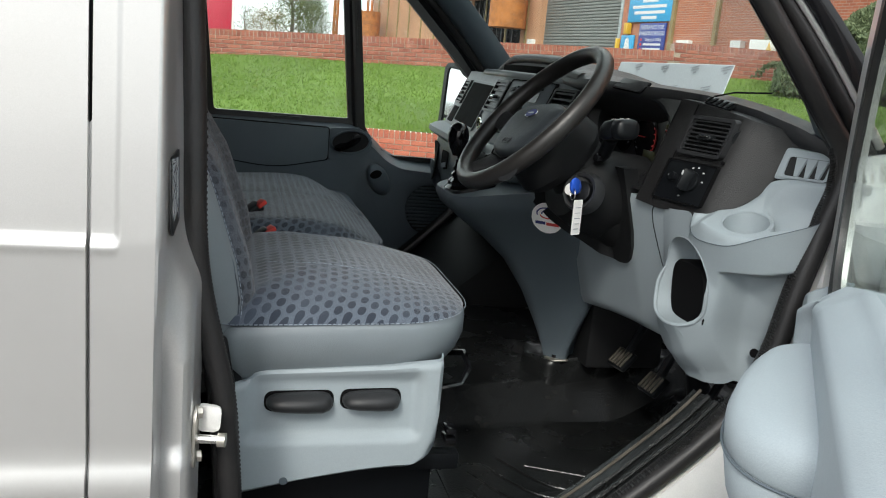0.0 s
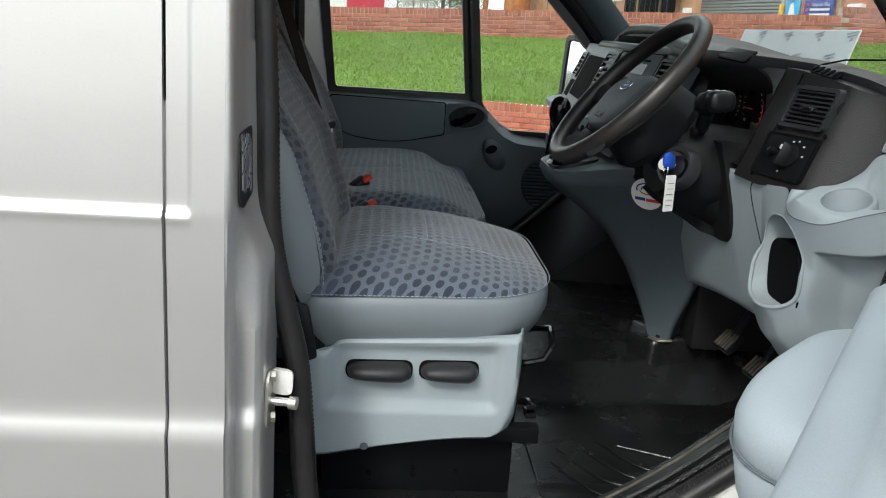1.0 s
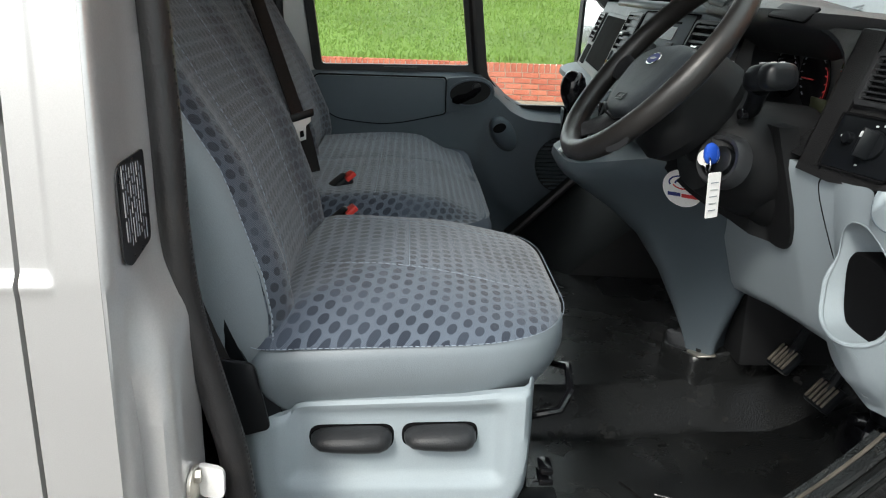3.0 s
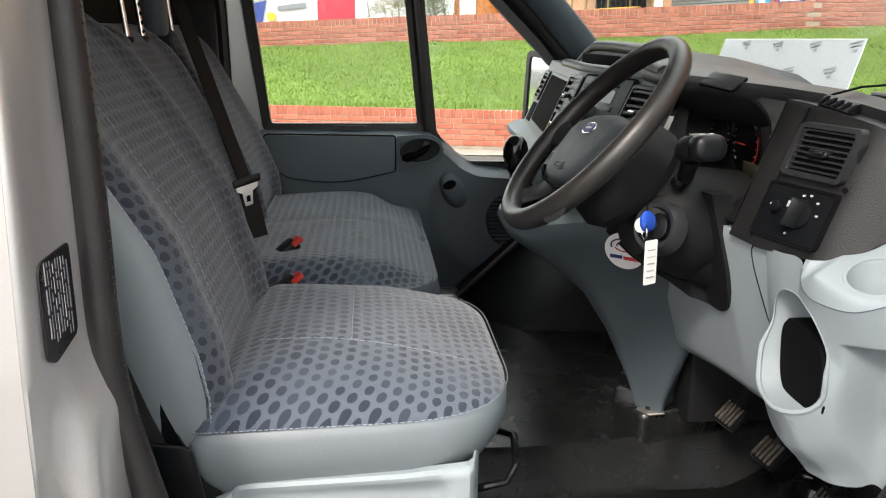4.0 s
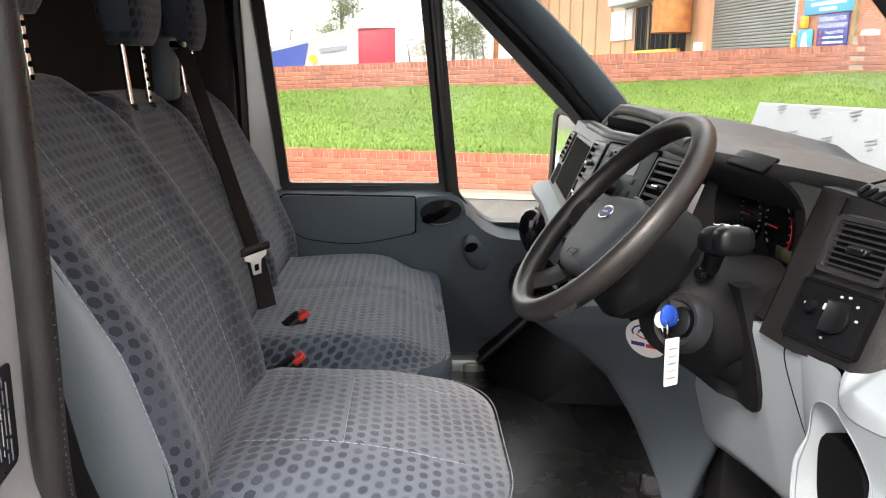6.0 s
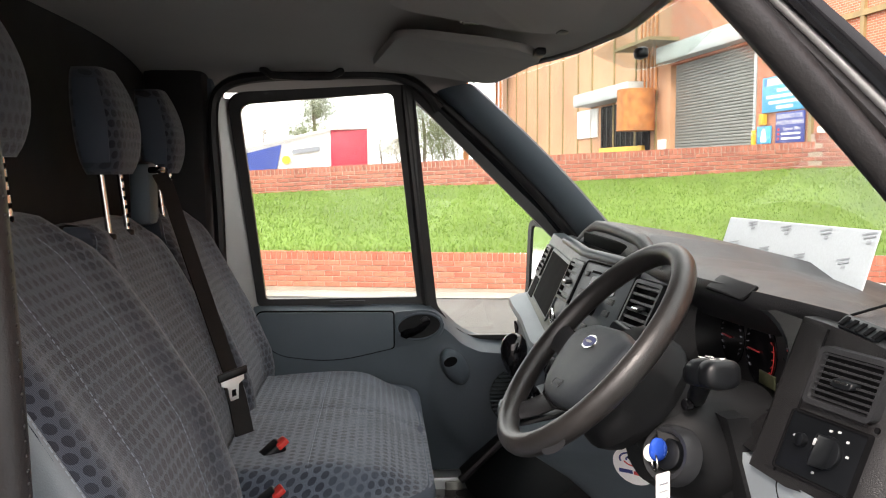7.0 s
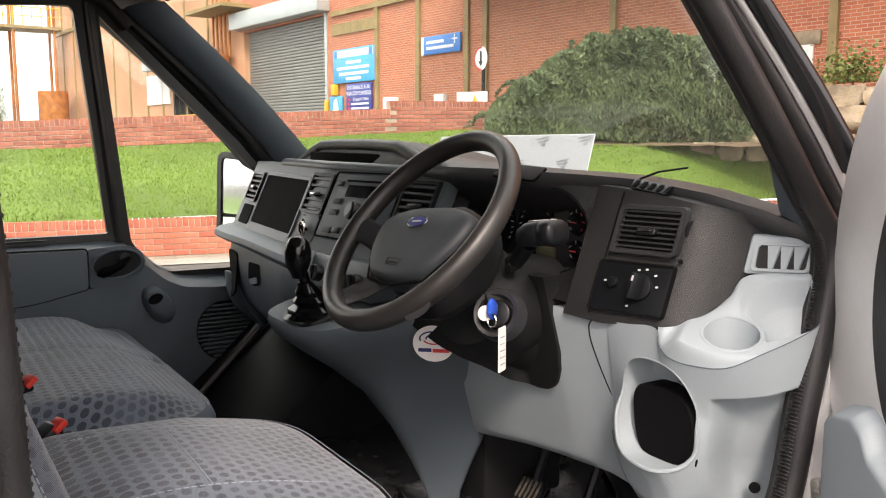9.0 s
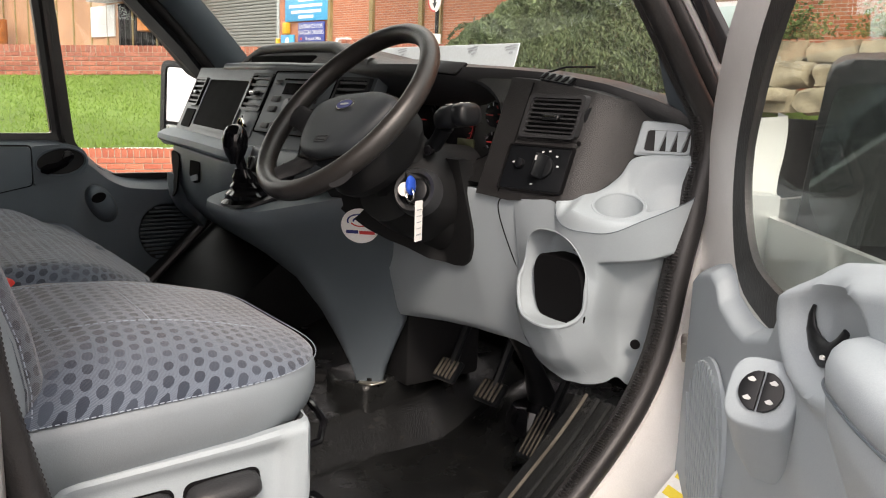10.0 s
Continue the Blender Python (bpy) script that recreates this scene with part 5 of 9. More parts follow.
def belt(path, w, parent, name="webbing", flat=(0, 1, 0)):
    """A strap that lies along a path, its width along flat."""
    p = [Vector(q) for q in path]
    f = Vector(flat).normalized() * w / 2
    rows = []
    for i, q in enumerate(p):
        d = (p[min(i + 1, len(p) - 1)] - p[max(i - 1, 0)]).normalized()
        n = d.cross(f).normalized() * 0.0012
        rows.append([q - f - n, q + f - n, q + f + n, q - f + n])
    return part(name, loft(rows), WEBBING, parent)


cbelt = thing("seat_belt", (-0.05, 1.2, 1.07), "dark brown webbing seat belt hanging over the double seat", "seat belt")
belt([(-0.290, 1.335, 1.665), (-0.270, 1.325, 1.630), (-0.245, 1.305, 1.56), (-0.192, 1.265, 1.42), (-0.138, 1.230, 1.27), (-0.125, 1.222, 1.235)], 0.046, cbelt, flat=(0.42, 0.88, 0.2))
belt([(-0.125, 1.215, 1.232), (-0.108, 1.195, 1.18), (-0.088, 1.165, 1.105), (-0.082, 1.15, 1.06)], 0.048, cbelt, flat=(0.62, 0.75, 0.2))
TF, TD = Vector((0.80, 0.55, 0.2)).normalized(), Vector((0.10, -0.22, -0.97)).normalized()
TN = TD.cross(TF).normalized()
TN = TN if TN.y < 0 else -TN
tg = lambda a, d, n=0.004: Vector((-0.122, 1.206, 1.234)) + TF * a + TD * d + TN * n
tongue = part("tongue", prism([tg(-0.028, -0.004), tg(0.028, -0.004), tg(0.026, 0.016), tg(0.012, 0.022), tg(0.010, 0.052), tg(-0.010, 0.052), tg(-0.012, 0.022), tg(-0.026, 0.016)], TN * 0.003, 0.0006), SILVER_FRAME, cbelt, "bright steel tongue")
part("tongue_grip", prism(rounded([tg(-0.034, -0.012, 0.002), tg(0.034, -0.012, 0.002), tg(0.034, 0.006, 0.002), tg(-0.034, 0.006, 0.002)], 0.004, 3), TN * 0.010, 0.002), PLASTIC_BLACK, tongue)
part("tongue_hole", prism([tg(-0.005, 0.030, 0.0072), tg(0.005, 0.030, 0.0072), tg(0.005, 0.044, 0.0072), tg(-0.005, 0.044, 0.0072)], TN * 0.0004, 0), VOID, tongue)
part("belt_guide", boxed((-0.292, 1.332, 1.672), (0.03, 0.06, 0.014), 0.004), BLACK_GLOSS, cbelt)
for bx, by, bz, tl in ((0.006, 0.836, 1.108, 20), (-0.010, 1.035, 1.130, 25)):
    bk = thing("belt_buckle", (bx, by, bz - 0.03), "black seat belt buckle with a red release button", "belt buckle", "belt buckles")
    mm = pose(0, 0, 0, 0, -35, tl)
    part("body", boxed((bx - 0.012, by, bz - 0.012), (0.062, 0.038, 0.024), 0.006, mm, 3), PLASTIC_BLACK, bk)
    part("button", boxed((bx + 0.012, by - 0.003, bz + 0.010), (0.024, 0.027, 0.011), 0.003, mm), RED_PLASTIC, bk, "red release button")
    part("stalk", tube([(bx - 0.03, by, bz - 0.035), (bx - 0.05, by, bz - 0.07)], 0.012, 8), PLASTIC_BLACK, bk)

dbelt = thing("seat_belt", (-0.09, 0.25, 0.95), "black driver seat belt running down beside the seat", "seat belt")
belt([(-0.225, 0.272, 1.62), (-0.205, 0.268, 1.45), (-0.185, 0.260, 1.30), (-0.160, 0.255, 1.19), (-0.130, 0.250, 1.11), (-0.105, 0.248, 1.05), (-0.085, 0.25, 0.985)], 0.046, dbelt, flat=(1, 0.15, 0.2))
part("anchor_plate", prism(rounded([(-0.115, 0.243, 1.085), (-0.062, 0.243, 1.075), (-0.045, 0.243, 0.985), (-0.082, 0.243, 0.975)], 0.008, 3), (0, 0.006, 0), 0.0015), PLASTIC_BLACK, dbelt, "black belt anchor cover")
part("anchor_bracket", boxed((-0.10, 0.25, 1.03), (0.03, 0.012, 0.028), 0.004), STEEL_DULL, dbelt)


# ---- steering wheel and column ----
WC = Vector((0.499, 0.563, 1.418))
WN = Vector((-0.743, 0.0, 0.669)).normalized()
WU = (Vector((0.669, 0, 0.743))).normalized()
WS_ = Vector((0, 1, 0))


def wp(a, b, n=0.0):
    """A point in the wheel's plane: a across the van, b up the plane, n towards the driver."""
    return WC + WS_ * a + WU * b + WN * n


wheel = thing("steering_wheel", tuple(WC), "black four-spoke steering wheel with a worn shiny rim", "steering wheel")
R, r = 0.173, 0.0155
bm = bmn()
rows = []
for i in range(72):
    t = 2 * math.pi * i / 72
    c = Vector((math.cos(t), math.sin(t)))
    ring = []
    for j in range(16):
        p = 2 * math.pi * j / 16
        rr = R + r * math.cos(p)
        ring.append(bm.verts.new(wp(c.x * rr, c.y * rr, r * 1.12 * math.sin(p) + 0.004)))
    rows.append(ring)
for i in range(72):
    for j in range(16):
        bm.faces.new((rows[i][j], rows[(i + 1) % 72][j], rows[(i + 1) % 72][(j + 1) % 16], rows[i][(j + 1) % 16]))
part("rim", bm, LEATHER_WHEEL, wheel, "worn grained rim", sharp=80)
HA, HB = (0.9925, -0.122), (0.122, 0.9925)
hl = lambda u, w, n=0.0: wp(-0.013 + HA[0] * u + HB[0] * w, -0.030 + HA[1] * u + HB[1] * w, n)
pad_shape = rounded([hl(-0.118, 0.050), hl(-0.060, 0.070), hl(0.060, 0.070), hl(0.118, 0.050), hl(0.106, -0.005), hl(0.068, -0.058), hl(0.0, -0.068), hl(-0.068, -0.058), hl(-0.106, -0.005)], [0.022, 0.05, 0.05, 0.022, 0.04, 0.035, 0.06, 0.035, 0.04], 6)
cc = hl(0, 0.004)
hub = part("airbag_cover", loft([[Vector(p).lerp(cc, s) + WN * n for p in pad_shape] for s, n in ((0.02, -0.034), (0.0, -0.008), (0.015, -0.001), (0.05, 0.004), (0.12, 0.008), (0.35, 0.011), (0.7, 0.012), (0.97, 0.012))]), PLASTIC_HUB, wheel, "soft black padded hub", sharp=60)
ov = lambda a, b, n, w0=0.033: [hl(a * math.cos(t), w0 + b * math.sin(t), n) for t in [2 * math.pi * i / 32 for i in range(32)]]
part("badge_rim", prism(ov(0.0245, 0.0112, 0.0095), WN * 0.0045, 0.0008), CHROME, hub, "bright oval badge rim")
part("badge", prism(ov(0.0215, 0.0088, 0.0138), WN * 0.0008, 0), PRINT_NAVY, hub, "deep blue oval badge")
part("badge_line", prism(ov(0.013, 0.0020, 0.0144), WN * 0.0006, 0), PRINT_PALE, hub)
mark_o = rounded([hl(-0.017, -0.046, 0.0118), hl(0.017, -0.046, 0.0118), hl(0.017, -0.033, 0.0118), hl(-0.017, -0.033, 0.0118)], 0.003, 3)
mark_i = rounded([hl(-0.0155, -0.0445, 0.0118), hl(0.0155, -0.0445, 0.0118), hl(0.0155, -0.0345, 0.0118), hl(-0.0155, -0.0345, 0.0118)], 0.0025, 3)
part("airbag_mark", frame_ring(mark_o, mark_i, WN * 0.0012), PLASTIC_DARK, hub)
for q in range(4):
    part("mark_bar", prism([hl(-0.012 + 0.0065 * q, -0.042, 0.0118), hl(-0.0075 + 0.0065 * q, -0.042, 0.0118), hl(-0.0075 + 0.0065 * q, -0.037, 0.0118), hl(-0.012 + 0.0065 * q, -0.037, 0.0118)], WN * 0.0010, 0), PLASTIC_DARK, hub)
for sx in (-1, 1):
    path = [(0.085 * sx, 0.018, -0.016), (0.120 * sx, 0.022, -0.014), (0.148 * sx, 0.026, -0.006), (0.172 * sx, 0.030, 0.002)]
    part("spoke", tube([hl(*p) for p in path], [0.036, 0.027, 0.021, 0.024], 14, flat=(WN, 0.34)), PLASTIC_DARK, wheel)
    path = [(0.050 * sx, -0.040, -0.020), (0.080 * sx, -0.074, -0.018), (0.100 * sx, -0.098, -0.008), (0.113 * sx, -0.112, 0.000)]
    part("spoke", tube([hl(*p) for p in path], [0.034, 0.024, 0.020, 0.022], 14, flat=(WN, 0.36)), PLASTIC_DARK, wheel)
    part("horn_seam", tube([hl(0.121 * sx, 0.046, -0.006), hl(0.112 * sx, -0.004, -0.005), hl(0.072 * sx, -0.060, -0.006), hl(0.0, -0.0705, -0.006)], 0.0018, 6), VOID, wheel)

column = thing("steering_column", (0.66, 0.56, 1.10), "black steering column shroud with ignition barrel and stalks", "steering column")


def col_ring(n, ry, rz, dz=0.0, k=20):
    c = WC + WN * n
    return [c + WS_ * (ry * math.cos(t)) + WU * (rz * math.sin(t) + dz) for t in [2 * math.pi * i / k for i in range(k)]]


part("boss", loft([col_ring(-0.030, 0.080, 0.072, -0.012), col_ring(-0.042, 0.092, 0.086, -0.010), col_ring(-0.092, 0.096, 0.095, -0.010), col_ring(-0.110, 0.084, 0.085, -0.010)], None, True), MATT_BLACK, column)
part("upper_shroud", loft([col_ring(-0.095, 0.075, 0.06, 0.01), col_ring(-0.15, 0.085, 0.065, 0.0), col_ring(-0.24, 0.080, 0.06, -0.01), col_ring(-0.30, 0.06, 0.05, -0.01)]), MATT_BLACK, column)
low_sh = [[(x, y, z) for y, z in pts] for x, pts in (
    (0.565, [(0.520, 1.345), (0.478, 1.325), (0.462, 1.290), (0.475, 1.255), (0.540, 1.230), (0.62, 1.240), (0.64, 1.30), (0.60, 1.35)]),
    (0.600, [(0.515, 1.360), (0.470, 1.340), (0.455, 1.290), (0.470, 1.245), (0.540, 1.205), (0.635, 1.22), (0.655, 1.31), (0.60, 1.365)]),
    (0.650, [(0.515, 1.365), (0.475, 1.345), (0.460, 1.290), (0.475, 1.235), (0.540, 1.185), (0.645, 1.20), (0.665, 1.31), (0.60, 1.37)]),
    (0.74, [(0.53, 1.36), (0.50, 1.34), (0.49, 1.29), (0.50, 1.24), (0.540, 1.20), (0.64, 1.21), (0.66, 1.31), (0.60, 1.36)]))]
part("lower_shroud", loft([rounded(rg, 0.03, 3) for rg in low_sh]), MATT_BLACK, column)


def knee_x(y, z):
    """The knee panel's slope under the dashboard."""
    xt = interp(y, [0.35, 0.46, 0.56, 0.70, 0.76], [0.689, 0.664, 0.660, 0.650, 0.650])
    k = interp(y, [0.35, 0.40, 0.46, 0.76], [0.20, 0.26, 0.285, 0.27])
    return xt + k * (1.30 - z)


# black lining panel behind the column, falling to a rounded tip
COL_Y = [0.449, 0.456, 0.470, 0.490, 0.515, 0.535, 0.56, 0.60, 0.63, 0.66, 0.70, 0.745]
COL_Z = [1.225, 1.190, 1.166, 1.153, 1.149, 1.150, 1.156, 1.172, 1.183, 1.200, 1.230, 1.262]
COL_X = [0.680, 0.690, 0.696, 0.699, 0.701, 0.700, 0.672, 0.648, 0.625, 0.600, 0.570, 0.560]


def col_panel(u, v):
    """Swells towards the driver on the console's side, where it overhangs."""
    y = lerp(0.449, 0.745, u)
    z = lerp(interp(y, COL_Y, COL_Z), 1.345, v)
    x0 = interp(y, COL_Y, COL_X)
    return (min(lerp(x0, max(0.575, min(knee_x(y, z), x0)) - 0.006, sm(0.0, 0.7, v)), knee_x(y, z) - 0.006), y, z)


part("column_panel", sheet(col_panel, 48, 18, None, (0.030, 0.004, 0)), MATT_BLACK, column, "black lower column panel", sharp=60)
IG = Vector((0.572, 0.462, 1.296))
IA = Vector((-0.80, -0.50, 0.30)).normalized()
part("ignition_collar", loft([[IG + IA * n + q * rr for q in [IA.orthogonal().normalized() * math.cos(t) + IA.cross(IA.orthogonal().normalized()) * math.sin(t) for t in [2 * math.pi * i / 26 for i in range(26)]]] for n, rr in ((-0.022, 0.041), (-0.004, 0.039), (0.004, 0.035), (0.002, 0.029), (-0.012, 0.024))]), PLASTIC_RING, column, "charcoal ring round the ignition lock")
part("ignition_barrel", disc(IG - IA * 0.012, IA, 0.021, 0.012, 20, None, 0.004), PLASTIC_BLACK, column)


def stalk(path, rad, tip, name):
    s = part(name, tube(path, rad, 12), PLASTIC_BLACK, column)
    return s


st = stalk([(0.624, 0.500, 1.362), (0.616, 0.474, 1.368), (0.611, 0.452, 1.384), (0.607, 0.432, 1.402)], [0.012, 0.0125, 0.0125, 0.014], None, "indicator_stalk")
SH = Vector((0.6045, 0.398, 1.4195))
SA = Vector((0.16, -0.95, 0.12)).normalized()
SB = SA.cross(Vector((0, 0, 1))).normalized()
SD = SB.cross(SA).normalized()
shp = lambda l, a, b: SH + SA * l + SB * a + SD * b
sqz = lambda k, e=0.7: math.copysign(abs(k) ** e, k)
part("stalk_head", loft([[shp(l, 0.0245 * e * sqz(math.cos(t)), 0.0185 * e * sqz(math.sin(t)) - d) for t in [2 * math.pi * i / 24 for i in range(24)]] for l, e, d in ((-0.040, 0.55, 0.006), (-0.034, 0.80, 0.004), (-0.022, 0.95, 0.001), (0.006, 1.0, 0), (0.0072, 0.96, 0), (0.0088, 0.96, 0), (0.010, 1.0, 0), (0.026, 0.98, 0), (0.031, 0.86, 0), (0.033, 0.5, 0))]), PLASTIC_BLACK, st, "black stalk head with white symbols", sharp=50)
for k, (l, a, dl, da) in enumerate(((-0.020, -0.006, 0.010, 0.0016), (-0.020, 0.004, 0.008, 0.0016), (-0.009, -0.008, 0.0016, 0.006), (-0.009, 0.003, 0.0016, 0.007), (0.0145, -0.010, 0.0012, 0.008), (0.0145, 0.002, 0.0012, 0.008), (0.020, -0.004, 0.004, 0.004), (-0.002, -0.003, 0.005, 0.0014))):
    part("stalk_mark", prism([shp(l, a, 0.0183), shp(l + dl, a, 0.0183), shp(l + dl, a + da, 0.0183), shp(l, a + da, 0.0183)], SD * 0.0007, 0), PRINT_WHITE, st)
part("wiper_stalk", tube([(0.625, 0.64, 1.385), (0.60, 0.70, 1.40), (0.585, 0.755, 1.41)], [0.012, 0.010, 0.012], 12), PLASTIC_BLACK, column)
part("stalk_pivot", disc((0.606, 0.470, 1.360), (-1, -0.3, 0), 0.008, 0.010, 14, None, 0.002), BLACK_GLOSS, column)

key = thing("ignition_key", tuple(IG), "blue headed ignition key with a white paper tag hanging", "key")
KU = Vector((0.15, 0.1, 1)).normalized()
part("key_head", loft([[IG + IA * lerp(0.002, 0.034, s) + KU * (e * 0.0145 * math.sin(t)) + IA.cross(KU) * (e * 0.0055 * math.cos(t)) + KU * 0.004 for t in [2 * math.pi * i / 18 for i in range(18)]] for s, e in ((0.0, 0.5), (0.15, 0.85), (0.4, 1.05), (0.7, 1.05), (0.9, 0.8), (1.0, 0.45))]), BLUE_PLASTIC, key, "bright blue plastic head")
part("key_blade", boxed(IG - IA * 0.002, (0.012, 0.004, 0.009), 0.001), CHROME, key)
part("fob", disc(IG + IA * 0.006 + Vector((-0.014, 0.004, 0.000)), IA, 0.0115, 0.004, 24, None, 0.001), WHITE_CARD, key, "white round fob")
ringp = [IG + IA * 0.026 + Vector((0.0, -0.004 + 0.011 * math.cos(t), -0.012 + 0.011 * math.sin(t))) for t in [2 * math.pi * i / 18 for i in range(19)]]
part("key_ring", tube(ringp, 0.0012, 6), CHROME, key)
TG = IG + IA * 0.028 + Vector((0.006, -0.022, -0.020))
tag = part("tag", prism(rounded([TG + Vector((-0.011, -0.006, 0.0)), TG + Vector((0.011, 0.006, 0.0)), TG + Vector((0.013, 0.008, -0.066)), TG + Vector((-0.009, -0.004, -0.066))], 0.0025, 3), (0.0004, -0.0006, 0), 0), WHITE_CARD, key, "white paper tag")
for k in range(5):
    q = TG + Vector((0.0008, 0.0002, -0.014 - 0.010 * k))
    part("tag_line", prism([q + Vector((-0.006, -0.0040, 0)), q + Vector((0.007, 0.0030, 0)), q + Vector((0.007, 0.0030, -0.0012)), q + Vector((-0.006, -0.0040, -0.0012))], Vector((0.0003, -0.0006, 0)), 0), PRINT_PALE if k % 2 else PRINT_GREY, tag)

# ---- dashboard ----
dash = thing("dashboard", (0.75, 0.98, 0.85), "moulded van dashboard, charcoal pad over slate and pale grey trim", "dashboard")
PAD = [(0.125, 0.862, 1.424, 0.0), (0.16, 0.848, 1.436, 0.0), (0.20, 0.822, 1.455, 0.0), (0.27, 0.790, 1.475, 0.0), (0.33, 0.774, 1.484, 0.0), (0.39, 0.762, 1.491, 0.0), (0.46, 0.738, 1.495, 0.0), (0.533, 0.716, 1.497, 0.0), (0.64, 0.690, 1.500, 0.0),
       (0.76, 0.674, 1.500, 0.0), (0.86, 0.668, 1.500, 0.3), (0.95, 0.672, 1.505, 1.0), (1.10, 0.682, 1.508, 1.0), (1.25, 0.690, 1.508, 1.0), (1.36, 0.692, 1.505, 1.0), (1.43, 0.690, 1.498, 0.6), (1.50, 0.682, 1.484, 0.0), (1.60, 0.684, 1.474, 0.0), (1.72, 0.692, 1.470, 0.0), (1.80, 0.705, 1.467, 0.0), (1.855, 0.722, 1.460, 0.0)]
PY = [p[0] for p in PAD]
pad_x = lambda y: interp(y, PY, [p[1] for p in PAD])
pad_z = lambda y: interp(y, PY, [p[2] for p in PAD])
hood = lambda y: interp(y, PY, [p[3] for p in PAD])
scr_x = lambda y: lerp(0.862, 1.20, math.sin(math.pi * min(1, max(0, (y - 0.15) / 1.65))) ** 0.75) - 0.015


def pad_ring(y):
    x, z, h = pad_x(y), pad_z(y), hood(y)
    e = max(x + 0.05, scr_x(y))
    zt = z + 0.003 + 0.007 * sm(0.50, 0.75, y) + 0.022 * h
    return [(x + 0.030, y, z - 0.040), (x + 0.008, y, z - 0.026), (x, y, z - 0.012), (x + 0.004, y, z + 0.002 + 0.012 * h), (x + 0.018, y, zt - 0.002 + 0.006 * h), (x + 0.045, y, zt + 0.003 + 0.006 * h), (lerp(x, e, 0.4), y, zt - 0.014), (lerp(x, e, 0.75), y, zt - 0.056), (e, y, zt - 0.100), (e, y, zt - 0.14), (x + 0.06, y, z - 0.07)]


ys = sorted(set(list(np.linspace(0.125, 1.855, 60)) + PY))
part("upper_pad", loft([pad_ring(float(y)) for y in ys]), PLASTIC_DARK, dash, "charcoal grained top pad", sharp=50)
part("pad_seam", tube([(pad_x(0.375) - 0.001, 0.375, pad_z(0.375) - 0.014), (pad_x(0.375) + 0.003, 0.376, pad_z(0.375) + 0.003), (pad_x(0.375) + 0.045, 0.378, pad_z(0.375) + 0.0135), (0.90, 0.40, 1.507)], 0.0018, 6), VOID, dash)
part("pad_seam", tube([(pad_x(1.52) - 0.001, 1.52, pad_z(1.52) - 0.012), (pad_x(1.52) + 0.012, 1.525, pad_z(1.52) + 0.008), (0.88, 1.56, 1.49)], 0.0018, 6), VOID, dash)
LN = Vector((-0.62, -0.16, 0.77)).normalized()
lid_o = [Vector(p) + LN * 0.0005 for p in ((0.690, 0.640, 1.488), (0.713, 0.634, 1.5085), (0.727, 0.536, 1.5035), (0.709, 0.548, 1.482))]
part("lid_gap", prism(rounded(lid_o, 0.005, 3), LN * 0.0028, 0), VOID, dash)
lid_c = sum(lid_o, Vector()) / 4
lid = part("pad_lid", prism(rounded([p.lerp(lid_c, 0.06) for p in lid_o], 0.004, 3), LN * 0.0050, 0.0015), PLASTIC_DARK, dash, "small flush lid in the pad")
# raised hood over the centre tray
part("tray_hood", tube([(pad_x(y) + 0.016, y, pad_z(y) + lerp(-0.004, 0.030, hood(y))) for y in np.linspace(0.80, 1.53, 26)], 0.014, 10), PLASTIC_DARK, dash)
# black bar puts the tray's shade under the hood
part("tray_shade", boxed((0.686, 1.15, 1.508), (0.012, 0.46, 0.026), 0.004), VOID, dash, "black bar standing for the shaded tray recess")

cen = lambda y, z: 0.567 + 0.45 * (z - 1.365) + (0.10 * (y - 1.15) if y > 1.15 else 0.17 * (1.15 - y))
drv = lambda y, z: 0.715 + 0.35 * (z - 1.395) + 0.25 * (0.376 - y)


def on(fn, pts, out=0.0):
    return [Vector((fn(y, z) - out, y, z)) for y, z in pts]


def face_box(fn, y0, y1, z0, z1, out, back, bev=0.003, rad=0.006):
    """A block that stands out from a dashboard face."""
    pts = rounded(on(fn, [(y0, z0), (y1, z0), (y1, z1), (y0, z1)], out), rad, 3)
    return prism(pts, (out + back, 0, 0), bev)


def face_frame(fn, y0, y1, z0, z1, w, out, back, rad=0.008):
    a = rounded(on(fn, [(y0, z0), (y1, z0), (y1, z1), (y0, z1)], out), rad, 3)
    b = rounded(on(fn, [(y0 + w, z0 + w), (y1 - w, z0 + w), (y1 - w, z1 - w), (y0 + w, z1 - w)], out), rad * 0.6, 3)
    return frame_ring(a, b, (out + back, 0, 0))


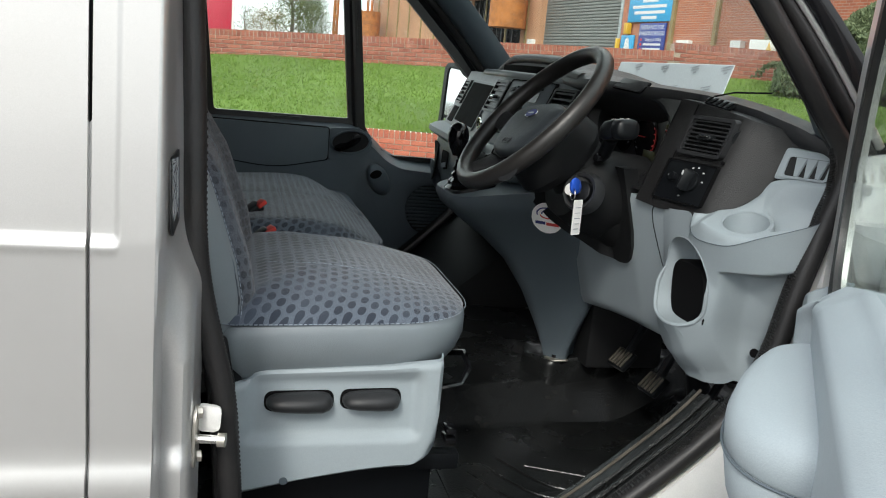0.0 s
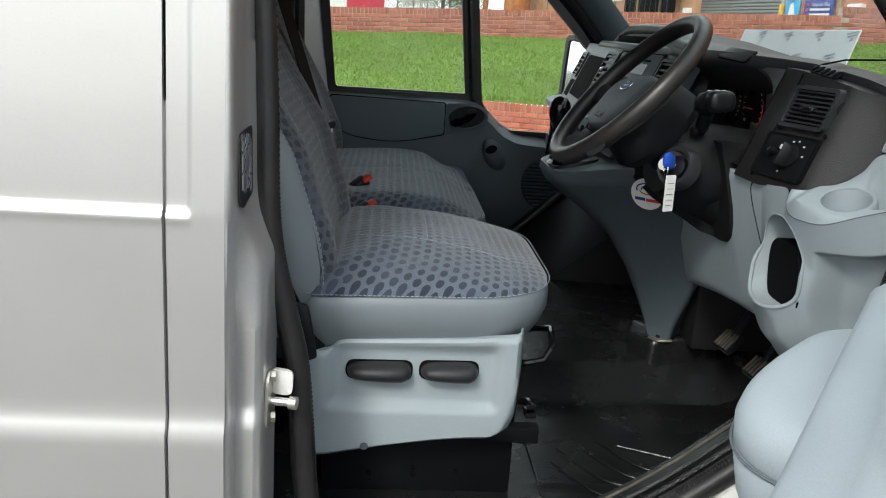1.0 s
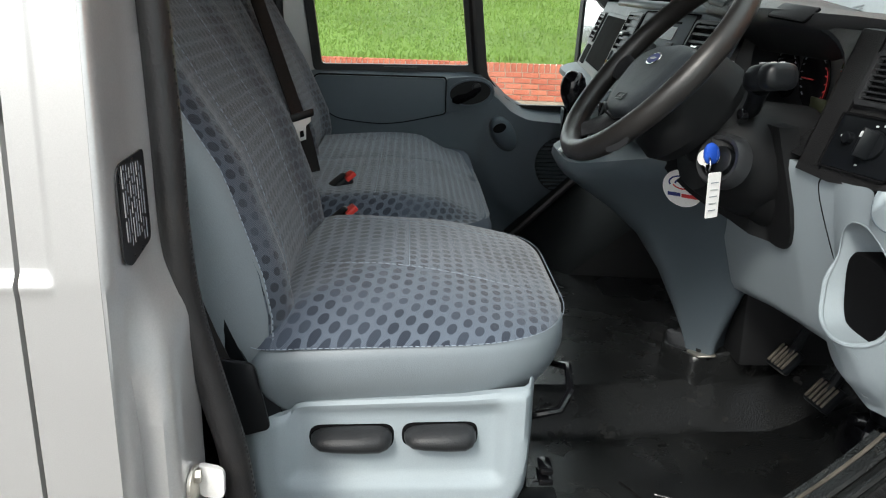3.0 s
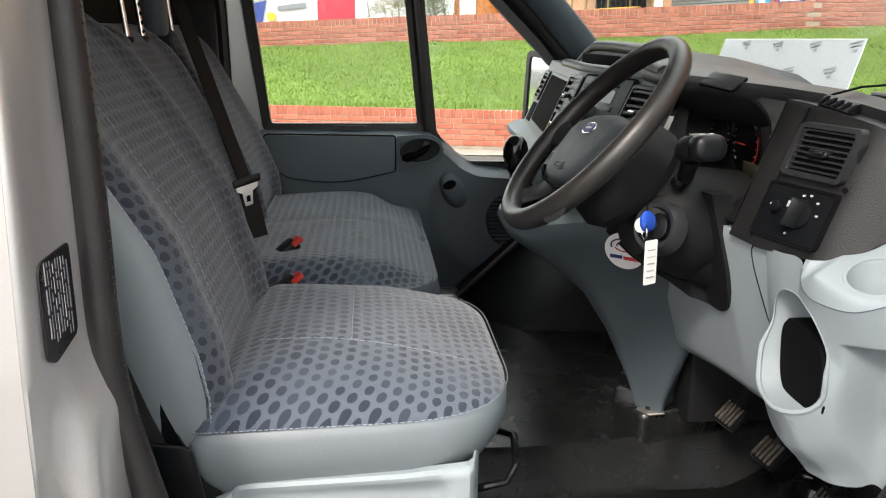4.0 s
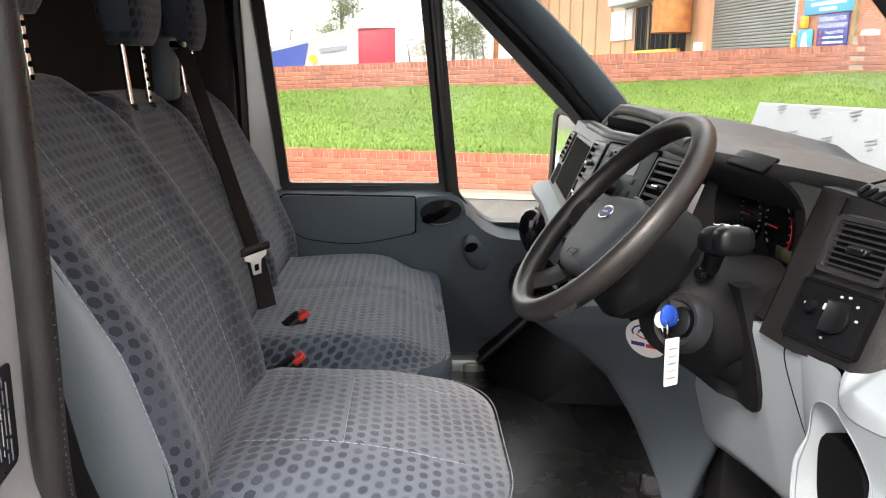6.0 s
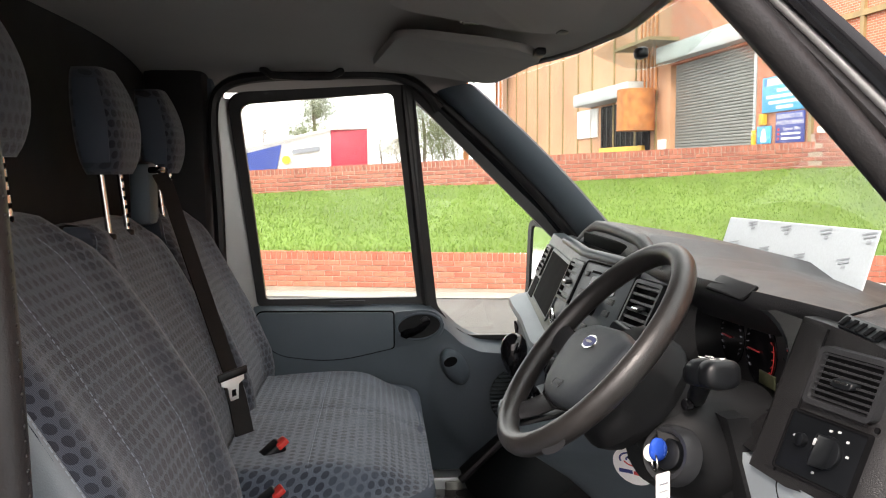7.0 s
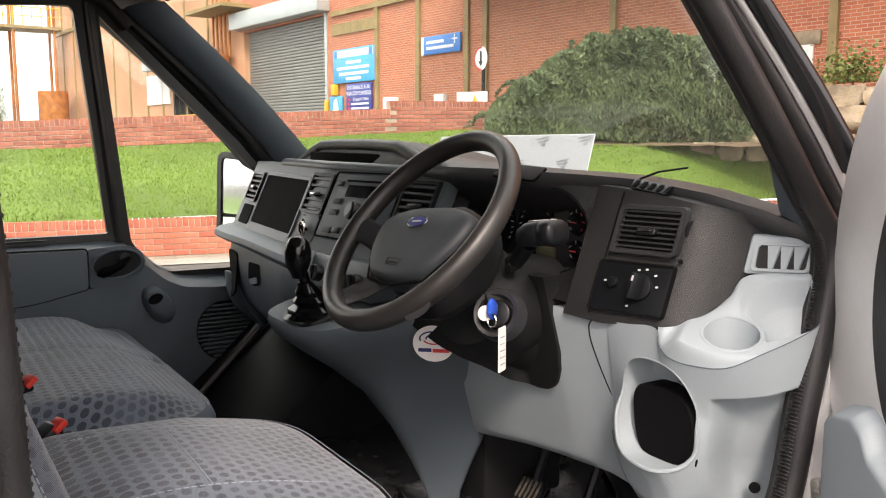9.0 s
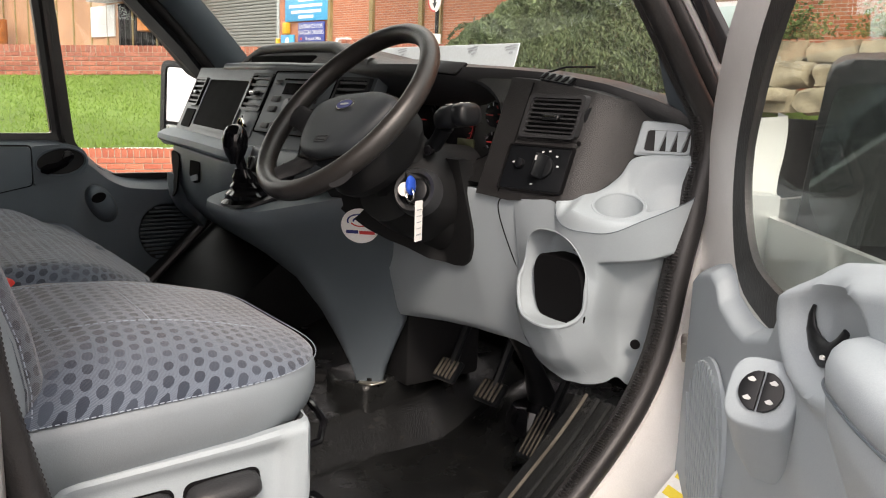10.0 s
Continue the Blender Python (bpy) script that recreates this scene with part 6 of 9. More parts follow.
def vent(fn, y0, y1, z0, z1, parent, rows=6, out=0.009, frame=PLASTIC_BLACK):
    f = part("air_vent", face_frame(fn, y0, y1, z0, z1, 0.006, out, 0.004), frame, parent)
    # thin black sheet stands for the shaded depth behind the slats
    part("vent_shade", face_box(fn, y0 + 0.004, y1 - 0.004, z0 + 0.004, z1 - 0.004, 0.0012, 0.003, 0), VOID, f)
    pitch = (z1 - z0 - 0.012) / rows
    for k in range(rows):
        z = z0 + 0.006 + pitch * (k + 0.42)
        a = on(fn, [(y0 + 0.006, z), (y1 - 0.006, z), (y1 - 0.006, z + pitch * 0.34), (y0 + 0.006, z + pitch * 0.34)], 0.0072)
        part("vent_slat", prism(a, (0.0062, 0, -pitch * 0.25), 0), PLASTIC_DARK, f)
    ym, zm = (y0 + y1) / 2, lerp(z0, z1, 0.48)
    part("vent_tab", face_box(fn, ym - 0.015, ym + 0.015, zm - 0.005, zm + 0.004, 0.014, 0.002, 0.002, 0.004), PLASTIC_BLACK, f)
    part("tab_edge", face_box(fn, ym - 0.010, ym + 0.010, zm + 0.0005, zm + 0.0028, 0.0152, 0.001, 0, 0.001), CHROME, f, "bright edge of the tab")
    return f


def cface(u, v):
    y = lerp(0.765, 1.738, u)
    z = lerp(1.318, 1.490, v)
    return (cen(y, z), y, z)


part("centre_face", sheet(cface, 40, 8, None, (0.03, 0, 0)), PLASTIC_FACE, dash, "graphite centre face")
part("face_crown", tube([(cen(y, 1.492) + 0.010, y, 1.486 + 0.004 * math.sin((y - 0.76) * 3)) for y in np.linspace(0.78, 1.50, 20)], 0.014, 10), PLASTIC_FACE, dash)
# no real depth: a black panel on the face stands for the cubby's shade
part("cubby_shade", face_box(cen, 1.228, 1.568, 1.340, 1.462, 0.0030, 0.004, 0, 0.012), VOID, dash, "open storage cubby, its shaded depth a flat black panel")
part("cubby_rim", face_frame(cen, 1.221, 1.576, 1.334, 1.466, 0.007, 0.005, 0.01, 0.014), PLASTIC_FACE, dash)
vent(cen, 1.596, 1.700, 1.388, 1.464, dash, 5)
# black panel for the pocket's shade
part("far_pocket_shade", face_box(cen, 1.602, 1.694, 1.330, 1.378, 0.0030, 0.004, 0, 0.008), VOID, dash)
vent(cen, 1.104, 1.208, 1.394, 1.478, dash, 5)
radio = part("radio", face_box(cen, 0.880, 1.098, 1.352, 1.482, 0.006, 0.02, 0.003, 0.006), PLASTIC_FACE, dash, "graphite car radio")
part("radio_rim", face_frame(cen, 0.878, 1.100, 1.350, 1.484, 0.0025, 0.0068, 0.003, 0.007), VOID, radio)
part("radio_display", face_box(cen, 0.930, 1.045, 1.434, 1.458, 0.0075, 0.004, 0, 0.003), BLACK_GLOSS, radio, "dark display")
part("disc_slot", face_box(cen, 0.925, 1.055, 1.464, 1.468, 0.0075, 0.004, 0, 0.001), VOID, radio)
part("radio_knob", disc((cen(0.990, 1.405) - 0.004, 0.990, 1.405), (-0.91, 0.05, 0.41), 0.019, 0.018, 24, None, 0.003), PLASTIC_BLACK, radio, "round volume knob")
part("knob_face", disc((cen(0.990, 1.405) - 0.021, 0.991, 1.413), (-0.91, 0.05, 0.41), 0.014, 0.002, 24), PLASTIC_FACE, radio)
for k, (y, z, w, h) in enumerate(((1.060, 1.424, 0.028, 0.012), (1.060, 1.402, 0.028, 0.012), (1.062, 1.366, 0.026, 0.012), (1.030, 1.368, 0.024, 0.012), (0.990, 1.366, 0.022, 0.011), (0.955, 1.366, 0.022, 0.011), (1.072, 1.460, 0.020, 0.010), (0.93, 1.424, 0.026, 0.011), (0.93, 1.402, 0.026, 0.011))):
    part("radio_button", face_box(cen, y - w / 2, y + w / 2, z - h / 2, z + h / 2, 0.0095, 0.004, 0.0012, 0.003), PLASTIC_BLACK if k in (3, 6) else PLASTIC_DARK, radio)
vent(cen, 0.775, 0.872, 1.385, 1.475, dash, 6)
knobpan = part("power_socket", face_box(cen, 1.108, 1.195, 1.335, 1.388, 0.003, 0.01, 0.002, 0.006), PLASTIC_FACE, dash)
part("socket_ring", loft([[Vector((cen(1.150, 1.362) - 0.006 - n, 1.150 + rr * math.cos(t), 1.362 + rr * math.sin(t))) for t in [2 * math.pi * i / 20 for i in range(20)]] for n, rr in ((0, 0.016), (0.004, 0.016), (0.004, 0.0125), (0.0, 0.0125))], cap=False), CHROME, knobpan, "bright ring round a symbol")
part("socket_mark", prism(rounded([Vector((cen(1.150, 1.362) - 0.0055, 1.150 + a, 1.362 + b)) for a, b in ((-0.026, -0.003), (-0.006, -0.006), (0.0, -0.022), (0.006, -0.006), (0.026, 0.003), (0.006, 0.006), (0.0, 0.022), (-0.006, 0.006))], 0.002, 2), (0.002, 0, 0), 0), VOID, knobpan)

# pale shelf edge under the face, with the lower dashboard
shelf_z = lambda y: 1.308


def shelf_ring(y):
    x = cen(y, 1.312)
    o = 0.030 + 0.012 * sm(1.4, 1.7, y)
    return [(x + 0.02, y, 1.322), (x - 0.002, y, 1.320), (x - o * 0.6, y, 1.315), (x - o, y, 1.306), (x - o - 0.002, y, 1.292), (x - o + 0.006, y, 1.284), (x + 0.02, y, 1.282)]


part("shelf_edge", loft([shelf_ring(float(y)) for y in np.linspace(1.075, 1.765, 24)]), PLASTIC_LIGHT, dash, "pale grey shelf edge")


def low_ring(y):
    x = cen(y, 1.29) - 0.020
    k = sm(1.62, 1.82, y)
    return [(x + 0.02 + 0.06 * k, y, 1.286), (x + 0.003 + 0.05 * k, y, 1.28), (x - 0.002 + 0.05 * k, y, 1.25), (x + 0.002 + 0.06 * k, y, 1.19), (x + 0.020 + 0.07 * k, y, 1.135), (x + 0.070 + 0.07 * k, y, 1.085), (x + 0.16 + 0.04 * k, y, 1.065), (x + 0.30, y, 1.08), (x + 0.30, y, 1.286)]


part("lower_panel", loft([low_ring(float(y)) for y in np.linspace(1.06, 1.765, 24)]), PLASTIC_MID, dash, "slate grey lower panel", sharp=50)
# flat black patch in place of the pocket's shaded inside
part("panel_pocket", prism(rounded([(0.527, 1.395, 1.262), (0.528, 1.330, 1.262), (0.530, 1.338, 1.212), (0.530, 1.375, 1.205), (0.527, 1.402, 1.222)], 0.008, 3), (-0.002, 0, 0), 0), VOID, dash, "flat black patch for the shade inside a small pocket")
part("pocket_lip", prism(rounded([(0.524, 1.335, 1.218), (0.524, 1.378, 1.210), (0.524, 1.385, 1.222), (0.524, 1.340, 1.232)], 0.004, 2), (-0.003, 0, 0), 0), PLASTIC_LIGHT, dash)
part("far_bin", loft([[(0.60 - 0.05 * math.cos(t) * e, 1.60 + 0.12 * e * (0.25 + 0.75 * math.sin(t)), z + 0.035 * math.cos(t)) for t in [2 * math.pi * i / 20 for i in range(20)]] for z, e in ((1.085, 0.70), (1.11, 0.92), (1.15, 1.0), (1.17, 1.0), (1.172, 0.90), (1.12, 0.80))], cap=True), PLASTIC_MID, dash, "rounded side bin")
# the bin's shaded opening, drawn as a flat black shape
part("bin_mouth_shade", prism(rounded([(0.555, 1.62, 1.270), (0.553, 1.545, 1.262), (0.540, 1.535, 1.165), (0.548, 1.60, 1.140), (0.575, 1.66, 1.16)], 0.02, 4), (-0.004, 0, 0), 0), VOID, dash)

# heater panel and gear console
hv = lambda y, z: 0.535 + 0.30 * (z - 1.28) + 0.10 * abs(y - 0.98)
part("heater_panel", face_box(hv, 0.80, 1.075, 1.255, 1.322, 0.004, 0.05, 0.004, 0.012), PLASTIC_FACE, dash)
for y in (0.86, 0.935, 1.01):
    kb = part("heater_knob", disc((hv(y, 1.285) - 0.004, y, 1.285), (-0.95, 0, 0.28), 0.017, 0.016, 20, None, 0.003), PLASTIC_BLACK, dash, "black heater knob")
    part("knob_bar", boxed((hv(y, 1.285) - 0.020, y, 1.289), (0.008, 0.006, 0.030), 0.002), BLACK_GLOSS, kb)
con = []
for z, xf, y0, ym, y1, r_, k in ((1.214, 0.425, 0.690, 0.815, 1.075, 0.05, 0.27), (1.200, 0.420, 0.686, 0.815, 1.075, 0.06, 0.27), (1.178, 0.432, 0.684, 0.83, 1.075, 0.07, 0.22), (1.145, 0.474, 0.690, 0.86, 1.068, 0.07, 0.12), (1.10, 0.538, 0.704, 0.88, 1.045, 0.06, 0.0), (1.05, 0.594, 0.718, 0.88, 1.005, 0.06, 0.0), (0.98, 0.638, 0.738, 0.872, 0.955, 0.04, 0.0), (0.91, 0.668, 0.770, 0.862, 0.915, 0.028, 0.0), (0.86, 0.686, 0.793, 0.852, 0.890, 0.02, 0.0), (0.830, 0.694, 0.802, 0.845, 0.880, 0.015, 0.0)):
    xs_ = xf + 0.17 * (ym - y0) / 0.14 if z > 1.06 else lerp(0.733, 0.749, sm(0.853, 1.0, z))
    con.append([(p.x, p.y, z + k * (p.x - xf)) for p in rounded([(xf, y1 - 0.03, 0), (xf, ym, 0), (xs_, y0, 0), (0.84, y0 - 0.01, 0) if z > 1.06 else (xs_ + 0.035, y0 + 0.055, 0), (0.84, y1, 0)], [r_, r_, r_, 0.02, 0.02], 6)])
part("gear_console", loft(con), PLASTIC_MID, dash, "slate grey gear console", sharp=55)
part("console_foot", prism(rounded([(0.690, 0.836, 0.826), (0.706, 0.806, 0.826), (0.742, 0.800, 0.830), (0.735, 0.86, 0.828)], 0.006, 3), (0, 0, 0.004), 0.001), STEEL_DULL, dash, "dull metal fixing tab")
part("foot_bolt", disc((0.714, 0.826, 0.832), (0, 0, 1), 0.006, 0.006, 6), BLACK_GLOSS, dash)
# added black block keeps the unlit space behind the console dark
part("dark_filler_block", boxed((0.875, 0.880, 0.955), (0.20, 0.21, 0.27), 0.012), MATT_BLACK, dash, "black block added to darken the hollow behind the console")
part("white_clip", boxed((0.806, 0.790, 0.850), (0.012, 0.010, 0.018), 0.003, pose(0, 0, 0, 0, 25, 30)), WHITE_CARD, dash, "white plastic clip")

# knee panel between console and the pale trim
def knee(u, v):
    y = lerp(0.745, 0.352, u)
    z = lerp(interp(y, [0.35, 0.40, 0.50, 0.60, 0.68, 0.745], [1.032, 1.034, 1.030, 1.020, 1.008, 0.998]), interp(y, [0.35, 0.455, 0.47, 0.52, 0.60, 0.74], [1.292, 1.300, 1.27, 1.22, 1.25, 1.29]), v)
    return (knee_x(y, z) + 0.004 * (1 - sm(0.0, 0.05, v)) + 0.004 * (1 - sm(0.0, 0.03, 1 - v)), y, z)


part("knee_panel", sheet(knee, 44, 20, None, (0.02, 0, 0.0)), PLASTIC_LIGHT, dash, "pale grey knee panel", sharp=60)
sticker = thing("round_sticker", (0.60, 0.70, 1.20), "round white sticker with navy and red print on the console", "sticker")
SC, SN = Vector((0.600, 0.682, 1.204)), Vector((-0.60, -0.74, -0.30)).normalized()
SU = (Vector((0, 0, 1)) - SN * SN.z).normalized()
SR = SU.cross(SN) * 1.0
sq = lambda a, b, n=0.0: SC + SR * a + SU * b + SN * (0.006 + n)
part("disc", prism([sq(0.036 * math.cos(t), 0.036 * math.sin(t)) for t in [2 * math.pi * i / 36 for i in range(36)]], SN * 0.0006, 0), WHITE_CARD, sticker)
for k, (m_, a0, a1, rr) in enumerate(((PRINT_NAVY, 20, 200, 0.022), (PRINT_RED, 200, 340, 0.016), (PRINT_NAVY, 30, 190, 0.011))):
    aa = [radians(lerp(a0, a1, i / 14)) for i in range(15)]
    part("swirl", prism([sq((rr + 0.003) * math.cos(t) * 1.0, 0.010 + (rr + 0.003) * 0.62 * math.sin(t), 0.0008) for t in aa] + [sq(rr * math.cos(t), 0.010 + rr * 0.58 * math.sin(t), 0.0008) for t in aa[::-1]], SN * 0.0004, 0), m_, sticker)
part("word_bar", prism([sq(-0.027, -0.016, 0.0008), sq(-0.004, -0.016, 0.0008), sq(-0.004, -0.009, 0.0008), sq(-0.027, -0.009, 0.0008)], SN * 0.0004, 0), PRINT_NAVY, sticker)
part("word_bar", prism([sq(-0.002, -0.017, 0.0008), sq(0.027, -0.017, 0.0008), sq(0.027, -0.010, 0.0008), sq(-0.002, -0.010, 0.0008)], SN * 0.0004, 0), PRINT_RED, sticker)

gear = thing("gear_lever", (0.47, 0.90, 1.25), "black gear lever with a gloss knob and leather gaiter", "gear lever")
part("gaiter_frame", prism(rounded([(0.430, 0.845, 1.212), (0.430, 0.965, 1.212), (0.53, 0.985, 1.240), (0.53, 0.83, 1.240)], 0.03, 5), (0, 0, 0.010), 0.004), PLASTIC_BLACK, gear)
rg = []
for k in range(9):
    s = k / 8
    e = lerp(0.054, 0.014, s ** 0.8) * (1 + 0.10 * math.sin(9 * s * 3.14))
    rg.append([(lerp(0.476, 0.452, s) + e * math.cos(t) * (1 + 0.08 * math.sin(5 * t + 6 * s)), lerp(0.905, 0.887, s) + e * 1.1 * math.sin(t) * (1 + 0.08 * math.cos(4 * t)), lerp(1.222, 1.292, s)) for t in [2 * math.pi * i / 24 for i in range(24)]])
part("gaiter", loft(rg), BLACK_GLOSS, gear, "creased black gaiter")
part("lever_rod", tube([(0.454, 0.888, 1.284), (0.444, 0.884, 1.314)], 0.010, 12), BLACK_GLOSS, gear)
part("knob", loft([[(0.436 + 0.024 * e * math.cos(t), 0.882 + 0.024 * e * math.sin(t), z) for t in [2 * math.pi * i / 24 for i in range(24)]] for z, e in ((1.302, 0.42), (1.310, 0.55), (1.320, 0.78), (1.334, 0.98), (1.350, 1.02), (1.365, 0.88), (1.374, 0.60), (1.378, 0.25))]), BLACK_GLOSS, gear, "gloss black knob")

# instrument pod, driver vent and switch panel
def pod(u, v):
    """The dark face on the driver side, turning away at its end."""
    y = lerp(0.424, 0.192, u)
    z0 = interp(y, [0.190, 0.195, 0.202, 0.213, 0.228, 0.246, 0.27, 0.309, 0.357, 0.46], [1.430, 1.405, 1.370, 1.336, 1.315, 1.299, 1.294, 1.293, 1.288, 1.296])
    z = lerp(z0, pad_z(y) - 0.010, v)
    x = drv(y, z) + 0.105 * sm(0.285, 0.165, y) ** 1.6
    return (x, y, z)


part("switch_fascia", sheet(pod, 48, 20, None, (0.03, 0, 0)), PLASTIC_POD, dash, "dark grained instrument fascia", sharp=60)
part("fascia_seam", tube([(drv(0.378, z) - 0.001, 0.378 + 0.02 * (1.46 - z), z) for z in np.linspace(1.30, 1.475, 8)], 0.0015, 6), VOID, dash)
vf = vent(drv, 0.268, 0.370, 1.390, 1.458, dash, 8, 0.010, PLASTIC_DARK)
part("vent_wheel", disc((drv(0.262, 1.425) + 0.0115, 0.262, 1.425), (0.25, 1, 0), 0.0165, 0.006, 28), PLASTIC_BLACK, vf, "ribbed thumb wheel")
swp = part("switch_panel", face_box(drv, 0.268, 0.381, 1.308, 1.376, 0.004, 0.01, 0.002, 0.005), PLASTIC_BLACK, dash, "black light switch panel")
part("switch_rim", face_frame(drv, 0.266, 0.383, 1.306, 1.378, 0.002, 0.0055, 0.004, 0.005), VOID, swp)
SK = Vector((drv(0.310, 1.345) - 0.004, 0.310, 1.345))
part("light_switch", disc(SK, (-0.93, -0.25, 0.3), 0.019, 0.006, 24, None, 0.002), PLASTIC_BLACK, swp)
part("switch_grip", boxed(SK + Vector((-0.012, -0.003, 0.003)), (0.022, 0.008, 0.038), 0.003, pose(0, 0, 0, 0, 18, -12)), PLASTIC_BLACK, swp)
part("grip_mark", boxed(SK + Vector((-0.021, -0.0055, 0.016)), (0.003, 0.0016, 0.008), 0.0005, pose(0, 0, 0, 0, 18, -12), 1), PRINT_PALE, swp)
part("level_wheel", disc((drv(0.352, 1.347) - 0.004, 0.352, 1.347), (-0.93, -0.2, 0.3), 0.008, 0.008, 18, None, 0.002), PLASTIC_BLACK, swp)
for y, z in ((0.366, 1.349), (0.318, 1.368), (0.306, 1.370), (0.291, 1.363), (0.285, 1.348), (0.322, 1.318)):
    part("switch_mark", face_box(drv, y - 0.0020, y + 0.0020, z - 0.0013, z + 0.0013, 0.0048, 0.0006, 0, 0.0008), PRINT_PALE, swp)
part("fascia_stud", disc((drv(0.265, 1.382) - 0.001, 0.262, 1.385), (-0.93, -0.25, 0.3), 0.0035, 0.002, 12), VOID, dash)
tv = part("top_vent", prism(rounded([(0.750, 0.374, 1.4760), (0.762, 0.312, 1.4680), (0.782, 0.320, 1.4800), (0.768, 0.380, 1.4880)], 0.006, 3), (-0.004, -0.002, 0.006), 0.001), PLASTIC_BLACK, dash, "small demister vent")
for k in range(5):
    y = lerp(0.368, 0.315, k / 4)
    part("vent_slot", boxed((lerp(0.7550, 0.7650, k / 4), y, lerp(1.4872, 1.4797, k / 4)), (0.015, 0.0085, 0.0022), 0.0006, pose(0, 0, 0, 0, -35, 0), 1), VOID, tv)

# instrument cluster
cl = part("cluster_hood", loft([[(x + 0.0, 0.602 + ry * math.copysign(abs(math.cos(t)) ** 0.8, math.cos(t)), 1.405 + rz * math.copysign(abs(math.sin(t)) ** 0.8, math.sin(t))) for t in [2 * math.pi * i / 32 for i in range(32)]] for x, ry, rz in ((0.727, 0.172, 0.078), (0.724, 0.166, 0.074), (0.745, 0.163, 0.070), (0.772, 0.162, 0.068))], cap=False), PLASTIC_BLACK, dash, "deep black instrument hood")
def surround(k, inner):
    t = 2 * math.pi * k / 48
    c, d = math.cos(t), math.sin(t)
    if inner:
        y, z = 0.602 + 0.168 * math.copysign(abs(c) ** 0.8, c), 1.405 + 0.075 * math.copysign(abs(d) ** 0.8, d)
        return (0.7265, y, z)
    q = 1 / max(abs(c), abs(d))
    y = 0.600 + (0.185 if c > 0 else 0.180) * c * q
    z = 1.402 + (0.078 if d > 0 else 0.092) * d * q
    return (0.700 + 0.35 * (z - 1.395) - 0.03 * max(0.0, y - 0.66), y, z)


part("hood_surround", loft([[surround(k, True) for k in range(48)], [surround(k, False) for k in range(48)]], cap=False), PLASTIC_POD, dash, "dark grained cluster surround")
part("cluster_face", prism([(0.768, 0.602 + 0.162 * math.copysign(abs(math.cos(t)) ** 0.8, math.cos(t)), 1.405 + 0.068 * math.copysign(abs(math.sin(t)) ** 0.8, math.sin(t))) for t in [2 * math.pi * i / 32 for i in range(32)]], (0.004, 0, 0), 0), LABEL_BLACK, cl, "black instrument face")


def gauge(cy, cz, rad, ticks, red0):
    g = part("gauge", disc((0.767, cy, cz), (-1, 0, 0), rad, 0.002, 28), BLACK_GLOSS, cl)
    for k in range(ticks):
        a = radians(220 - 260 * k / (ticks - 1))
        c = Vector((0.7640, cy - math.cos(a) * rad * 0.82, cz + math.sin(a) * rad * 0.82))
        part("tick", boxed(c, (0.001, 0.0016, 0.006), 0, pose(0, 0, 0, math.degrees(a) - 90, 0, 0)), PRINT_RED if k >= red0 else PRINT_GREY, g)
    part("needle", boxed((0.763, cy + rad * 0.35, cz - rad * 0.05), (0.002, rad * 0.8, 0.0022), 0.0005, seg=1), PRINT_RED, g)
    return g


gauge(0.715, 1.400, 0.045, 17, 20)
gauge(0.612, 1.398, 0.052, 17, 12)
gauge(0.508, 1.418, 0.022, 7, 4)
gauge(0.508, 1.370, 0.018, 5, 6)
part("red_arc", tube([(0.7635, 0.612 - 0.048 * math.cos(radians(a)), 1.398 + 0.048 * math.sin(radians(a))) for a in range(-35, 20, 6)], 0.0007, 6), PRINT_RED, cl, "red band of the rev counter")
part("odometer", boxed((0.7645, 0.585, 1.360), (0.003, 0.050, 0.020), 0.001), material("lcd_olive", (0.05, 0.055, 0.03), 0.3), cl)

# pale driver side trim: shelf with cup holder, corner vent, map pocket
SHELF_B = [(0.698, 0.262, 1.299), (0.700, 0.252, 1.300), (0.732, 0.244, 1.302), (0.762, 0.230, 1.318), (0.782, 0.214, 1.340), (0.796, 0.204, 1.366), (0.818, 0.180, 1.374), (0.836, 0.154, 1.375), (0.850, 0.135, 1.376)]
SHELF_F = [(0.692, 0.258, 1.290), (0.685, 0.246, 1.276), (0.681, 0.222, 1.266), (0.684, 0.188, 1.264), (0.700, 0.148, 1.268), (0.735, 0.122, 1.287), (0.775, 0.108, 1.302), (0.810, 0.103, 1.314), (0.832, 0.106, 1.322)]
ST = [0.0, 0.04, 0.14, 0.30, 0.46, 0.60, 0.74, 0.88, 1.0]


def along(pts, s, at=ST):
    """A smooth curve through stations."""
    i = max(0, min(len(at) - 2, sum(1 for q in at if q <= s) - 1))
    t = (s - at[i]) / (at[i + 1] - at[i])
    p0, p1, p2, p3 = (Vector(pts[max(0, min(len(pts) - 1, k))]) for k in (i - 1, i, i + 1, i + 2))
    d = at[i + 1] - at[i]
    m1 = (p2 - p0) * (d / (at[i + 1] - at[max(0, i - 1)]))
    m2 = (p3 - p1) * (d / (at[min(len(at) - 1, i + 2)] - at[i]))
    return p1 * (2 * t ** 3 - 3 * t * t + 1) + m1 * (t ** 3 - 2 * t * t + t) + p2 * (3 * t * t - 2 * t ** 3) + m2 * (t ** 3 - t * t)


CUP = Vector((0.7425, 0.1765, 0))
deck = lambda x, y: 1.303 + 0.37 * (0.77 * (x - 0.747) + 0.63 * (y - 0.181))


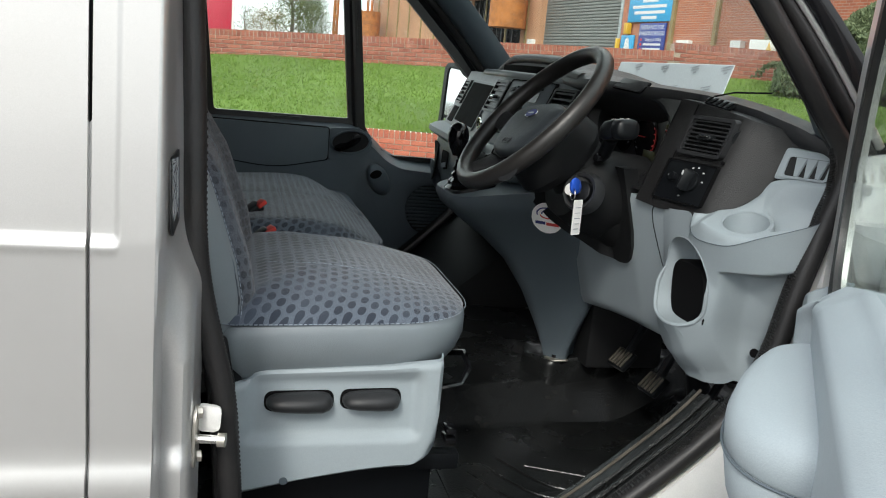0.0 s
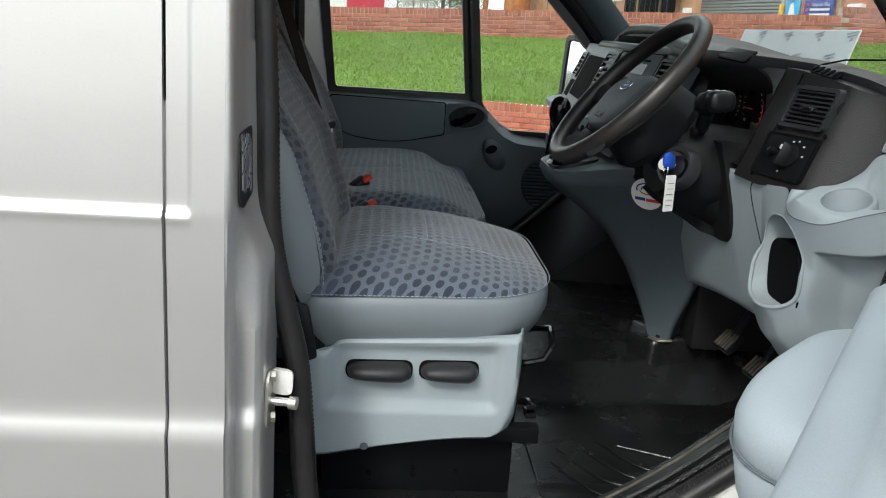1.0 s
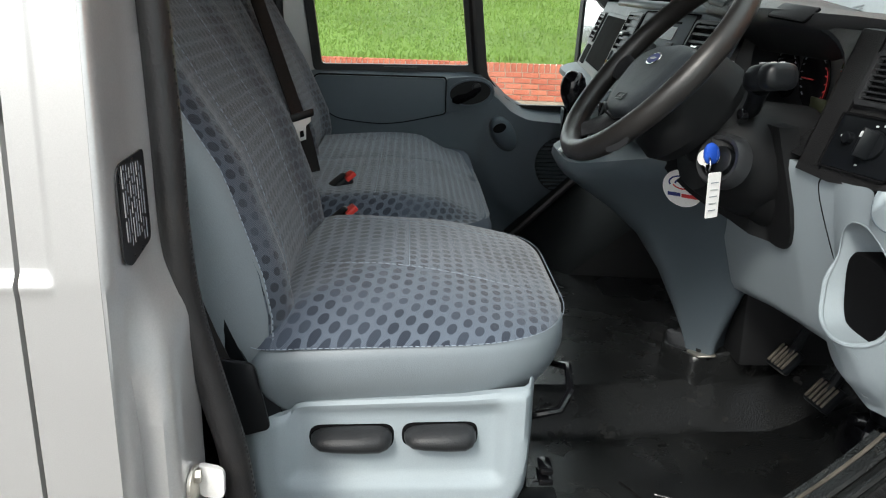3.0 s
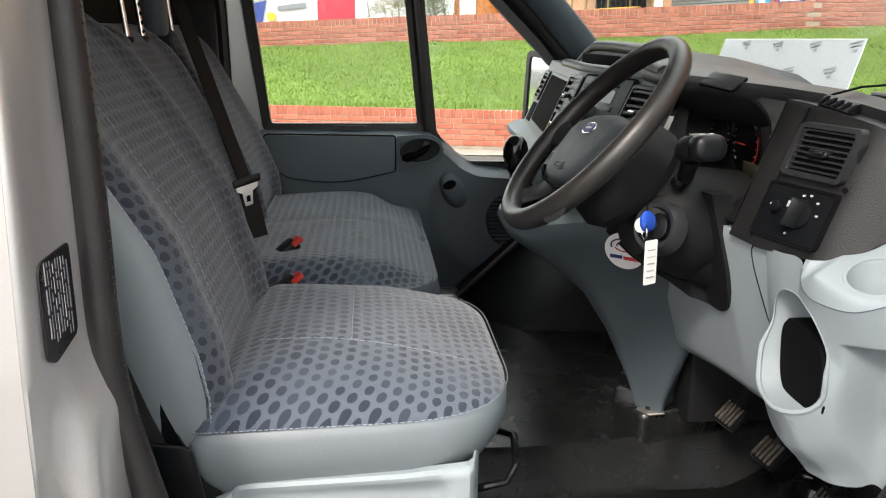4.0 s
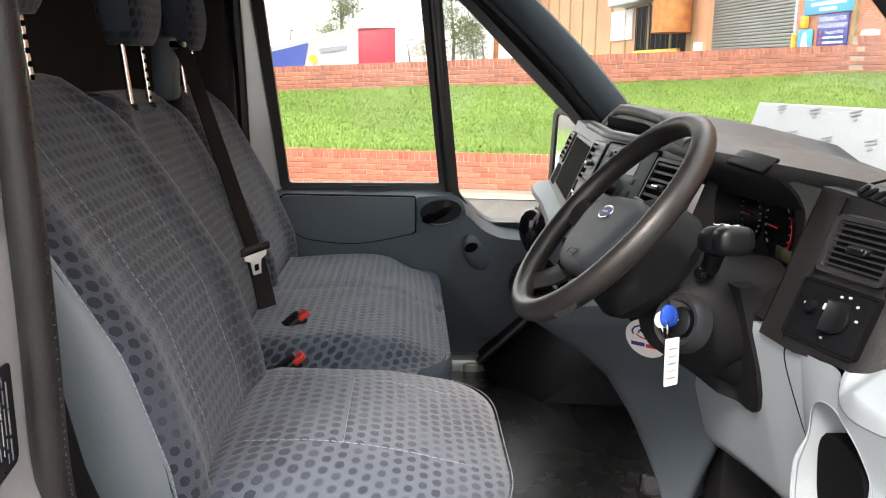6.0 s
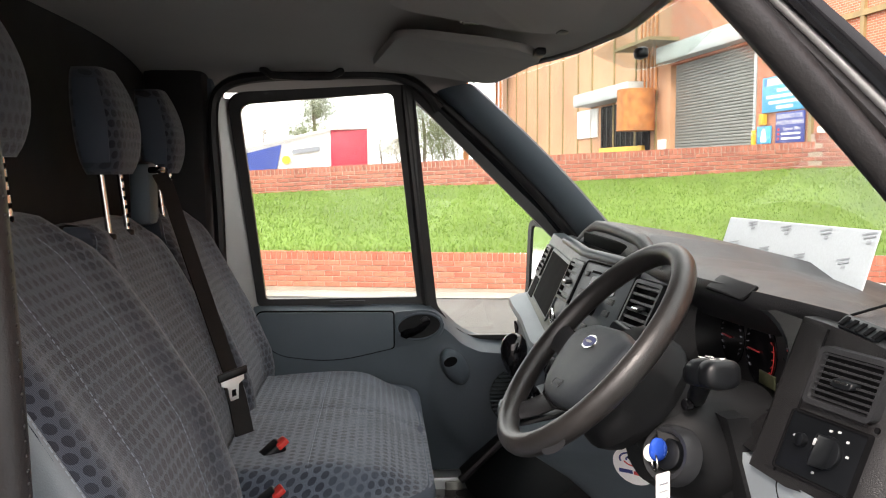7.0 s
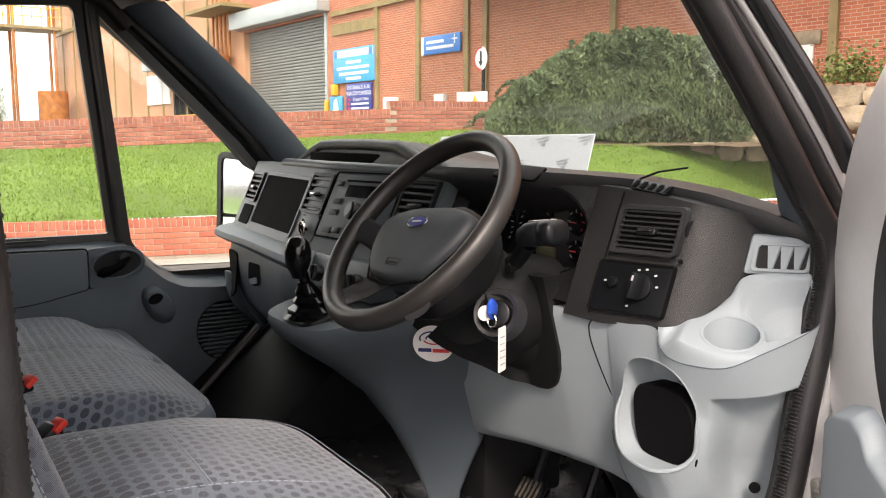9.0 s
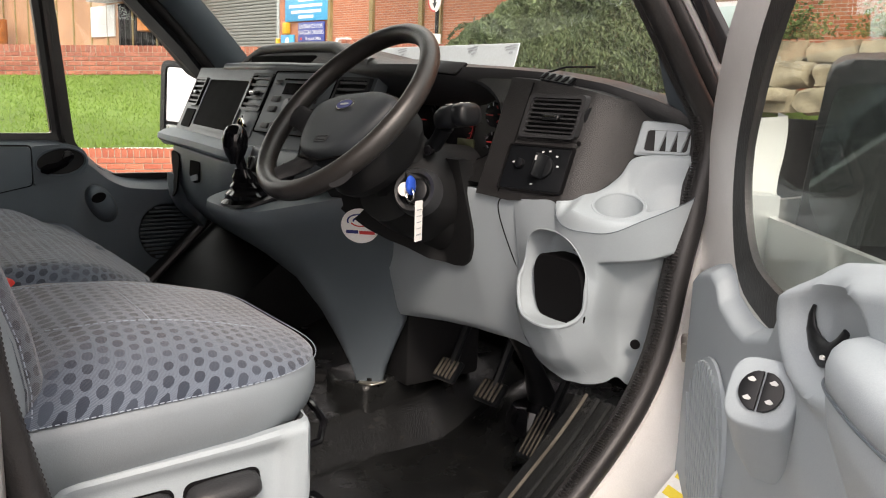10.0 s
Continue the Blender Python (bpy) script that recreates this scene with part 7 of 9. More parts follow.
def shelf_top(u, v):
    """From the dark fascia out to the rounded edge, with the cup hole and the side tray sunk in."""
    b, f = along(SHELF_B, u), along(SHELF_F, u)
    p = b.lerp(f, 1 - (1 - v) ** 1.25)
    edge = max(0.0, min(1.0, (v - 0.89) / 0.11))
    level = lerp(lerp(b.z, f.z, v), deck(p.x, p.y), sm(0.02, 0.20, u))
    flat = lerp(b.z, level, sm(0.0, 0.17 + 0.5 * sm(0.55, 0.85, u), v))
    z = lerp(flat, f.z, 1 - math.sqrt(max(0.0, 1 - edge * edge)))
    r = math.hypot(p.x - CUP.x, (p.y - CUP.y))
    tray = sm(0.56, 0.64, u) * sm(0.97, 0.94, u) * sm(0.12, 0.18, v) * sm(0.70, 0.62, v) * sm(0.041, 0.050, r)
    z -= 0.034 * tray
    return (p.x, p.y, z)


bm = bmn()
grid = [[bm.verts.new(shelf_top(i / 170, j / 76)) for j in range(77)] for i in range(171)]
for i in range(170):
    for j in range(76):
        q = (grid[i][j], grid[i + 1][j], grid[i + 1][j + 1], grid[i][j + 1])
        if min(math.hypot(k.co.x - CUP.x, k.co.y - CUP.y) for k in q) > 0.0345:
            bm.faces.new(q)
shelf = part("door_side_shelf", bm, PLASTIC_LIGHT, dash, "pale blue-grey corner shelf with a cup hole", sharp=50)
cup_ring = lambda r, dz, flat: [(CUP.x + r * math.cos(t), CUP.y + r * math.sin(t), lerp(deck(CUP.x + r * math.cos(t), CUP.y + r * math.sin(t)), deck(CUP.x, CUP.y), flat) + dz) for t in [2 * math.pi * i / 56 for i in range(56)]]
part("cup_well", loft([cup_ring(*k) for k in ((0.0405, -0.0016, 0), (0.0395, 0.0008, 0), (0.0380, 0.0008, 0), (0.0364, -0.0012, 0), (0.0356, -0.005, 0), (0.0335, -0.046, 0.8), (0.031, -0.050, 1), (0.004, -0.050, 1))], cap=False), PLASTIC_LIGHT, shelf, "round cup well", sharp=60)
part("shelf_seam", tube([along(SHELF_F, u) + Vector((-0.0002, -0.0002, -0.0006)) for u in np.linspace(0.0, 1.0, 40)], 0.0007, 6), PLASTIC_MID, shelf)
cvx = lambda y, z: 0.799 + 0.857 * (0.206 - y) + 0.25 * (z - 1.374)
tower = part("corner_vent_block", prism(rounded(on(cvx, [(0.207, 1.371), (0.124, 1.371), (0.126, 1.420), (0.205, 1.424)]), 0.006, 3), (0.08, 0.06, 0), 0.004), PLASTIC_LIGHT, dash, "pale corner vent housing", sharp=30)
# shade in the vent mouth is a flat black panel behind the fins
part("corner_vent", face_box(cvx, 0.146, 0.196, 1.379, 1.411, 0.0012, 0.003, 0, 0.007), MATT_BLACK, tower, "flat black panel for the shaded vent mouth")
part("vent_rim", face_frame(cvx, 0.143, 0.199, 1.376, 1.414, 0.0035, 0.0035, 0.006, 0.008), PLASTIC_LIGHT, tower)
for k in range(3):
    y = lerp(0.182, 0.157, k / 2)
    part("vent_fin", prism(on(cvx, [(y, 1.380), (y - 0.004, 1.380), (y - 0.008, 1.410), (y + 0.004, 1.410)], 0.0045), (0.004, 0, 0), 0), PLASTIC_LIGHT, tower)

TRIM = [[(0.689, 0.352, 1.291), (0.699, 0.350, 1.22), (0.718, 0.348, 1.12), (0.738, 0.347, 1.040)],
        [(0.690, 0.309, 1.295), (0.692, 0.309, 1.22), (0.700, 0.309, 1.12), (0.728, 0.310, 1.025)],
        [(0.691, 0.258, 1.297), (0.689, 0.256, 1.22), (0.686, 0.256, 1.12), (0.730, 0.256, 1.010)],
        [(0.685, 0.243, 1.273), (0.687, 0.240, 1.22), (0.685, 0.240, 1.12), (0.735, 0.240, 1.010)],
        [(0.681, 0.222, 1.265), (0.688, 0.222, 1.22), (0.690, 0.220, 1.12), (0.745, 0.220, 1.010)],
        [(0.684, 0.188, 1.263), (0.696, 0.193, 1.217), (0.718, 0.197, 1.12), (0.768, 0.203, 1.014)],
        [(0.700, 0.148, 1.267), (0.714, 0.162, 1.220), (0.755, 0.182, 1.12), (0.783, 0.192, 1.024)],
        [(0.735, 0.122, 1.286), (0.752, 0.132, 1.224), (0.790, 0.165, 1.12), (0.800, 0.188, 1.012)],
        [(0.775, 0.108, 1.301), (0.786, 0.116, 1.232), (0.815, 0.150, 1.14), (0.812, 0.184, 1.004)],
        [(0.81, 0.103, 1.313), (0.815, 0.111, 1.238), (0.832, 0.142, 1.155), (0.822, 0.180, 1.002)],
        [(0.832, 0.106, 1.321), (0.836, 0.112, 1.245), (0.848, 0.148, 1.17), (0.834, 0.176, 1.002)]]
TU = [0.0, 0.13, 0.27, 0.31, 0.37, 0.48, 0.60, 0.71, 0.82, 0.92, 1.0]
TV = [0.0, 0.28, 0.64, 1.0]
PKC, PKR = (0.256, 1.182), (0.064, 0.071)
oval_d = lambda y, z: (abs((y - PKC[0] - 0.06 * (z - PKC[1])) / (PKR[0] - 0.10 * max(0.0, z - 1.20))) ** 3.4 + abs((z - PKC[1]) / PKR[1]) ** 3.4) ** (1 / 3.4)


def trim_p(u, v):
    """The panel under the shelf: an overhang at the door end and a bulging map pocket."""
    col = [along([t[j] for t in TRIM], u, TU) for j in range(4)]
    p = Vector([interp(v, TV, [c[k] for c in col]) for k in range(3)])
    step = sm(0.54, 0.62, u) * sm(0.275, 0.30, v) * sm(1.0, 0.70, v)
    p += Vector((0.036, 0.012, 0)) * step
    p.x -= 0.020 * sm(1.5, 0.9, math.hypot((p.y - 0.262) / 0.075, (p.z - 1.118) / 0.07))
    p.x -= 0.005 * math.exp(-((p.z - 1.118) / 0.022) ** 2) * sm(0.20, 0.24, p.y) * sm(0.335, 0.30, p.y)
    return p


bm = bmn()
NU, NV = 130, 84
grid = [[bm.verts.new(trim_p(i / NU, j / NV)) for j in range(NV + 1)] for i in range(NU + 1)]
for i in range(NU):
    for j in range(NV):
        c = (grid[i][j].co + grid[i + 1][j + 1].co) / 2
        if oval_d(c.y, c.z) > 1.0 or i / NU > 0.56:
            bm.faces.new((grid[i][j], grid[i + 1][j], grid[i + 1][j + 1], grid[i][j + 1]))
lt = part("lower_side_trim", bm, PLASTIC_LIGHT, dash, "pale blue-grey lower trim with a map pocket", sharp=60)
rim_pts = [trim_p(i / 100, j / 80) for i in range(0, 54) for j in range(8, 70)]
lip = []
for k in range(48):
    t = 2 * math.pi * k / 48
    c, d = math.cos(t), math.sin(t)
    g = 1.0 / max(1e-6, oval_d(PKC[0] + 0.05 * c, PKC[1] + 0.05 * d)) * 1.01
    y, z = PKC[0] + 0.05 * c * g, PKC[1] + 0.05 * d * g
    best = min(rim_pts, key=lambda p: (p.y - y) ** 2 + (p.z - z) ** 2)
    lip.append(Vector((best.x, y, z)))
lip = [(lip[k] + lip[(k + 1) % 48] + lip[k - 1]) / 3 for k in range(48)]
part("pocket_lip", tube(lip + lip[:1], [lerp(0.0036, 0.0012, sm(1.165, 1.205, p.z)) for p in lip + lip[:1]], 8, cap=False), PLASTIC_LIGHT, lt)
part("pocket_liner", loft([[Vector((p.x + dx, lerp(p.y, PKC[0], e), lerp(p.z, PKC[1], e))) for p in lip] for dx, e in ((0.002, 0.0), (0.012, 0.02), (0.045, 0.06), (0.050, 0.12), (0.050, 0.999))], cap=False), PLASTIC_LIGHT, lt, "pale recess of the map pocket", sharp=50)
# closed black block puts the pocket's inner shade into the pale recess
part("pocket_shade", loft([[(0.704 + dx, PKC[0] - 0.006 + (a + 0.16 * b) * e, 1.160 + b * e) for a, b in [(0.056 * sqz(math.cos(t), 0.5), 0.054 * sqz(math.sin(t), 0.62)) for t in [2 * math.pi * i / 32 for i in range(32)]]] for dx, e in ((0.04, 1.0), (0.0, 1.0), (-0.004, 0.95), (-0.004, 0.3))]), VOID, lt, "black block standing for the shaded hollow of the pocket")
part("pocket_tab", boxed((0.7235, 0.232, 1.222), (0.006, 0.024, 0.004), 0.0015, pose(0, 0, 0, 20, 0, 0)), CHROME, lt, "small bright clip")
part("pocket_label", prism([trim_p(a, b) + Vector((-0.0016, -0.0006, 0)) for a, b in ((0.27, 0.70), (0.38, 0.70), (0.40, 0.93), (0.30, 0.93))], (0.001, 0.0004, 0), 0), PLASTIC_LIGHT, lt)
seam = []
for y, z in ((0.372, 1.293), (0.381, 1.287), (0.387, 1.276), (0.387, 1.254), (0.379, 1.22), (0.367, 1.185), (0.355, 1.155), (0.344, 1.125), (0.332, 1.095), (0.318, 1.066), (0.305, 1.045)):
    near = min((trim_p(i / 60, j / 40) for i in range(0, 24) for j in range(0, 40)), key=lambda p: (p.y - y) ** 2 + (p.z - z) ** 2)
    seam.append(Vector((knee_x(y, z) + 0.004 * sm(1.286, 1.296, z) if y > 0.352 else near.x, y, z)))
part("panel_seam", tube([Vector(p) for p in dense(seam, 3)], 0.0011, 6), VOID, lt, "dark joint between the panels")
part("trim_screw", disc((0.793, 0.168, 1.083), (-0.6, -0.8, 0), 0.0075, 0.004, 16), VOID, lt)

# protective sheet lying against the screen
film = thing("protective_sheet", (1.0, 1.03, 1.48), "pale printed protective sheet standing on the dashboard", "plastic sheet")


def film_p(u, v, off=0.0):
    y = lerp(1.300, 0.770, u) + 0.012 * (v - 0.5) * (u - 0.5)
    return Vector((lerp(lerp(0.972, 1.006, u), lerp(1.004, 1.043, u), v) + 0.012 * math.sin(math.pi * u) * (1 - v) - off, y, lerp(1.445, lerp(1.556, 1.562, u), v)))


part("sheet", sheet(lambda u, v: film_p(u, v), 16, 4, None, (0.003, 0, 0.001)), SHEET_CARD, film)
for u0, v0 in ((0.06, 0.50), (0.30, 0.48), (0.55, 0.46), (0.82, 0.50), (0.17, 0.92), (0.42, 0.90), (0.68, 0.91), (0.92, 0.92), (0.20, 0.12), (0.46, 0.10), (0.74, 0.12)):
    for du, dv, w, h in ((0.0, 0.0, 0.070, 0.022), (0.010, -0.05, 0.060, 0.022), (0.034, -0.11, 0.022, 0.040)):
        q = [film_p(u0 + du, v0 + dv, 0.0012), film_p(u0 + du + w, v0 + dv + 0.055 * w / 0.07, 0.0012), film_p(u0 + du + w, v0 + dv + 0.055 * w / 0.07 + h, 0.0012), film_p(u0 + du, v0 + dv + h, 0.0012)]
        part("print_bar", prism(q, (-0.0005, 0, 0), 0), PRINT_FAINT, film)

# wipers
w = thing("wiper", (1.14, 0.90, 1.45), "black windscreen wiper arm and blade", "wiper")
WIPE = [Vector(p) for p in ((1.175, 0.945, 1.453), (1.150, 0.770, 1.458), (1.105, 0.605, 1.446), (1.03, 0.338, 1.439))]
part("blade", tube(WIPE, 0.0055, 8), PLASTIC_BLACK, w)
part("arm", tube([p + Vector((0.022, 0.012, -0.004)) for p in WIPE], 0.0075, 8), PLASTIC_DARK, w)
for f in (0.3, 0.7):
    q = WIPE[0].lerp(WIPE[3], f)
    part("bracket", tube([q + Vector((0.012, 0, 0.012)), q + Vector((0.03, 0.01, 0.008))], 0.004, 6), PLASTIC_BLACK, w)

# pedals
for px, py, pz, w, rot, nm, grp in ((0.830, 0.698, 0.874, 0.062, 10, "clutch_pedal", ""), (0.850, 0.578, 0.860, 0.066, 8, "brake_pedal", "")):
    pd = thing(nm, (px, py, pz - 0.04), "worn rubber faced foot pedal on a steel arm", "pedal", "pedals")
    mm = pose(0, 0, 0, 0, 44, rot)
    part("pad", boxed((px, py, pz), (0.014, w, 0.052), 0.006, mm, 2), PLASTIC_BLACK, pd)
    for k in range(5):
        part("tread", boxed(Vector((px, py, pz)) + mm.to_3x3() @ Vector((-0.009, (k - 2) * w * 0.17, 0)), (0.006, 0.0035, 0.042), 0.001, mm, 1), DUSTY, pd)
    part("arm", tube([(px + 0.01, py, pz + 0.01), (px + 0.06, py + 0.01, pz + 0.10), (px + 0.10, py + 0.02, pz + 0.22)], 0.010, 8), PLASTIC_BLACK, pd)
ap = thing("accelerator_pedal", (0.86, 0.43, 0.78), "black ribbed accelerator pedal", "pedal", "pedals")
part("pad", boxed((0.850, 0.430, 0.825), (0.012, 0.046, 0.11), 0.005, pose(0, 0, 0, 0, 40, 6)), PLASTIC_BLACK, ap)
for k in range(4):
    part("tread", boxed(Vector((0.8440, 0.430 + (k - 1.5) * 0.010, 0.8300)), (0.004, 0.003, 0.095), 0.001, pose(0, 0, 0, 0, 40, 6), 1), DUSTY, ap)
part("arm", tube([(0.88, 0.43, 0.86), (0.93, 0.43, 0.95), (0.95, 0.43, 1.08)], 0.009, 8), PLASTIC_BLACK, ap)
part("column_joint", tube([(0.80, 0.53, 1.10), (0.90, 0.515, 0.93), (0.93, 0.51, 0.85)], [0.016, 0.018, 0.03], 12), PLASTIC_BLACK, column)
part("joint_boot", disc((0.905, 0.51, 0.79), (0.1, 0, 1), 0.055, 0.06, 24, None, 0.03), BLACK_GLOSS, column)

# ---- overhead ----
visor = thing("sun_visor", (0.36, 1.45, 1.93), "grey felt sun visor folded up against the headlining", "sun visor")
part("blade", prism(rounded([(0.18, 1.66, 1.955), (0.49, 1.62, 1.905), (0.545, 1.17, 1.915), (0.46, 1.09, 1.925), (0.24, 1.16, 1.960)], [0.04, 0.05, 0.05, 0.03, 0.05], 5), (0.002, 0, -0.018), 0.007, seg=3), HEADLINER, visor)
part("clip", boxed((0.525, 1.13, 1.905), (0.022, 0.05, 0.016), 0.005), PLASTIC_BLACK, visor)
part("pivot", tube([(0.505, 1.60, 1.915), (0.505, 1.70, 1.915)], 0.007, 8), PLASTIC_BLACK, visor)
dome = thing("roof_lamp", (0.39, 1.0, 1.95), "small white cab roof lamp, unlit", "roof lamp")
part("body", boxed((0.385, 1.02, 1.960), (0.055, 0.11, 0.020), 0.006), WHITE_PAINT, dome)
part("lens", boxed((0.375, 1.02, 1.949), (0.030, 0.06, 0.006), 0.002), CHROME, dome)
rear = thing("mirror_mount", (0.70, 0.80, 1.88), "grey bracket and pad at the top of the windscreen", "mirror mount")
part("shade_band", prism(rounded([(0.655, 1.22, 1.915), (0.72, 1.12, 1.865), (0.735, 0.90, 1.860), (0.72, 0.70, 1.885), (0.66, 0.68, 1.925)], [0.02, 0.05, 0.05, 0.05, 0.02], 5), (0.004, 0, 0.003), 0), GLASS, rear, "translucent grey shade", shadow=False)
part("boss", boxed((0.697, 1.005, 1.888), (0.024, 0.034, 0.022), 0.008), PLASTIC_BLACK, rear)
grab = thing("grab_handle", (0.0, 1.76, 1.93), "moulded grab handle in the headlining over the passenger door", "grab handle")
part("bar", tube([(-0.115, 1.765, 1.945), (-0.09, 1.745, 1.925), (0.0, 1.740, 1.920), (0.07, 1.745, 1.922), (0.10, 1.765, 1.94)], 0.011, 8), PLASTIC_DARK, grab)
con2 = thing("roof_console", (0.45, 0.6, 1.93), "grey felt driver sun visor against the headlining", "sun visor")
part("blade", prism(rounded([(0.22, 0.86, 1.958), (0.47, 0.88, 1.920), (0.53, 0.76, 1.905), (0.47, 0.34, 1.900), (0.20, 0.32, 1.950)], [0.04, 0.03, 0.03, 0.05, 0.05], 5), (0.002, 0, -0.018), 0.007, seg=3), HEADLINER, con2)
part("clip", boxed((0.505, 0.80, 1.900), (0.022, 0.05, 0.016), 0.005), PLASTIC_BLACK, con2)

# ---- driver door, standing open ----
HX, HY, TH = 0.900, 0.030, radians(55)
DD, DN = Vector((-math.cos(TH), -math.sin(TH), 0)), Vector((-math.sin(TH), math.cos(TH), 0))


def dp(a, o, z):
    """A point on the open door: a along from the hinge, o inwards from its skin, z up."""
    return Vector((HX, HY, 0)) + DD * a + DN * o + Vector((0, 0, z))


ddoor = thing("driver_door", tuple(dp(0.5, 0.05, 0.55)), "open driver door with pale blue-grey moulded trim", "van door")
part("outer_skin", sheet(lambda u, v: dp(lerp(-0.02, 1.02, u), 0.0 + 0.010 * math.sin(math.pi * u), lerp(0.50, 1.30, v)), 10, 10, None, DN * 0.012), SILVER, ddoor)
part("front_edge", loft([[dp(-0.012, 0.0, z), dp(-0.012, 0.085, z), dp(0.03, 0.085, z), dp(0.03, 0.0, z)] for z in np.linspace(0.52, 1.33, 8)]), SILVER_INNER, ddoor)


sqr = lambda k, e: math.copysign(abs(k) ** e, k)


def trim_top(a):
    return interp(a, [0.0, 0.02, 0.05, 0.10, 0.125, 0.145, 0.199, 0.236, 0.306, 0.330, 0.371, 0.426, 0.55, 1.05], [1.185, 1.224, 1.244, 1.256, 1.248, 1.224, 1.209, 1.206, 1.226, 1.258, 1.292, 1.314, 1.336, 1.345])


def dtrim(u, v):
    """The panel with its front lobe, the sunk handle bowl and the ridge that runs round it into the armrest."""
    a = lerp(0.004, 1.02, u)
    t = trim_top(a)
    z = lerp(0.62, t, v)
    o = 0.112 - 0.038 * sm(t - 0.028, t, z) - 0.03 * (1 - sm(0.0, 0.03, a)) + 0.012 * sm(0.95, 0.75, z)
    o += 0.014 * sm(0.31, 0.42, a + 0.4 * (z - 1.2)) * sm(1.00, 1.12, z)
    d = math.hypot((a - 0.468) / 0.080, (z - 1.252) / 0.052)
    o -= 0.030 * sm(1.0, 0.62, d)
    o += 0.010 * math.exp(-((d - 1.18) / 0.16) ** 2) * sm(0.54, 0.46, a)
    return dp(a, o, z)


part("trim_panel", sheet(dtrim, 230, 130, None, DN * -0.02), PLASTIC_LIGHT, ddoor, "pale blue-grey moulded trim", sharp=60)
AO = [(0.518, 0.060), (0.518, 0.120), (0.525, 0.146), (0.541, 0.160), (0.565, 0.170), (0.605, 0.179), (0.650, 0.186), (0.700, 0.190), (0.742, 0.188), (0.775, 0.178), (0.797, 0.160), (0.809, 0.135), (0.812, 0.105), (0.812, 0.060)]
AO = [AO[0]] + [(float(p[0]), float(p[1])) for p in dense(AO[1:-1], 3)] + [AO[-1]]
ar_ring = lambda z, inset, lift=0.0: [dp(a + (0.655 - a) * inset * 4.5, o - max(0.0, o - 0.07) * inset * 8.0, z + lift * (a - 0.5)) for a, o in AO]
arm = part("armrest", loft([ar_ring(*k) for k in ((1.105, 0.062), (1.150, 0.030), (1.200, 0.008), (1.2335, 0.001), (1.2360, 0.003), (1.2385, 0.001), (1.252, 0.0), (1.262, 0.003), (1.269, 0.010), (1.2735, 0.022), (1.276, 0.045), (1.277, 0.10))]), PLASTIC_LIGHT, ddoor, "broad flat-topped pale armrest", sharp=60)
part("armrest_seam", tube([dp(a, o + 0.0003, 1.236) for a, o in AO[1:-1]], 0.0012, 6), PLASTIC_MID, arm)
part("armrest_channel", tube([dp(a, 0.098, 1.2772) for a in np.linspace(0.56, 0.78, 12)], 0.0022, 6), PLASTIC_MID, arm)
PN = (DN * 0.50 + DD * 0.62 + Vector((0, 0, 0.55))).normalized()
PR = Vector((0, 0, 1)).cross(PN).normalized()
PT = PN.cross(PR).normalized()
PC = dp(0.402, 0.152, 1.174)
pp = lambda a, b, n=0.0: PC + PR * a + PT * b + PN * n
podr = part("switch_pod", loft([[pp(0.036 * e * sqr(math.cos(t), 0.6), 0.038 * e * sqr(math.sin(t), 0.6), n) + Vector((0, 0, dz)) for t in [2 * math.pi * i / 28 for i in range(28)]] for n, e, dz in ((-0.085, 0.75, -0.045), (-0.05, 0.95, -0.025), (-0.012, 1.0, 0.0), (-0.002, 0.97, 0.0), (0.0, 0.90, 0.0), (0.0, 0.5, 0.0))]), PLASTIC_LIGHT, ddoor, "pale switch pod", sharp=50)
for sx in (-1, 1):
    half = [(0.0012 * sx, -0.021), (0.0012 * sx, 0.021)] + [(sx * 0.022 * math.cos(t), 0.022 * math.sin(t)) for t in [radians(70 - 14 * i) for i in range(11)]]
    b = part("window_switch", prism([pp(x, y, 0.0005) for x, y in half], PN * 0.005, 0.0012), PLASTIC_BLACK, podr, "black window switch")
    for yy in (-0.010, 0.010):
        part("switch_arrow", prism([pp(sx * 0.011 - 0.0045, yy, 0.0058), pp(sx * 0.011 - 0.002, yy - 0.0022, 0.0058), pp(sx * 0.011 + 0.0026, yy - 0.0022, 0.0058), pp(sx * 0.011 + 0.0045, yy, 0.0058), pp(sx * 0.011, yy + 0.0032, 0.0058)], PN * 0.0004, 0), PRINT_PALE, b)
sg = part("speaker_grille", prism([dp(0.150 + 0.074 * math.cos(t), 0.1125, 1.01 + 0.118 * math.sin(t)) for t in [2 * math.pi * i / 36 for i in range(36)]], DN * 0.006, 0.002), PLASTIC_LIGHT, ddoor)
for k in range(15):
    w = -0.066 + 0.0094 * k
    h = 0.110 * math.sqrt(max(0.0, 1 - (w / 0.072) ** 2))
    part("grille_slat", prism([dp(0.150 + w + 0.010, 0.119, 1.01 - h), dp(0.1545 + w + 0.010, 0.119, 1.01 - h), dp(0.1545 + w - 0.010, 0.119, 1.01 + h), dp(0.150 + w - 0.010, 0.119, 1.01 + h)], DN * 0.003, 0), PLASTIC_LIGHT, sg)
LV = [(0.408, 1.268, 0.003), (0.404, 1.258, 0.005), (0.407, 1.244, 0.0085), (0.419, 1.232, 0.012), (0.437, 1.227, 0.0140), (0.455, 1.231, 0.0125), (0.468, 1.245, 0.009), (0.475, 1.259, 0.005)]
part("door_handle", tube([dp(a, 0.112, z) for a, z, r_ in LV], [r_ for a, z, r_ in LV], 12, flat=(DN, 0.5)), PLASTIC_BLACK, ddoor, "black hooked release handle")
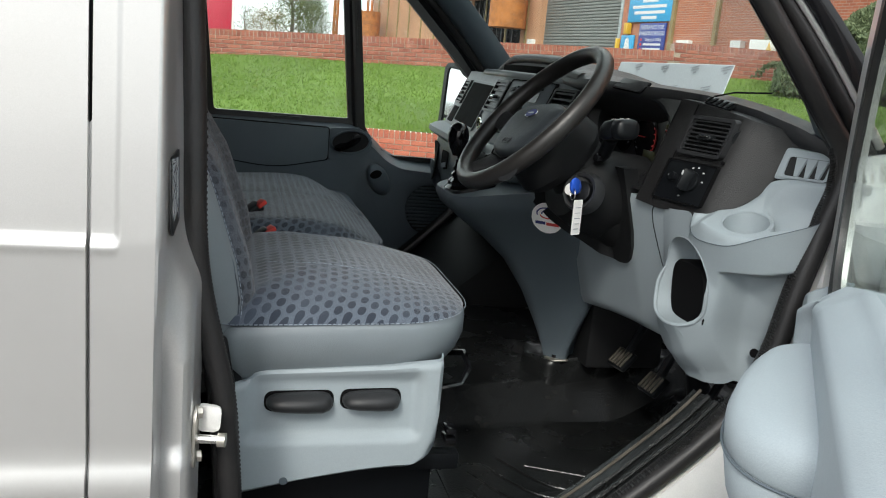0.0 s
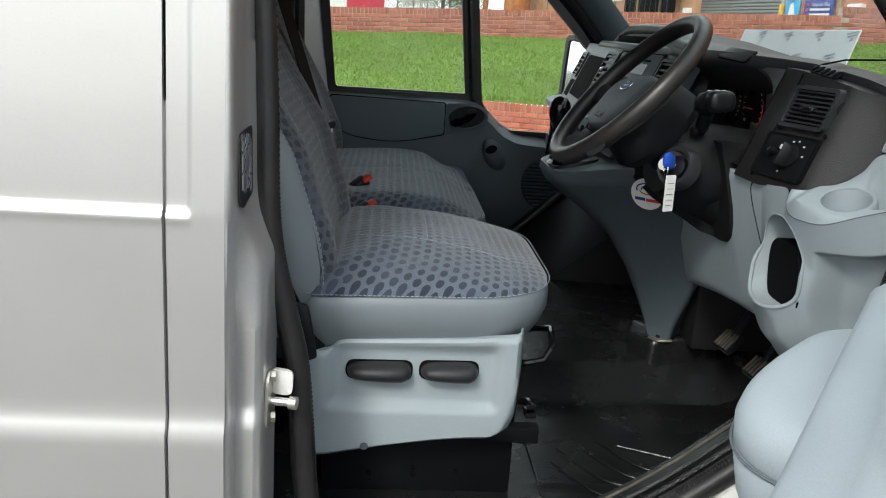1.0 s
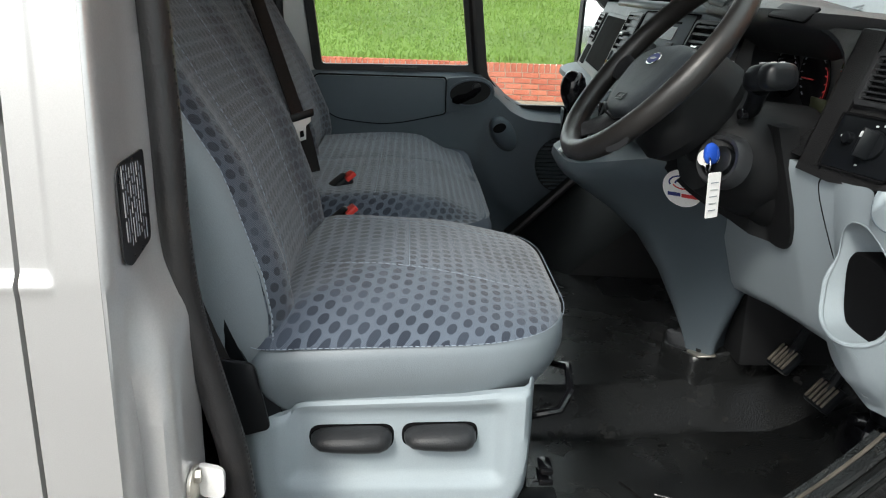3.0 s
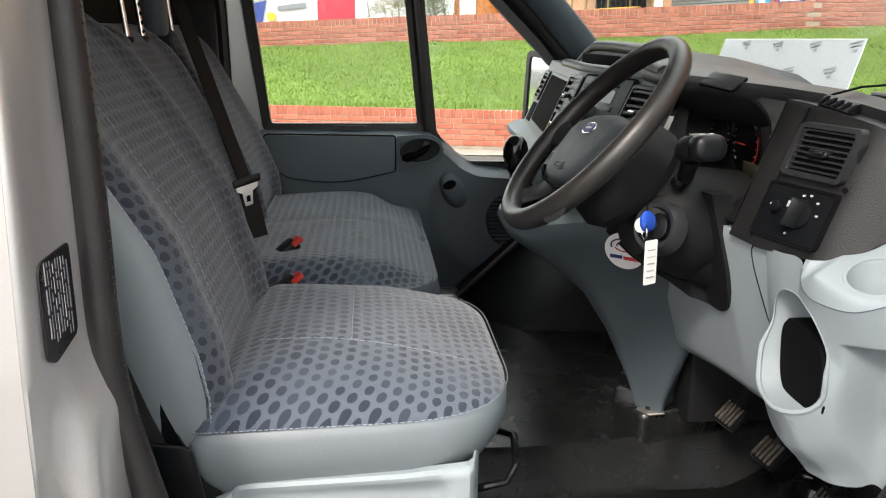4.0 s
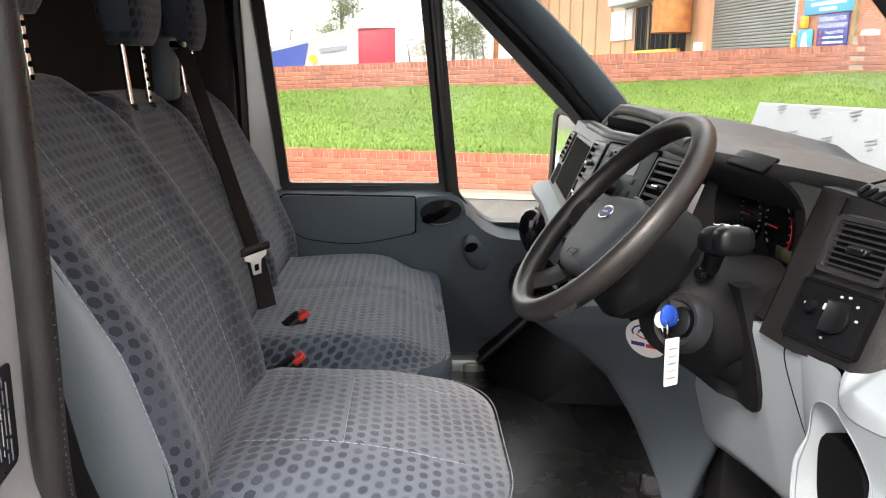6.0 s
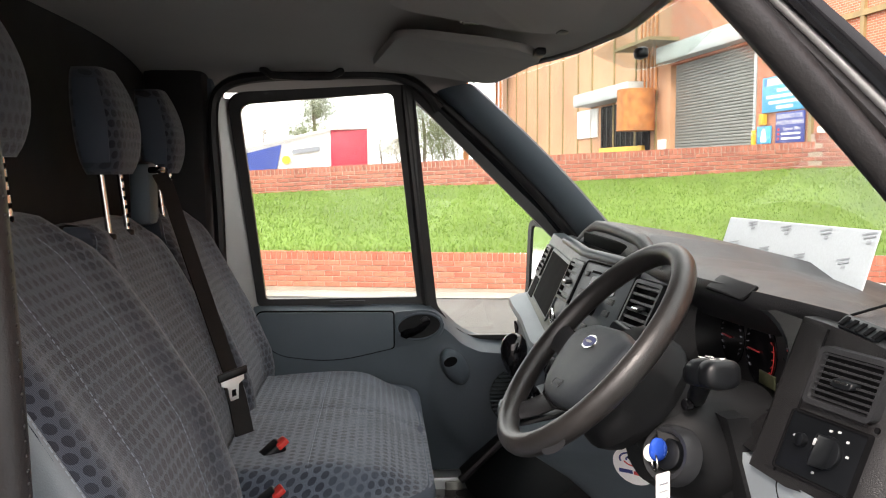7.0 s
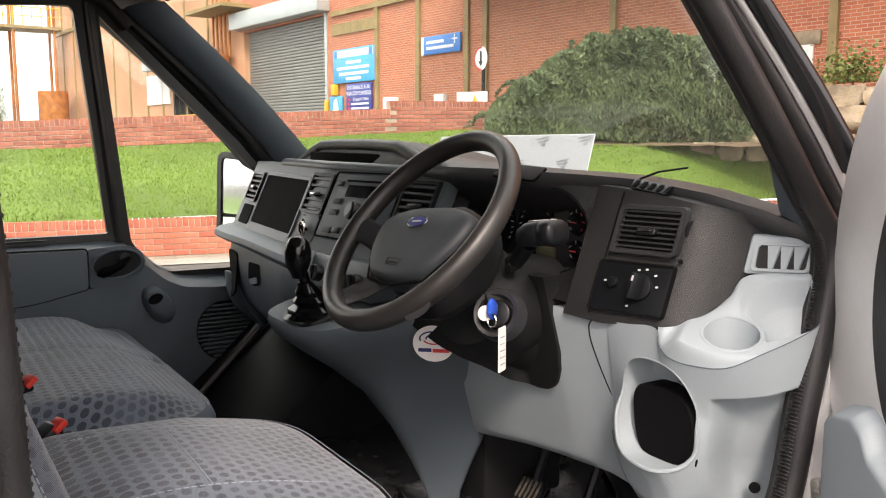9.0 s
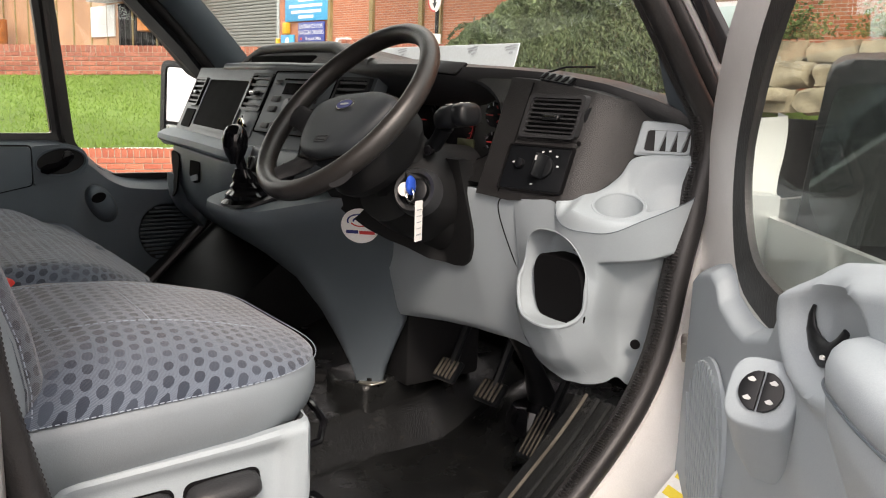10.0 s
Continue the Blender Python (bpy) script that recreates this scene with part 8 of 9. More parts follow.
part("lock_mark", boxed(dp(0.452, 0.1195, 1.228), (0.005, 0.005, 0.004), 0.001), PRINT_WHITE, ddoor)
# window frame, glass
fo = [dp(0.02, 0.066, 1.16), dp(-0.030, 0.066, 1.23), dp(-0.044, 0.066, 1.335), dp(-0.027, 0.068, 1.458), dp(0.020, 0.072, 1.568), dp(0.40, 0.085, 1.935), dp(0.98, 0.085, 1.95), dp(1.02, 0.05, 1.24)]
fi = [dp(0.250, 0.066, 1.196), dp(0.132, 0.066, 1.222), dp(0.086, 0.066, 1.320), dp(0.085, 0.068, 1.410), dp(0.140, 0.072, 1.555), dp(0.455, 0.085, 1.875), dp(0.94, 0.085, 1.89), dp(0.97, 0.04, 1.20)]
RF, RI = [0.02, 0.03, 0.06, 0.08, 0.10, 0.1, 0.05, 0.02], [0.04, 0.06, 0.05, 0.06, 0.10, 0.08, 0.04, 0.02]
part("window_frame", frame_ring(rounded(fo, RF, 4), rounded(fi, RI, 4), DN * 0.020), SILVER_FRAME, ddoor, "silver painted window frame")
fo2 = [p + DN * 0.012 for p in rounded(fi, RI, 4)]
gi = rounded([dp(0.275, 0.066, 1.240), dp(0.172, 0.066, 1.262), dp(0.128, 0.066, 1.335), dp(0.124, 0.068, 1.400), dp(0.178, 0.072, 1.535), dp(0.485, 0.085, 1.840), dp(0.91, 0.085, 1.855), dp(0.94, 0.04, 1.235)], RI, 4)
part("window_seal", frame_ring(fo2, [p + DN * 0.012 for p in gi], DN * 0.010), RUBBER, ddoor)
part("window_pane", prism([p + DN * 0.012 for p in rounded(fi, RI, 4)], DN * 0.004, 0), GLASS_DOOR, ddoor, "clear side glass", shadow=False)
dm = thing("wing_mirror", (0.90, -0.10, 1.20), "black cased door mirror with two glasses on the driver side", "wing mirror", "wing mirrors")
MN = Vector((-0.855, -0.494, -0.154)).normalized()
MR = Vector((0.50, -0.866, 0.0))
MU = Vector((-0.133, -0.077, 0.988)).normalized()
mq = lambda a, b, n=0.0: Vector((0.915, -0.028, 1.40)) + MR * a + MU * b + MN * n
part("casing", prism(rounded([mq(-0.002, 0.118, -0.004), mq(0.200, 0.125, -0.004), mq(0.205, -0.30, -0.004), mq(0.028, -0.305, -0.004), mq(-0.030, -0.20, -0.004)], [0.03, 0.04, 0.04, 0.02, 0.05], 5), MN * -0.09, 0.012, seg=3), PLASTIC_BLACK, dm)
# both glasses carry their dark reflection in the base colour
part("mirror_glass", prism(rounded([mq(0.010, 0.088), mq(0.185, 0.094), mq(0.188, -0.125), mq(0.020, -0.138), mq(-0.014, -0.07)], [0.022, 0.022, 0.02, 0.012, 0.03], 4), MN * 0.002, 0), MIRROR_DIM, dm, "mirror glass with a dark reflection put in its colour")
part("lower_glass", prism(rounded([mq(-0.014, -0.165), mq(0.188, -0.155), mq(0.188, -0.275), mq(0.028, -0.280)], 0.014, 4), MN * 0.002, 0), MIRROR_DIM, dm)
part("arm", tube([mq(0.08, -0.24, -0.05), dp(0.10, 0.0, 1.17), dp(0.14, 0.03, 1.17)], 0.03, 10), PLASTIC_BLACK, dm)


# ---- ground and bank ----
ground = tagged(part("ground", sheet(lambda u, v: (lerp(-400, 400, u), lerp(-400, 11.4, v), 0.0), 8, 8), ASPHALT, None), "worn grey asphalt car park", "ground", kind="structure")
UBX = [-40, 9.4, 11.5, 13.5, 17.0, 30.0]
UBY = [22.2, 13.31, 12.1, 10.9, 9.6, 8.0]
UBZ = [0.0, 1.74, 1.64, 1.52, 1.50, 1.5]
up_y = lambda x: interp(x, UBX, UBY)
up_z = lambda x: max(0.9, 1.33 + 0.045 * x) if x < 9.4 else interp(x, UBX, UBZ)
low_y = lambda x: 11.0 - 0.18 * x


def bank(x, v):
    y = lerp(low_y(x) + 0.10, up_y(x) + 0.15, v)
    z = lerp(0.53, up_z(x), v ** 0.9) + 0.03 * math.sin(x * 0.7 + 2 * v) * v + 0.02 * noise.noise((x * 0.8, y * 0.8, 0))
    ahead = (10.3 - x) * 0.817 + (10.9 - y) * 0.577
    z = lerp(z, max(z, 1.43), sm(1.9, 0.0, ahead) * sm(0.0, 0.30, v))
    return (x, y, z)


grass = thing("grass_bank", (0, 13, 0.5), "bright mown grass bank between brick walls", "grass", kind="stuff")
part("turf", sheet(lambda u, v: bank(lerp(-22, 17.0, u), v), 90, 14), TURF, grass, kind="stuff")
rng = np.random.default_rng(3)
NB = 70000
ux = rng.uniform(-9, 16.5, NB)
uv = rng.random(NB)
hgt = rng.uniform(0.02, 0.05, NB) * (1 + 1.0 * (uv < 0.03))
verts, faces = np.zeros((NB * 3, 3), np.float32), np.arange(NB * 3).reshape(-1, 3)
for i in range(NB):
    b = bank(float(ux[i]), float(uv[i]))
    a = rng.random() * 6.28
    w = 0.012
    verts[3 * i] = (b[0] - w * math.cos(a), b[1] - w * math.sin(a), b[2] - 0.004)
    verts[3 * i + 1] = (b[0] + w * math.cos(a), b[1] + w * math.sin(a), b[2] - 0.004)
    verts[3 * i + 2] = (b[0] + 0.02 * math.sin(a * 3), b[1] + 0.02 * math.cos(a * 2), b[2] + hgt[i])
me = bpy.data.meshes.new("blades")
me.from_pydata(verts.tolist(), [], faces.tolist())
me.materials.append(GRASS_BLADE)
blades = new("blades", me)
under(blades, grass)
blades["kind"] = "stuff"
yard = tagged(part("yard", sheet(lambda u, v: (lerp(-300, 300, u), lerp(up_y(lerp(-300, 300, u)) + 0.1, 600, v ** 3), (up_z(lerp(-300, 300, u)) - 0.02 + 0.25 * sm(0, 0.25, v))), 200, 12), ASPHALT, None), "grey asphalt yard behind the upper wall", "ground", kind="structure")
part_edge = tagged(part("pavement", sheet(lambda u, v: (lerp(-20, 17, u), low_y(lerp(-20, 17, u)) - 0.05 - 0.55 * v, 0.012 + 0.01 * noise.noise((u * 60, v * 3, 1))), 120, 4), CONCRETE, None), "pale gritty concrete strip along the wall foot", "pavement", kind="structure")

# ---- building behind ----
FB = Matrix.Translation((15.5, 10.0, 0)) @ Matrix.Rotation(radians(5), 4, "Z")
fac = new("factory_building")
fac.matrix_basis = FB
tagged(fac, "large red brick factory with ochre steel frame and roller shutter", "building")


def fpart(name, bm, mat, label="", parent=None):
    return part(name, bm, mat, parent or fac, label)


def fbox(s0, s1, z0, z1, x0, x1, bev=0.0):
    return boxed(((x0 + x1) / 2, (s0 + s1) / 2, (z0 + z1) / 2), (x1 - x0, s1 - s0, z1 - z0), bev)


fpart("wall", fbox(-22.0, 19.6, 0.5, 14.0, 0.0, 0.4), FACADE, "red brick wall with stained patches")
fpart("wall", fbox(19.6, 27.0, 6.2, 14.0, 0.0, 0.4), FACADE)
fpart("wall", fbox(27.0, 60.0, 0.5, 14.0, 0.0, 0.4), RUST_CLAD, "rust stained ochre cladding")
fpart("roof", fbox(-22.0, 60.0, 14.0, 14.2, -0.2, 12.0), SHUTTER)
sh = fpart("roller_shutter", fbox(19.8, 26.9, 1.0, 6.3, 0.22, 0.30), SHUTTER, "grey steel roller shutter")
for k in range(42):
    fpart("slat", fbox(19.85, 26.85, 1.1 + 0.125 * k, 1.195 + 0.125 * k, 0.17, 0.23, 0.02), SHUTTER, "", sh)
fpart("shutter_housing", fbox(19.4, 27.4, 6.3, 7.0, -0.55, 0.1, 0.03), GALV, "pale galvanised shutter housing")
fpart("shutter_guide", fbox(19.62, 19.8, 1.0, 6.3, -0.02, 0.3), GALV)
fpart("guard_post", fbox(19.45, 19.58, 1.2, 3.0, -0.2, -0.06, 0.02), YELLOW_PAINT)
for s in (16.11, 13.67, 11.15, 10.29, 5.4, -0.26, -6.0, -12.0):
    fpart("steel_column", fbox(s - 0.09, s + 0.09, 0.8, 13.5, -0.10, 0.02), STEEL_OCHRE, "ochre painted steel column")
fpart("steel_beam", fbox(5.2, 19.2, 6.05, 6.22, -0.11, 0.02), STEEL_OCHRE)
fpart("steel_beam", fbox(16.2, 19.2, 5.35, 5.75, -0.06, 0.02), STEEL_OCHRE)
fpart("steel_beam", fbox(-20, 60, 9.0, 9.25, -0.11, 0.02), STEEL_OCHRE)
for s in (28.5, 31, 34, 37.5, 40, 43, 46, 49, 52, 55, 58):
    fpart("cladding_rib", fbox(s - 0.06, s + 0.06, 0.8, 13.8, -0.08, 0.02), STEEL_OCHRE)
fpart("canopy", fbox(-9.0, 10.9, 5.95, 6.6, -2.6, 0.0, 0.03), STEEL_OCHRE, "ochre steel canopy edge")
# black sheet on the wall stands for the unlit interior
d2 = fpart("loading_door", fbox(29.2, 36.0, 1.0, 5.0, -0.02, 0.04), VOID, "open loading door, its unlit inside a flat black sheet")
for k in range(9):
    fpart("door_bar", fbox(30.0 + 0.7 * k, 30.08 + 0.7 * k, 1.5, 4.9, -0.08, -0.03), PLASTIC_BLACK, "", d2)
fpart("door_hood", fbox(29.4, 37.6, 5.1, 5.75, -1.1, 0.0, 0.03), GALV, "pale galvanised hood")
fpart("barrier", fbox(29.5, 35.5, 2.1, 2.75, -0.30, -0.12, 0.03), YELLOW_PAINT, "yellow barrier")
fpart("notice_board", fbox(36.4, 40.0, 3.4, 5.0, -0.08, -0.02), WHITE_PAINT, "white blank board")
tank = fpart("rusty_tank", loft([[(-0.9 + 0.85 * math.cos(t), 28.8 + 1.05 * math.sin(t), z) for t in [2 * math.pi * i / 24 for i in range(24)]] for z in (3.4, 3.5, 5.2, 5.3)]), RUST, "rusty orange tank")
for k in range(5):
    fpart("tank_pipe", tube([(-0.3, 27.9 + 0.45 * k, 5.2), (-0.3, 27.9 + 0.45 * k, 8.8)], 0.05, 6), RUST, "", tank)
fpart("tank_platform", fbox(26.2, 30.4, 7.2, 7.35, -1.4, 0.0), STEEL_OCHRE)
for s, w in ((15.2, 0.7), (12.4, 0.5), (27.6, 0.6)):
    fpart("meter_box", fbox(s - w / 2, s + w / 2, 2.4, 2.95, -0.20, 0.0, 0.03), WHITE_PAINT, "white meter box")
# window and its lintel
fpart("window_frame", fbox(0.15, 1.75, 2.45, 3.45, -0.05, 0.03, 0.01), WHITE_PAINT, "pale window frame")
fpart("pane", fbox(0.25, 1.65, 2.55, 3.35, -0.065, -0.052), material("pale_frosted_glass", (0.52, 0.68, 0.64), 0.15, 0, 0.1, 1.0, 40, 0.0), "pale green frosted glass")
fpart("lintel", fbox(0.0, 1.9, 3.45, 3.72, -0.06, 0.02, 0.01), STONE, "stone lintel")
fpart("soldier_course", fbox(-14.0, -1.2, 1.95, 2.12, -0.02, 0.0), BRICK_RED)
# signs
def sign(name, s0, s1, z0, z1, mat, label):
    t = thing(name, (0, 0, 0), label, "sign", "factory signs")
    t.matrix_basis = FB @ Matrix.Translation((0, (s0 + s1) / 2, z0))
    BASES[t.name] = Matrix.Translation((0, (s0 + s1) / 2, z0))
    part("board", fbox(s0, s1, z0, z1, -0.10, -0.04, 0.01), mat, t)
    return t


def face(s, z):
    """A pose on the facade: x along the words, z towards the viewer."""
    return Matrix.Translation((-0.101, s, z)) @ Matrix(((0, 0, -1, 0), (-1, 0, 0, 0), (0, 1, 0, 0), (0, 0, 0, 1)))


s1 = sign("direction_board", 16.18, 19.05, 3.58, 4.80, SIGN_CYAN, "cyan notice board with white lettering")
part("header_band", fbox(16.3, 18.9, 4.50, 4.74, -0.106, -0.10), PRINT_WHITE, s1)
part("symbol_panel", fbox(18.72, 18.92, 4.50, 4.74, -0.110, -0.105), SIGN_BLUE, s1)
part("symbol_panel", fbox(16.32, 16.56, 4.50, 4.74, -0.110, -0.105), SIGN_BLUE, s1)
for z, a, b in ((4.30, 17.1, 18.1), (4.10, 16.55, 18.75), (3.90, 16.6, 18.6), (3.72, 17.1, 18.1)):
    part("word_bar", fbox(a, b, z - 0.05, z + 0.055, -0.106, -0.10), PRINT_WHITE, s1)
s2 = sign("entrance_board", 16.42, 18.12, 2.50, 3.53, SIGN_NAVY, "navy entrance board with white lettering")
letters("ENTRANCE FOR", 0.21, face(17.27, 3.38), PRINT_WHITE, s2)
letters("WAGON DRIVERS", 0.21, face(17.27, 3.17), PRINT_WHITE, s2)
letters("Despatch Office", 0.16, face(17.12, 2.96), PRINT_WHITE, s2)
for z in (2.80, 2.64):
    part("word_bar", fbox(16.6, 17.75, z - 0.035, z + 0.035, -0.106, -0.10), PRINT_WHITE, s2)
for z in (2.96, 2.80, 2.64):
    part("flag_mark", fbox(17.86, 17.98, z - 0.04, z + 0.04, -0.106, -0.10), PRINT_RED, s2)
s3 = sign("safety_board", 18.45, 19.35, 2.50, 3.12, SIGN_CYAN, "small cyan safety notice with a white figure shape")
part("notice_shape", prism(rounded([(-0.104, 18.65, 2.55), (-0.104, 19.1, 2.55), (-0.104, 19.0, 3.0), (-0.104, 18.8, 3.05)], 0.08, 3), (-0.003, 0, 0), 0), PRINT_WHITE, s3)
part("lamp_case", fbox(18.75, 19.0, 3.15, 3.55, -0.25, -0.04, 0.03), YELLOW_PAINT, s3)
s4 = sign("arrow_board", 11.43, 13.42, 4.21, 4.77, SIGN_BLUE, "blue direction sign with white words and a cross arrow")
part("edge_strip", fbox(13.3, 13.42, 4.21, 4.77, -0.106, -0.10), PRINT_WHITE, s4)
for z, a, b in ((4.58, 12.25, 13.15), (4.40, 11.75, 13.15)):
    part("word_bar", fbox(a, b, z - 0.045, z + 0.045, -0.106, -0.10), PRINT_WHITE, s4)
part("cross_mark", fbox(11.56, 11.84, 4.58, 4.62, -0.106, -0.10), PRINT_WHITE, s4)
part("cross_mark", fbox(11.68, 11.72, 4.46, 4.74, -0.108, -0.10), PRINT_WHITE, s4)
# stair tower and lamp at the far end
tower2 = thing("stair_tower", (9.0, 70.0, 0), "rusty steel stair tower with yellow railings", "stair tower")
for dx, dy in ((0, 0), (2.6, 0), (0, 2.2), (2.6, 2.2)):
    part("post", tube([(7.0 + dx, 66 + dy, 0), (7.0 + dx, 66 + dy, 11.5)], 0.12, 6), RUST, tower2)
part("deck", boxed((7.6, 67.1, 9.2), (5.0, 2.8, 0.2), 0), STEEL_OCHRE, tower2)
for k in range(9):
    part("rail_post", tube([(5.2 + 0.6 * k, 65.8, 9.3), (5.2 + 0.6 * k, 65.8, 10.6)], 0.04, 5), YELLOW_PAINT, tower2)
for z in (9.95, 10.55):
    part("rail", tube([(5.2, 65.8, z), (10.0, 65.8, z)], 0.04, 5), YELLOW_PAINT, tower2)
part("tank", loft([[(9.2 + 1.0 * math.cos(t), 65.2 + 1.0 * math.sin(t), z) for t in [2 * math.pi * i / 18 for i in range(18)]] for z in (1.6, 4.8)]), RUST, tower2, "orange steel tank")
part("flood_lamp", boxed((6.3, 66.0, 11.2), (0.5, 0.4, 0.6), 0.05), PLASTIC_BLACK, tower2)
part("lamp_arm", tube([(6.3, 66.0, 10.4), (6.3, 66.0, 11.0)], 0.05, 6), STEEL_OCHRE, tower2)

# ---- poles and small notices on the bank ----
pole = thing("traffic_sign", (9.92, 13.77, 1.6), "round white traffic sign with a black arrow on a post", "traffic sign")
part("post", tube([(9.92, 13.77, 1.5), (9.92, 13.77, 3.3)], 0.04, 10), PLASTIC_BLACK, pole)
nrm = Vector((-0.996, 0.09, 0))
part("plate", disc((9.87, 13.77, 3.16), nrm, 0.235, 0.012, 30), WHITE_PAINT, pole)
part("red_ring", loft([[Vector((9.855, 13.77 + rr * math.cos(t), 3.16 + rr * math.sin(t))) for t in [2 * math.pi * i / 30 for i in range(30)]] for rr in (0.235, 0.20)], cap=False), PRINT_RED, pole)
part("arrow", prism([(9.853, 13.77 + a, 3.16 + b) for a, b in ((-0.035, 0.15), (0.035, 0.15), (0.035, -0.05), (0.08, -0.05), (0.0, -0.16), (-0.08, -0.05), (-0.035, -0.05))], (-0.003, 0, 0), 0), PLASTIC_BLACK, pole)
wn_ = thing("warning_notice", (9.77, 13.88, 2.2), "white notice with a yellow warning triangle", "sign")
part("board", boxed((9.77, 13.95, 2.37), (0.05, 0.75, 0.26), 0.01, pose(0, 0, 0, 0, 0, 20)), WHITE_PAINT, wn_)
part("triangle", prism([(9.735, 13.80 + a, 2.36 + b) for a, b in ((-0.10, -0.09), (0.10, -0.09), (0.0, 0.10))], (-0.006, 0, 0), 0), YELLOW_PAINT, wn_)
part("stake", tube([(9.80, 13.95, 1.6), (9.80, 13.95, 2.3)], 0.03, 6), STEEL_OCHRE, wn_)


# ---- plants ----
def leaf_cloud(name, n, place, size, mat, parent, seed, hang=0.0, slim=0.30):
    """Many small leaves; place(rng) gives the centre of one."""
    rg_ = np.random.default_rng(seed)
    v, f = [], []
    for i in range(n):
        c = place(rg_)
        a, t = rg_.random() * 6.28, rg_.uniform(-0.9, 0.9)
        l = size * rg_.uniform(0.5, 1.3)
        d = Vector((math.cos(a) * math.cos(t), math.sin(a) * math.cos(t), math.sin(t) - hang)).normalized()
        s = d.cross(Vector((rg_.uniform(-1, 1), rg_.uniform(-1, 1), rg_.uniform(-1, 1)))).normalized() * l * slim
        k = len(v)
        c = Vector(c)
        v += [tuple(c - d * l * 0.5), tuple(c + s), tuple(c + d * l * 0.5), tuple(c - s)]
        f.append((k, k + 1, k + 2, k + 3))
    m_ = bpy.data.meshes.new(name)
    m_.from_pydata(v, [], f)
    m_.materials.append(mat)
    o = new(name, m_)
    under(o, parent)
    o["kind"] = "stuff"
    return o


bush = thing("spreading_shrub", (11.2, 11.6, 1.5), "large dark green spreading shrub on the bank", "shrub")
BL, BR = Vector((9.45, 12.95, 1.55)), Vector((13.2, 9.9, 1.5))


def bush_top(s):
    return interp(s, [0.0, 0.05, 0.15, 0.28, 0.42, 0.55, 0.70, 0.85, 1.0], [0.35, 0.75, 1.15, 1.62, 1.95, 2.0, 1.95, 1.85, 1.6])


def bush_place(rg_):
    s = rg_.random()
    c = BL.lerp(BR, s)
    h = bush_top(s) * (1 + 0.10 * noise.noise((s * 9, 0, 0))) * rg_.random() ** 0.75
    depth = 1.5 * math.sqrt(max(0.02, 1 - (h / (bush_top(s) * 1.15)) ** 2))
    w = rg_.uniform(-1, 1)
    w = math.copysign(abs(w) ** 0.35, w)
    out = Vector((-0.63, -0.77, 0))
    lump = 0.26 * noise.noise((c.x * 1.3 + h, c.y * 1.3, h * 1.7)) + 0.20 * noise.noise((c.x * 4.0, c.y * 4.0, h * 2.2))
    return c - out * 0.6 + out * (w * depth + lump) + Vector((0, 0, h + lump * 0.5))


leaf_cloud("foliage", 120000, bush_place, 0.105, BUSH_LEAF, bush, 11, 1.3, 0.13)


def spray_place(rg_):
    k = rg_.integers(0, 150)
    r2 = np.random.default_rng(int(k) + 500)
    s = r2.random()
    c = BL.lerp(BR, s) + Vector((-0.3, -0.4, 0)) * r2.random() + Vector((0, 0, bush_top(s) * r2.uniform(0.75, 1.0)))
    t = rg_.random()
    d = Vector((r2.uniform(-0.6, 0.4), r2.uniform(-0.8, 0.3), r2.uniform(0.05, 0.45)))
    return c + d * t + Vector((0, 0, -0.5 * t * t)) + Vector((rg_.normal(0, 0.02), rg_.normal(0, 0.02), rg_.normal(0, 0.02)))


leaf_cloud("sprays", 16000, spray_place, 0.10, BUSH_LEAF, bush, 12, 0.6, 0.18)
for k in range(7):
    b0 = BL.lerp(BR, 0.1 + 0.13 * k) + Vector((0.3, 0.3, -0.1))
    part("stem", tube([b0, b0 + Vector((0.1 * math.sin(k), 0.1, 0.7)), b0 + Vector((0.2 * math.cos(k), 0.1, 1.4))], [0.05, 0.035, 0.015], 6), BARK, bush)


def tree(name, base, h, w, mat, seed, n=5000, label="tall slender tree with thin autumn foliage"):
    t = thing(name, base, label, "tree", "far trees")
    b = Vector(base)
    rg_ = random.Random(seed)
    part("trunk", tube([b, b + Vector((0.1, 0, h * 0.4)), b + Vector((-0.1, 0.1, h * 0.75)), b + Vector((0, 0, h * 0.97))], [h * 0.022, h * 0.017, h * 0.009, h * 0.003], 8), BARK, t)
    tips = []
    lb = bmn()
    for k in range(34):
        z = h * rg_.uniform(0.20, 0.92)
        a = rg_.random() * 6.28
        l = w * rg_.uniform(0.45, 1.0) * (1.12 - 0.85 * z / h)
        e = b + Vector((math.cos(a) * l, math.sin(a) * l, z + l * 0.7))
        m_ = b + Vector((math.cos(a) * l * 0.45, math.sin(a) * l * 0.45, z + l * 0.2))
        tube([b + Vector((0, 0, z)), m_, e], [h * 0.006, h * 0.004, h * 0.0015], 5, lb)
        tips += [e, m_.lerp(e, 0.5)]
    part("limbs", lb, BARK, t)

    def place(rn):
        c = tips[int(rn.integers(0, len(tips)))]
        return c + Vector((rn.normal(0, w * 0.19), rn.normal(0, w * 0.19), rn.normal(0, w * 0.18)))

    leaf_cloud("crown", n * 2, place, h * 0.019, mat, t, seed)
    return t


tree("birch_tree", (-4.6, 62, 1.0), 7.6, 2.2, TREE_LEAF, 1, 3500)
tree("birch_tree", (3.3, 61, 1.0), 6.5, 2.7, TREE_LEAF, 2, 6000)
tree("birch_tree", (5.1, 66, 1.0), 4.2, 1.9, TREE_LEAF, 5, 3800)
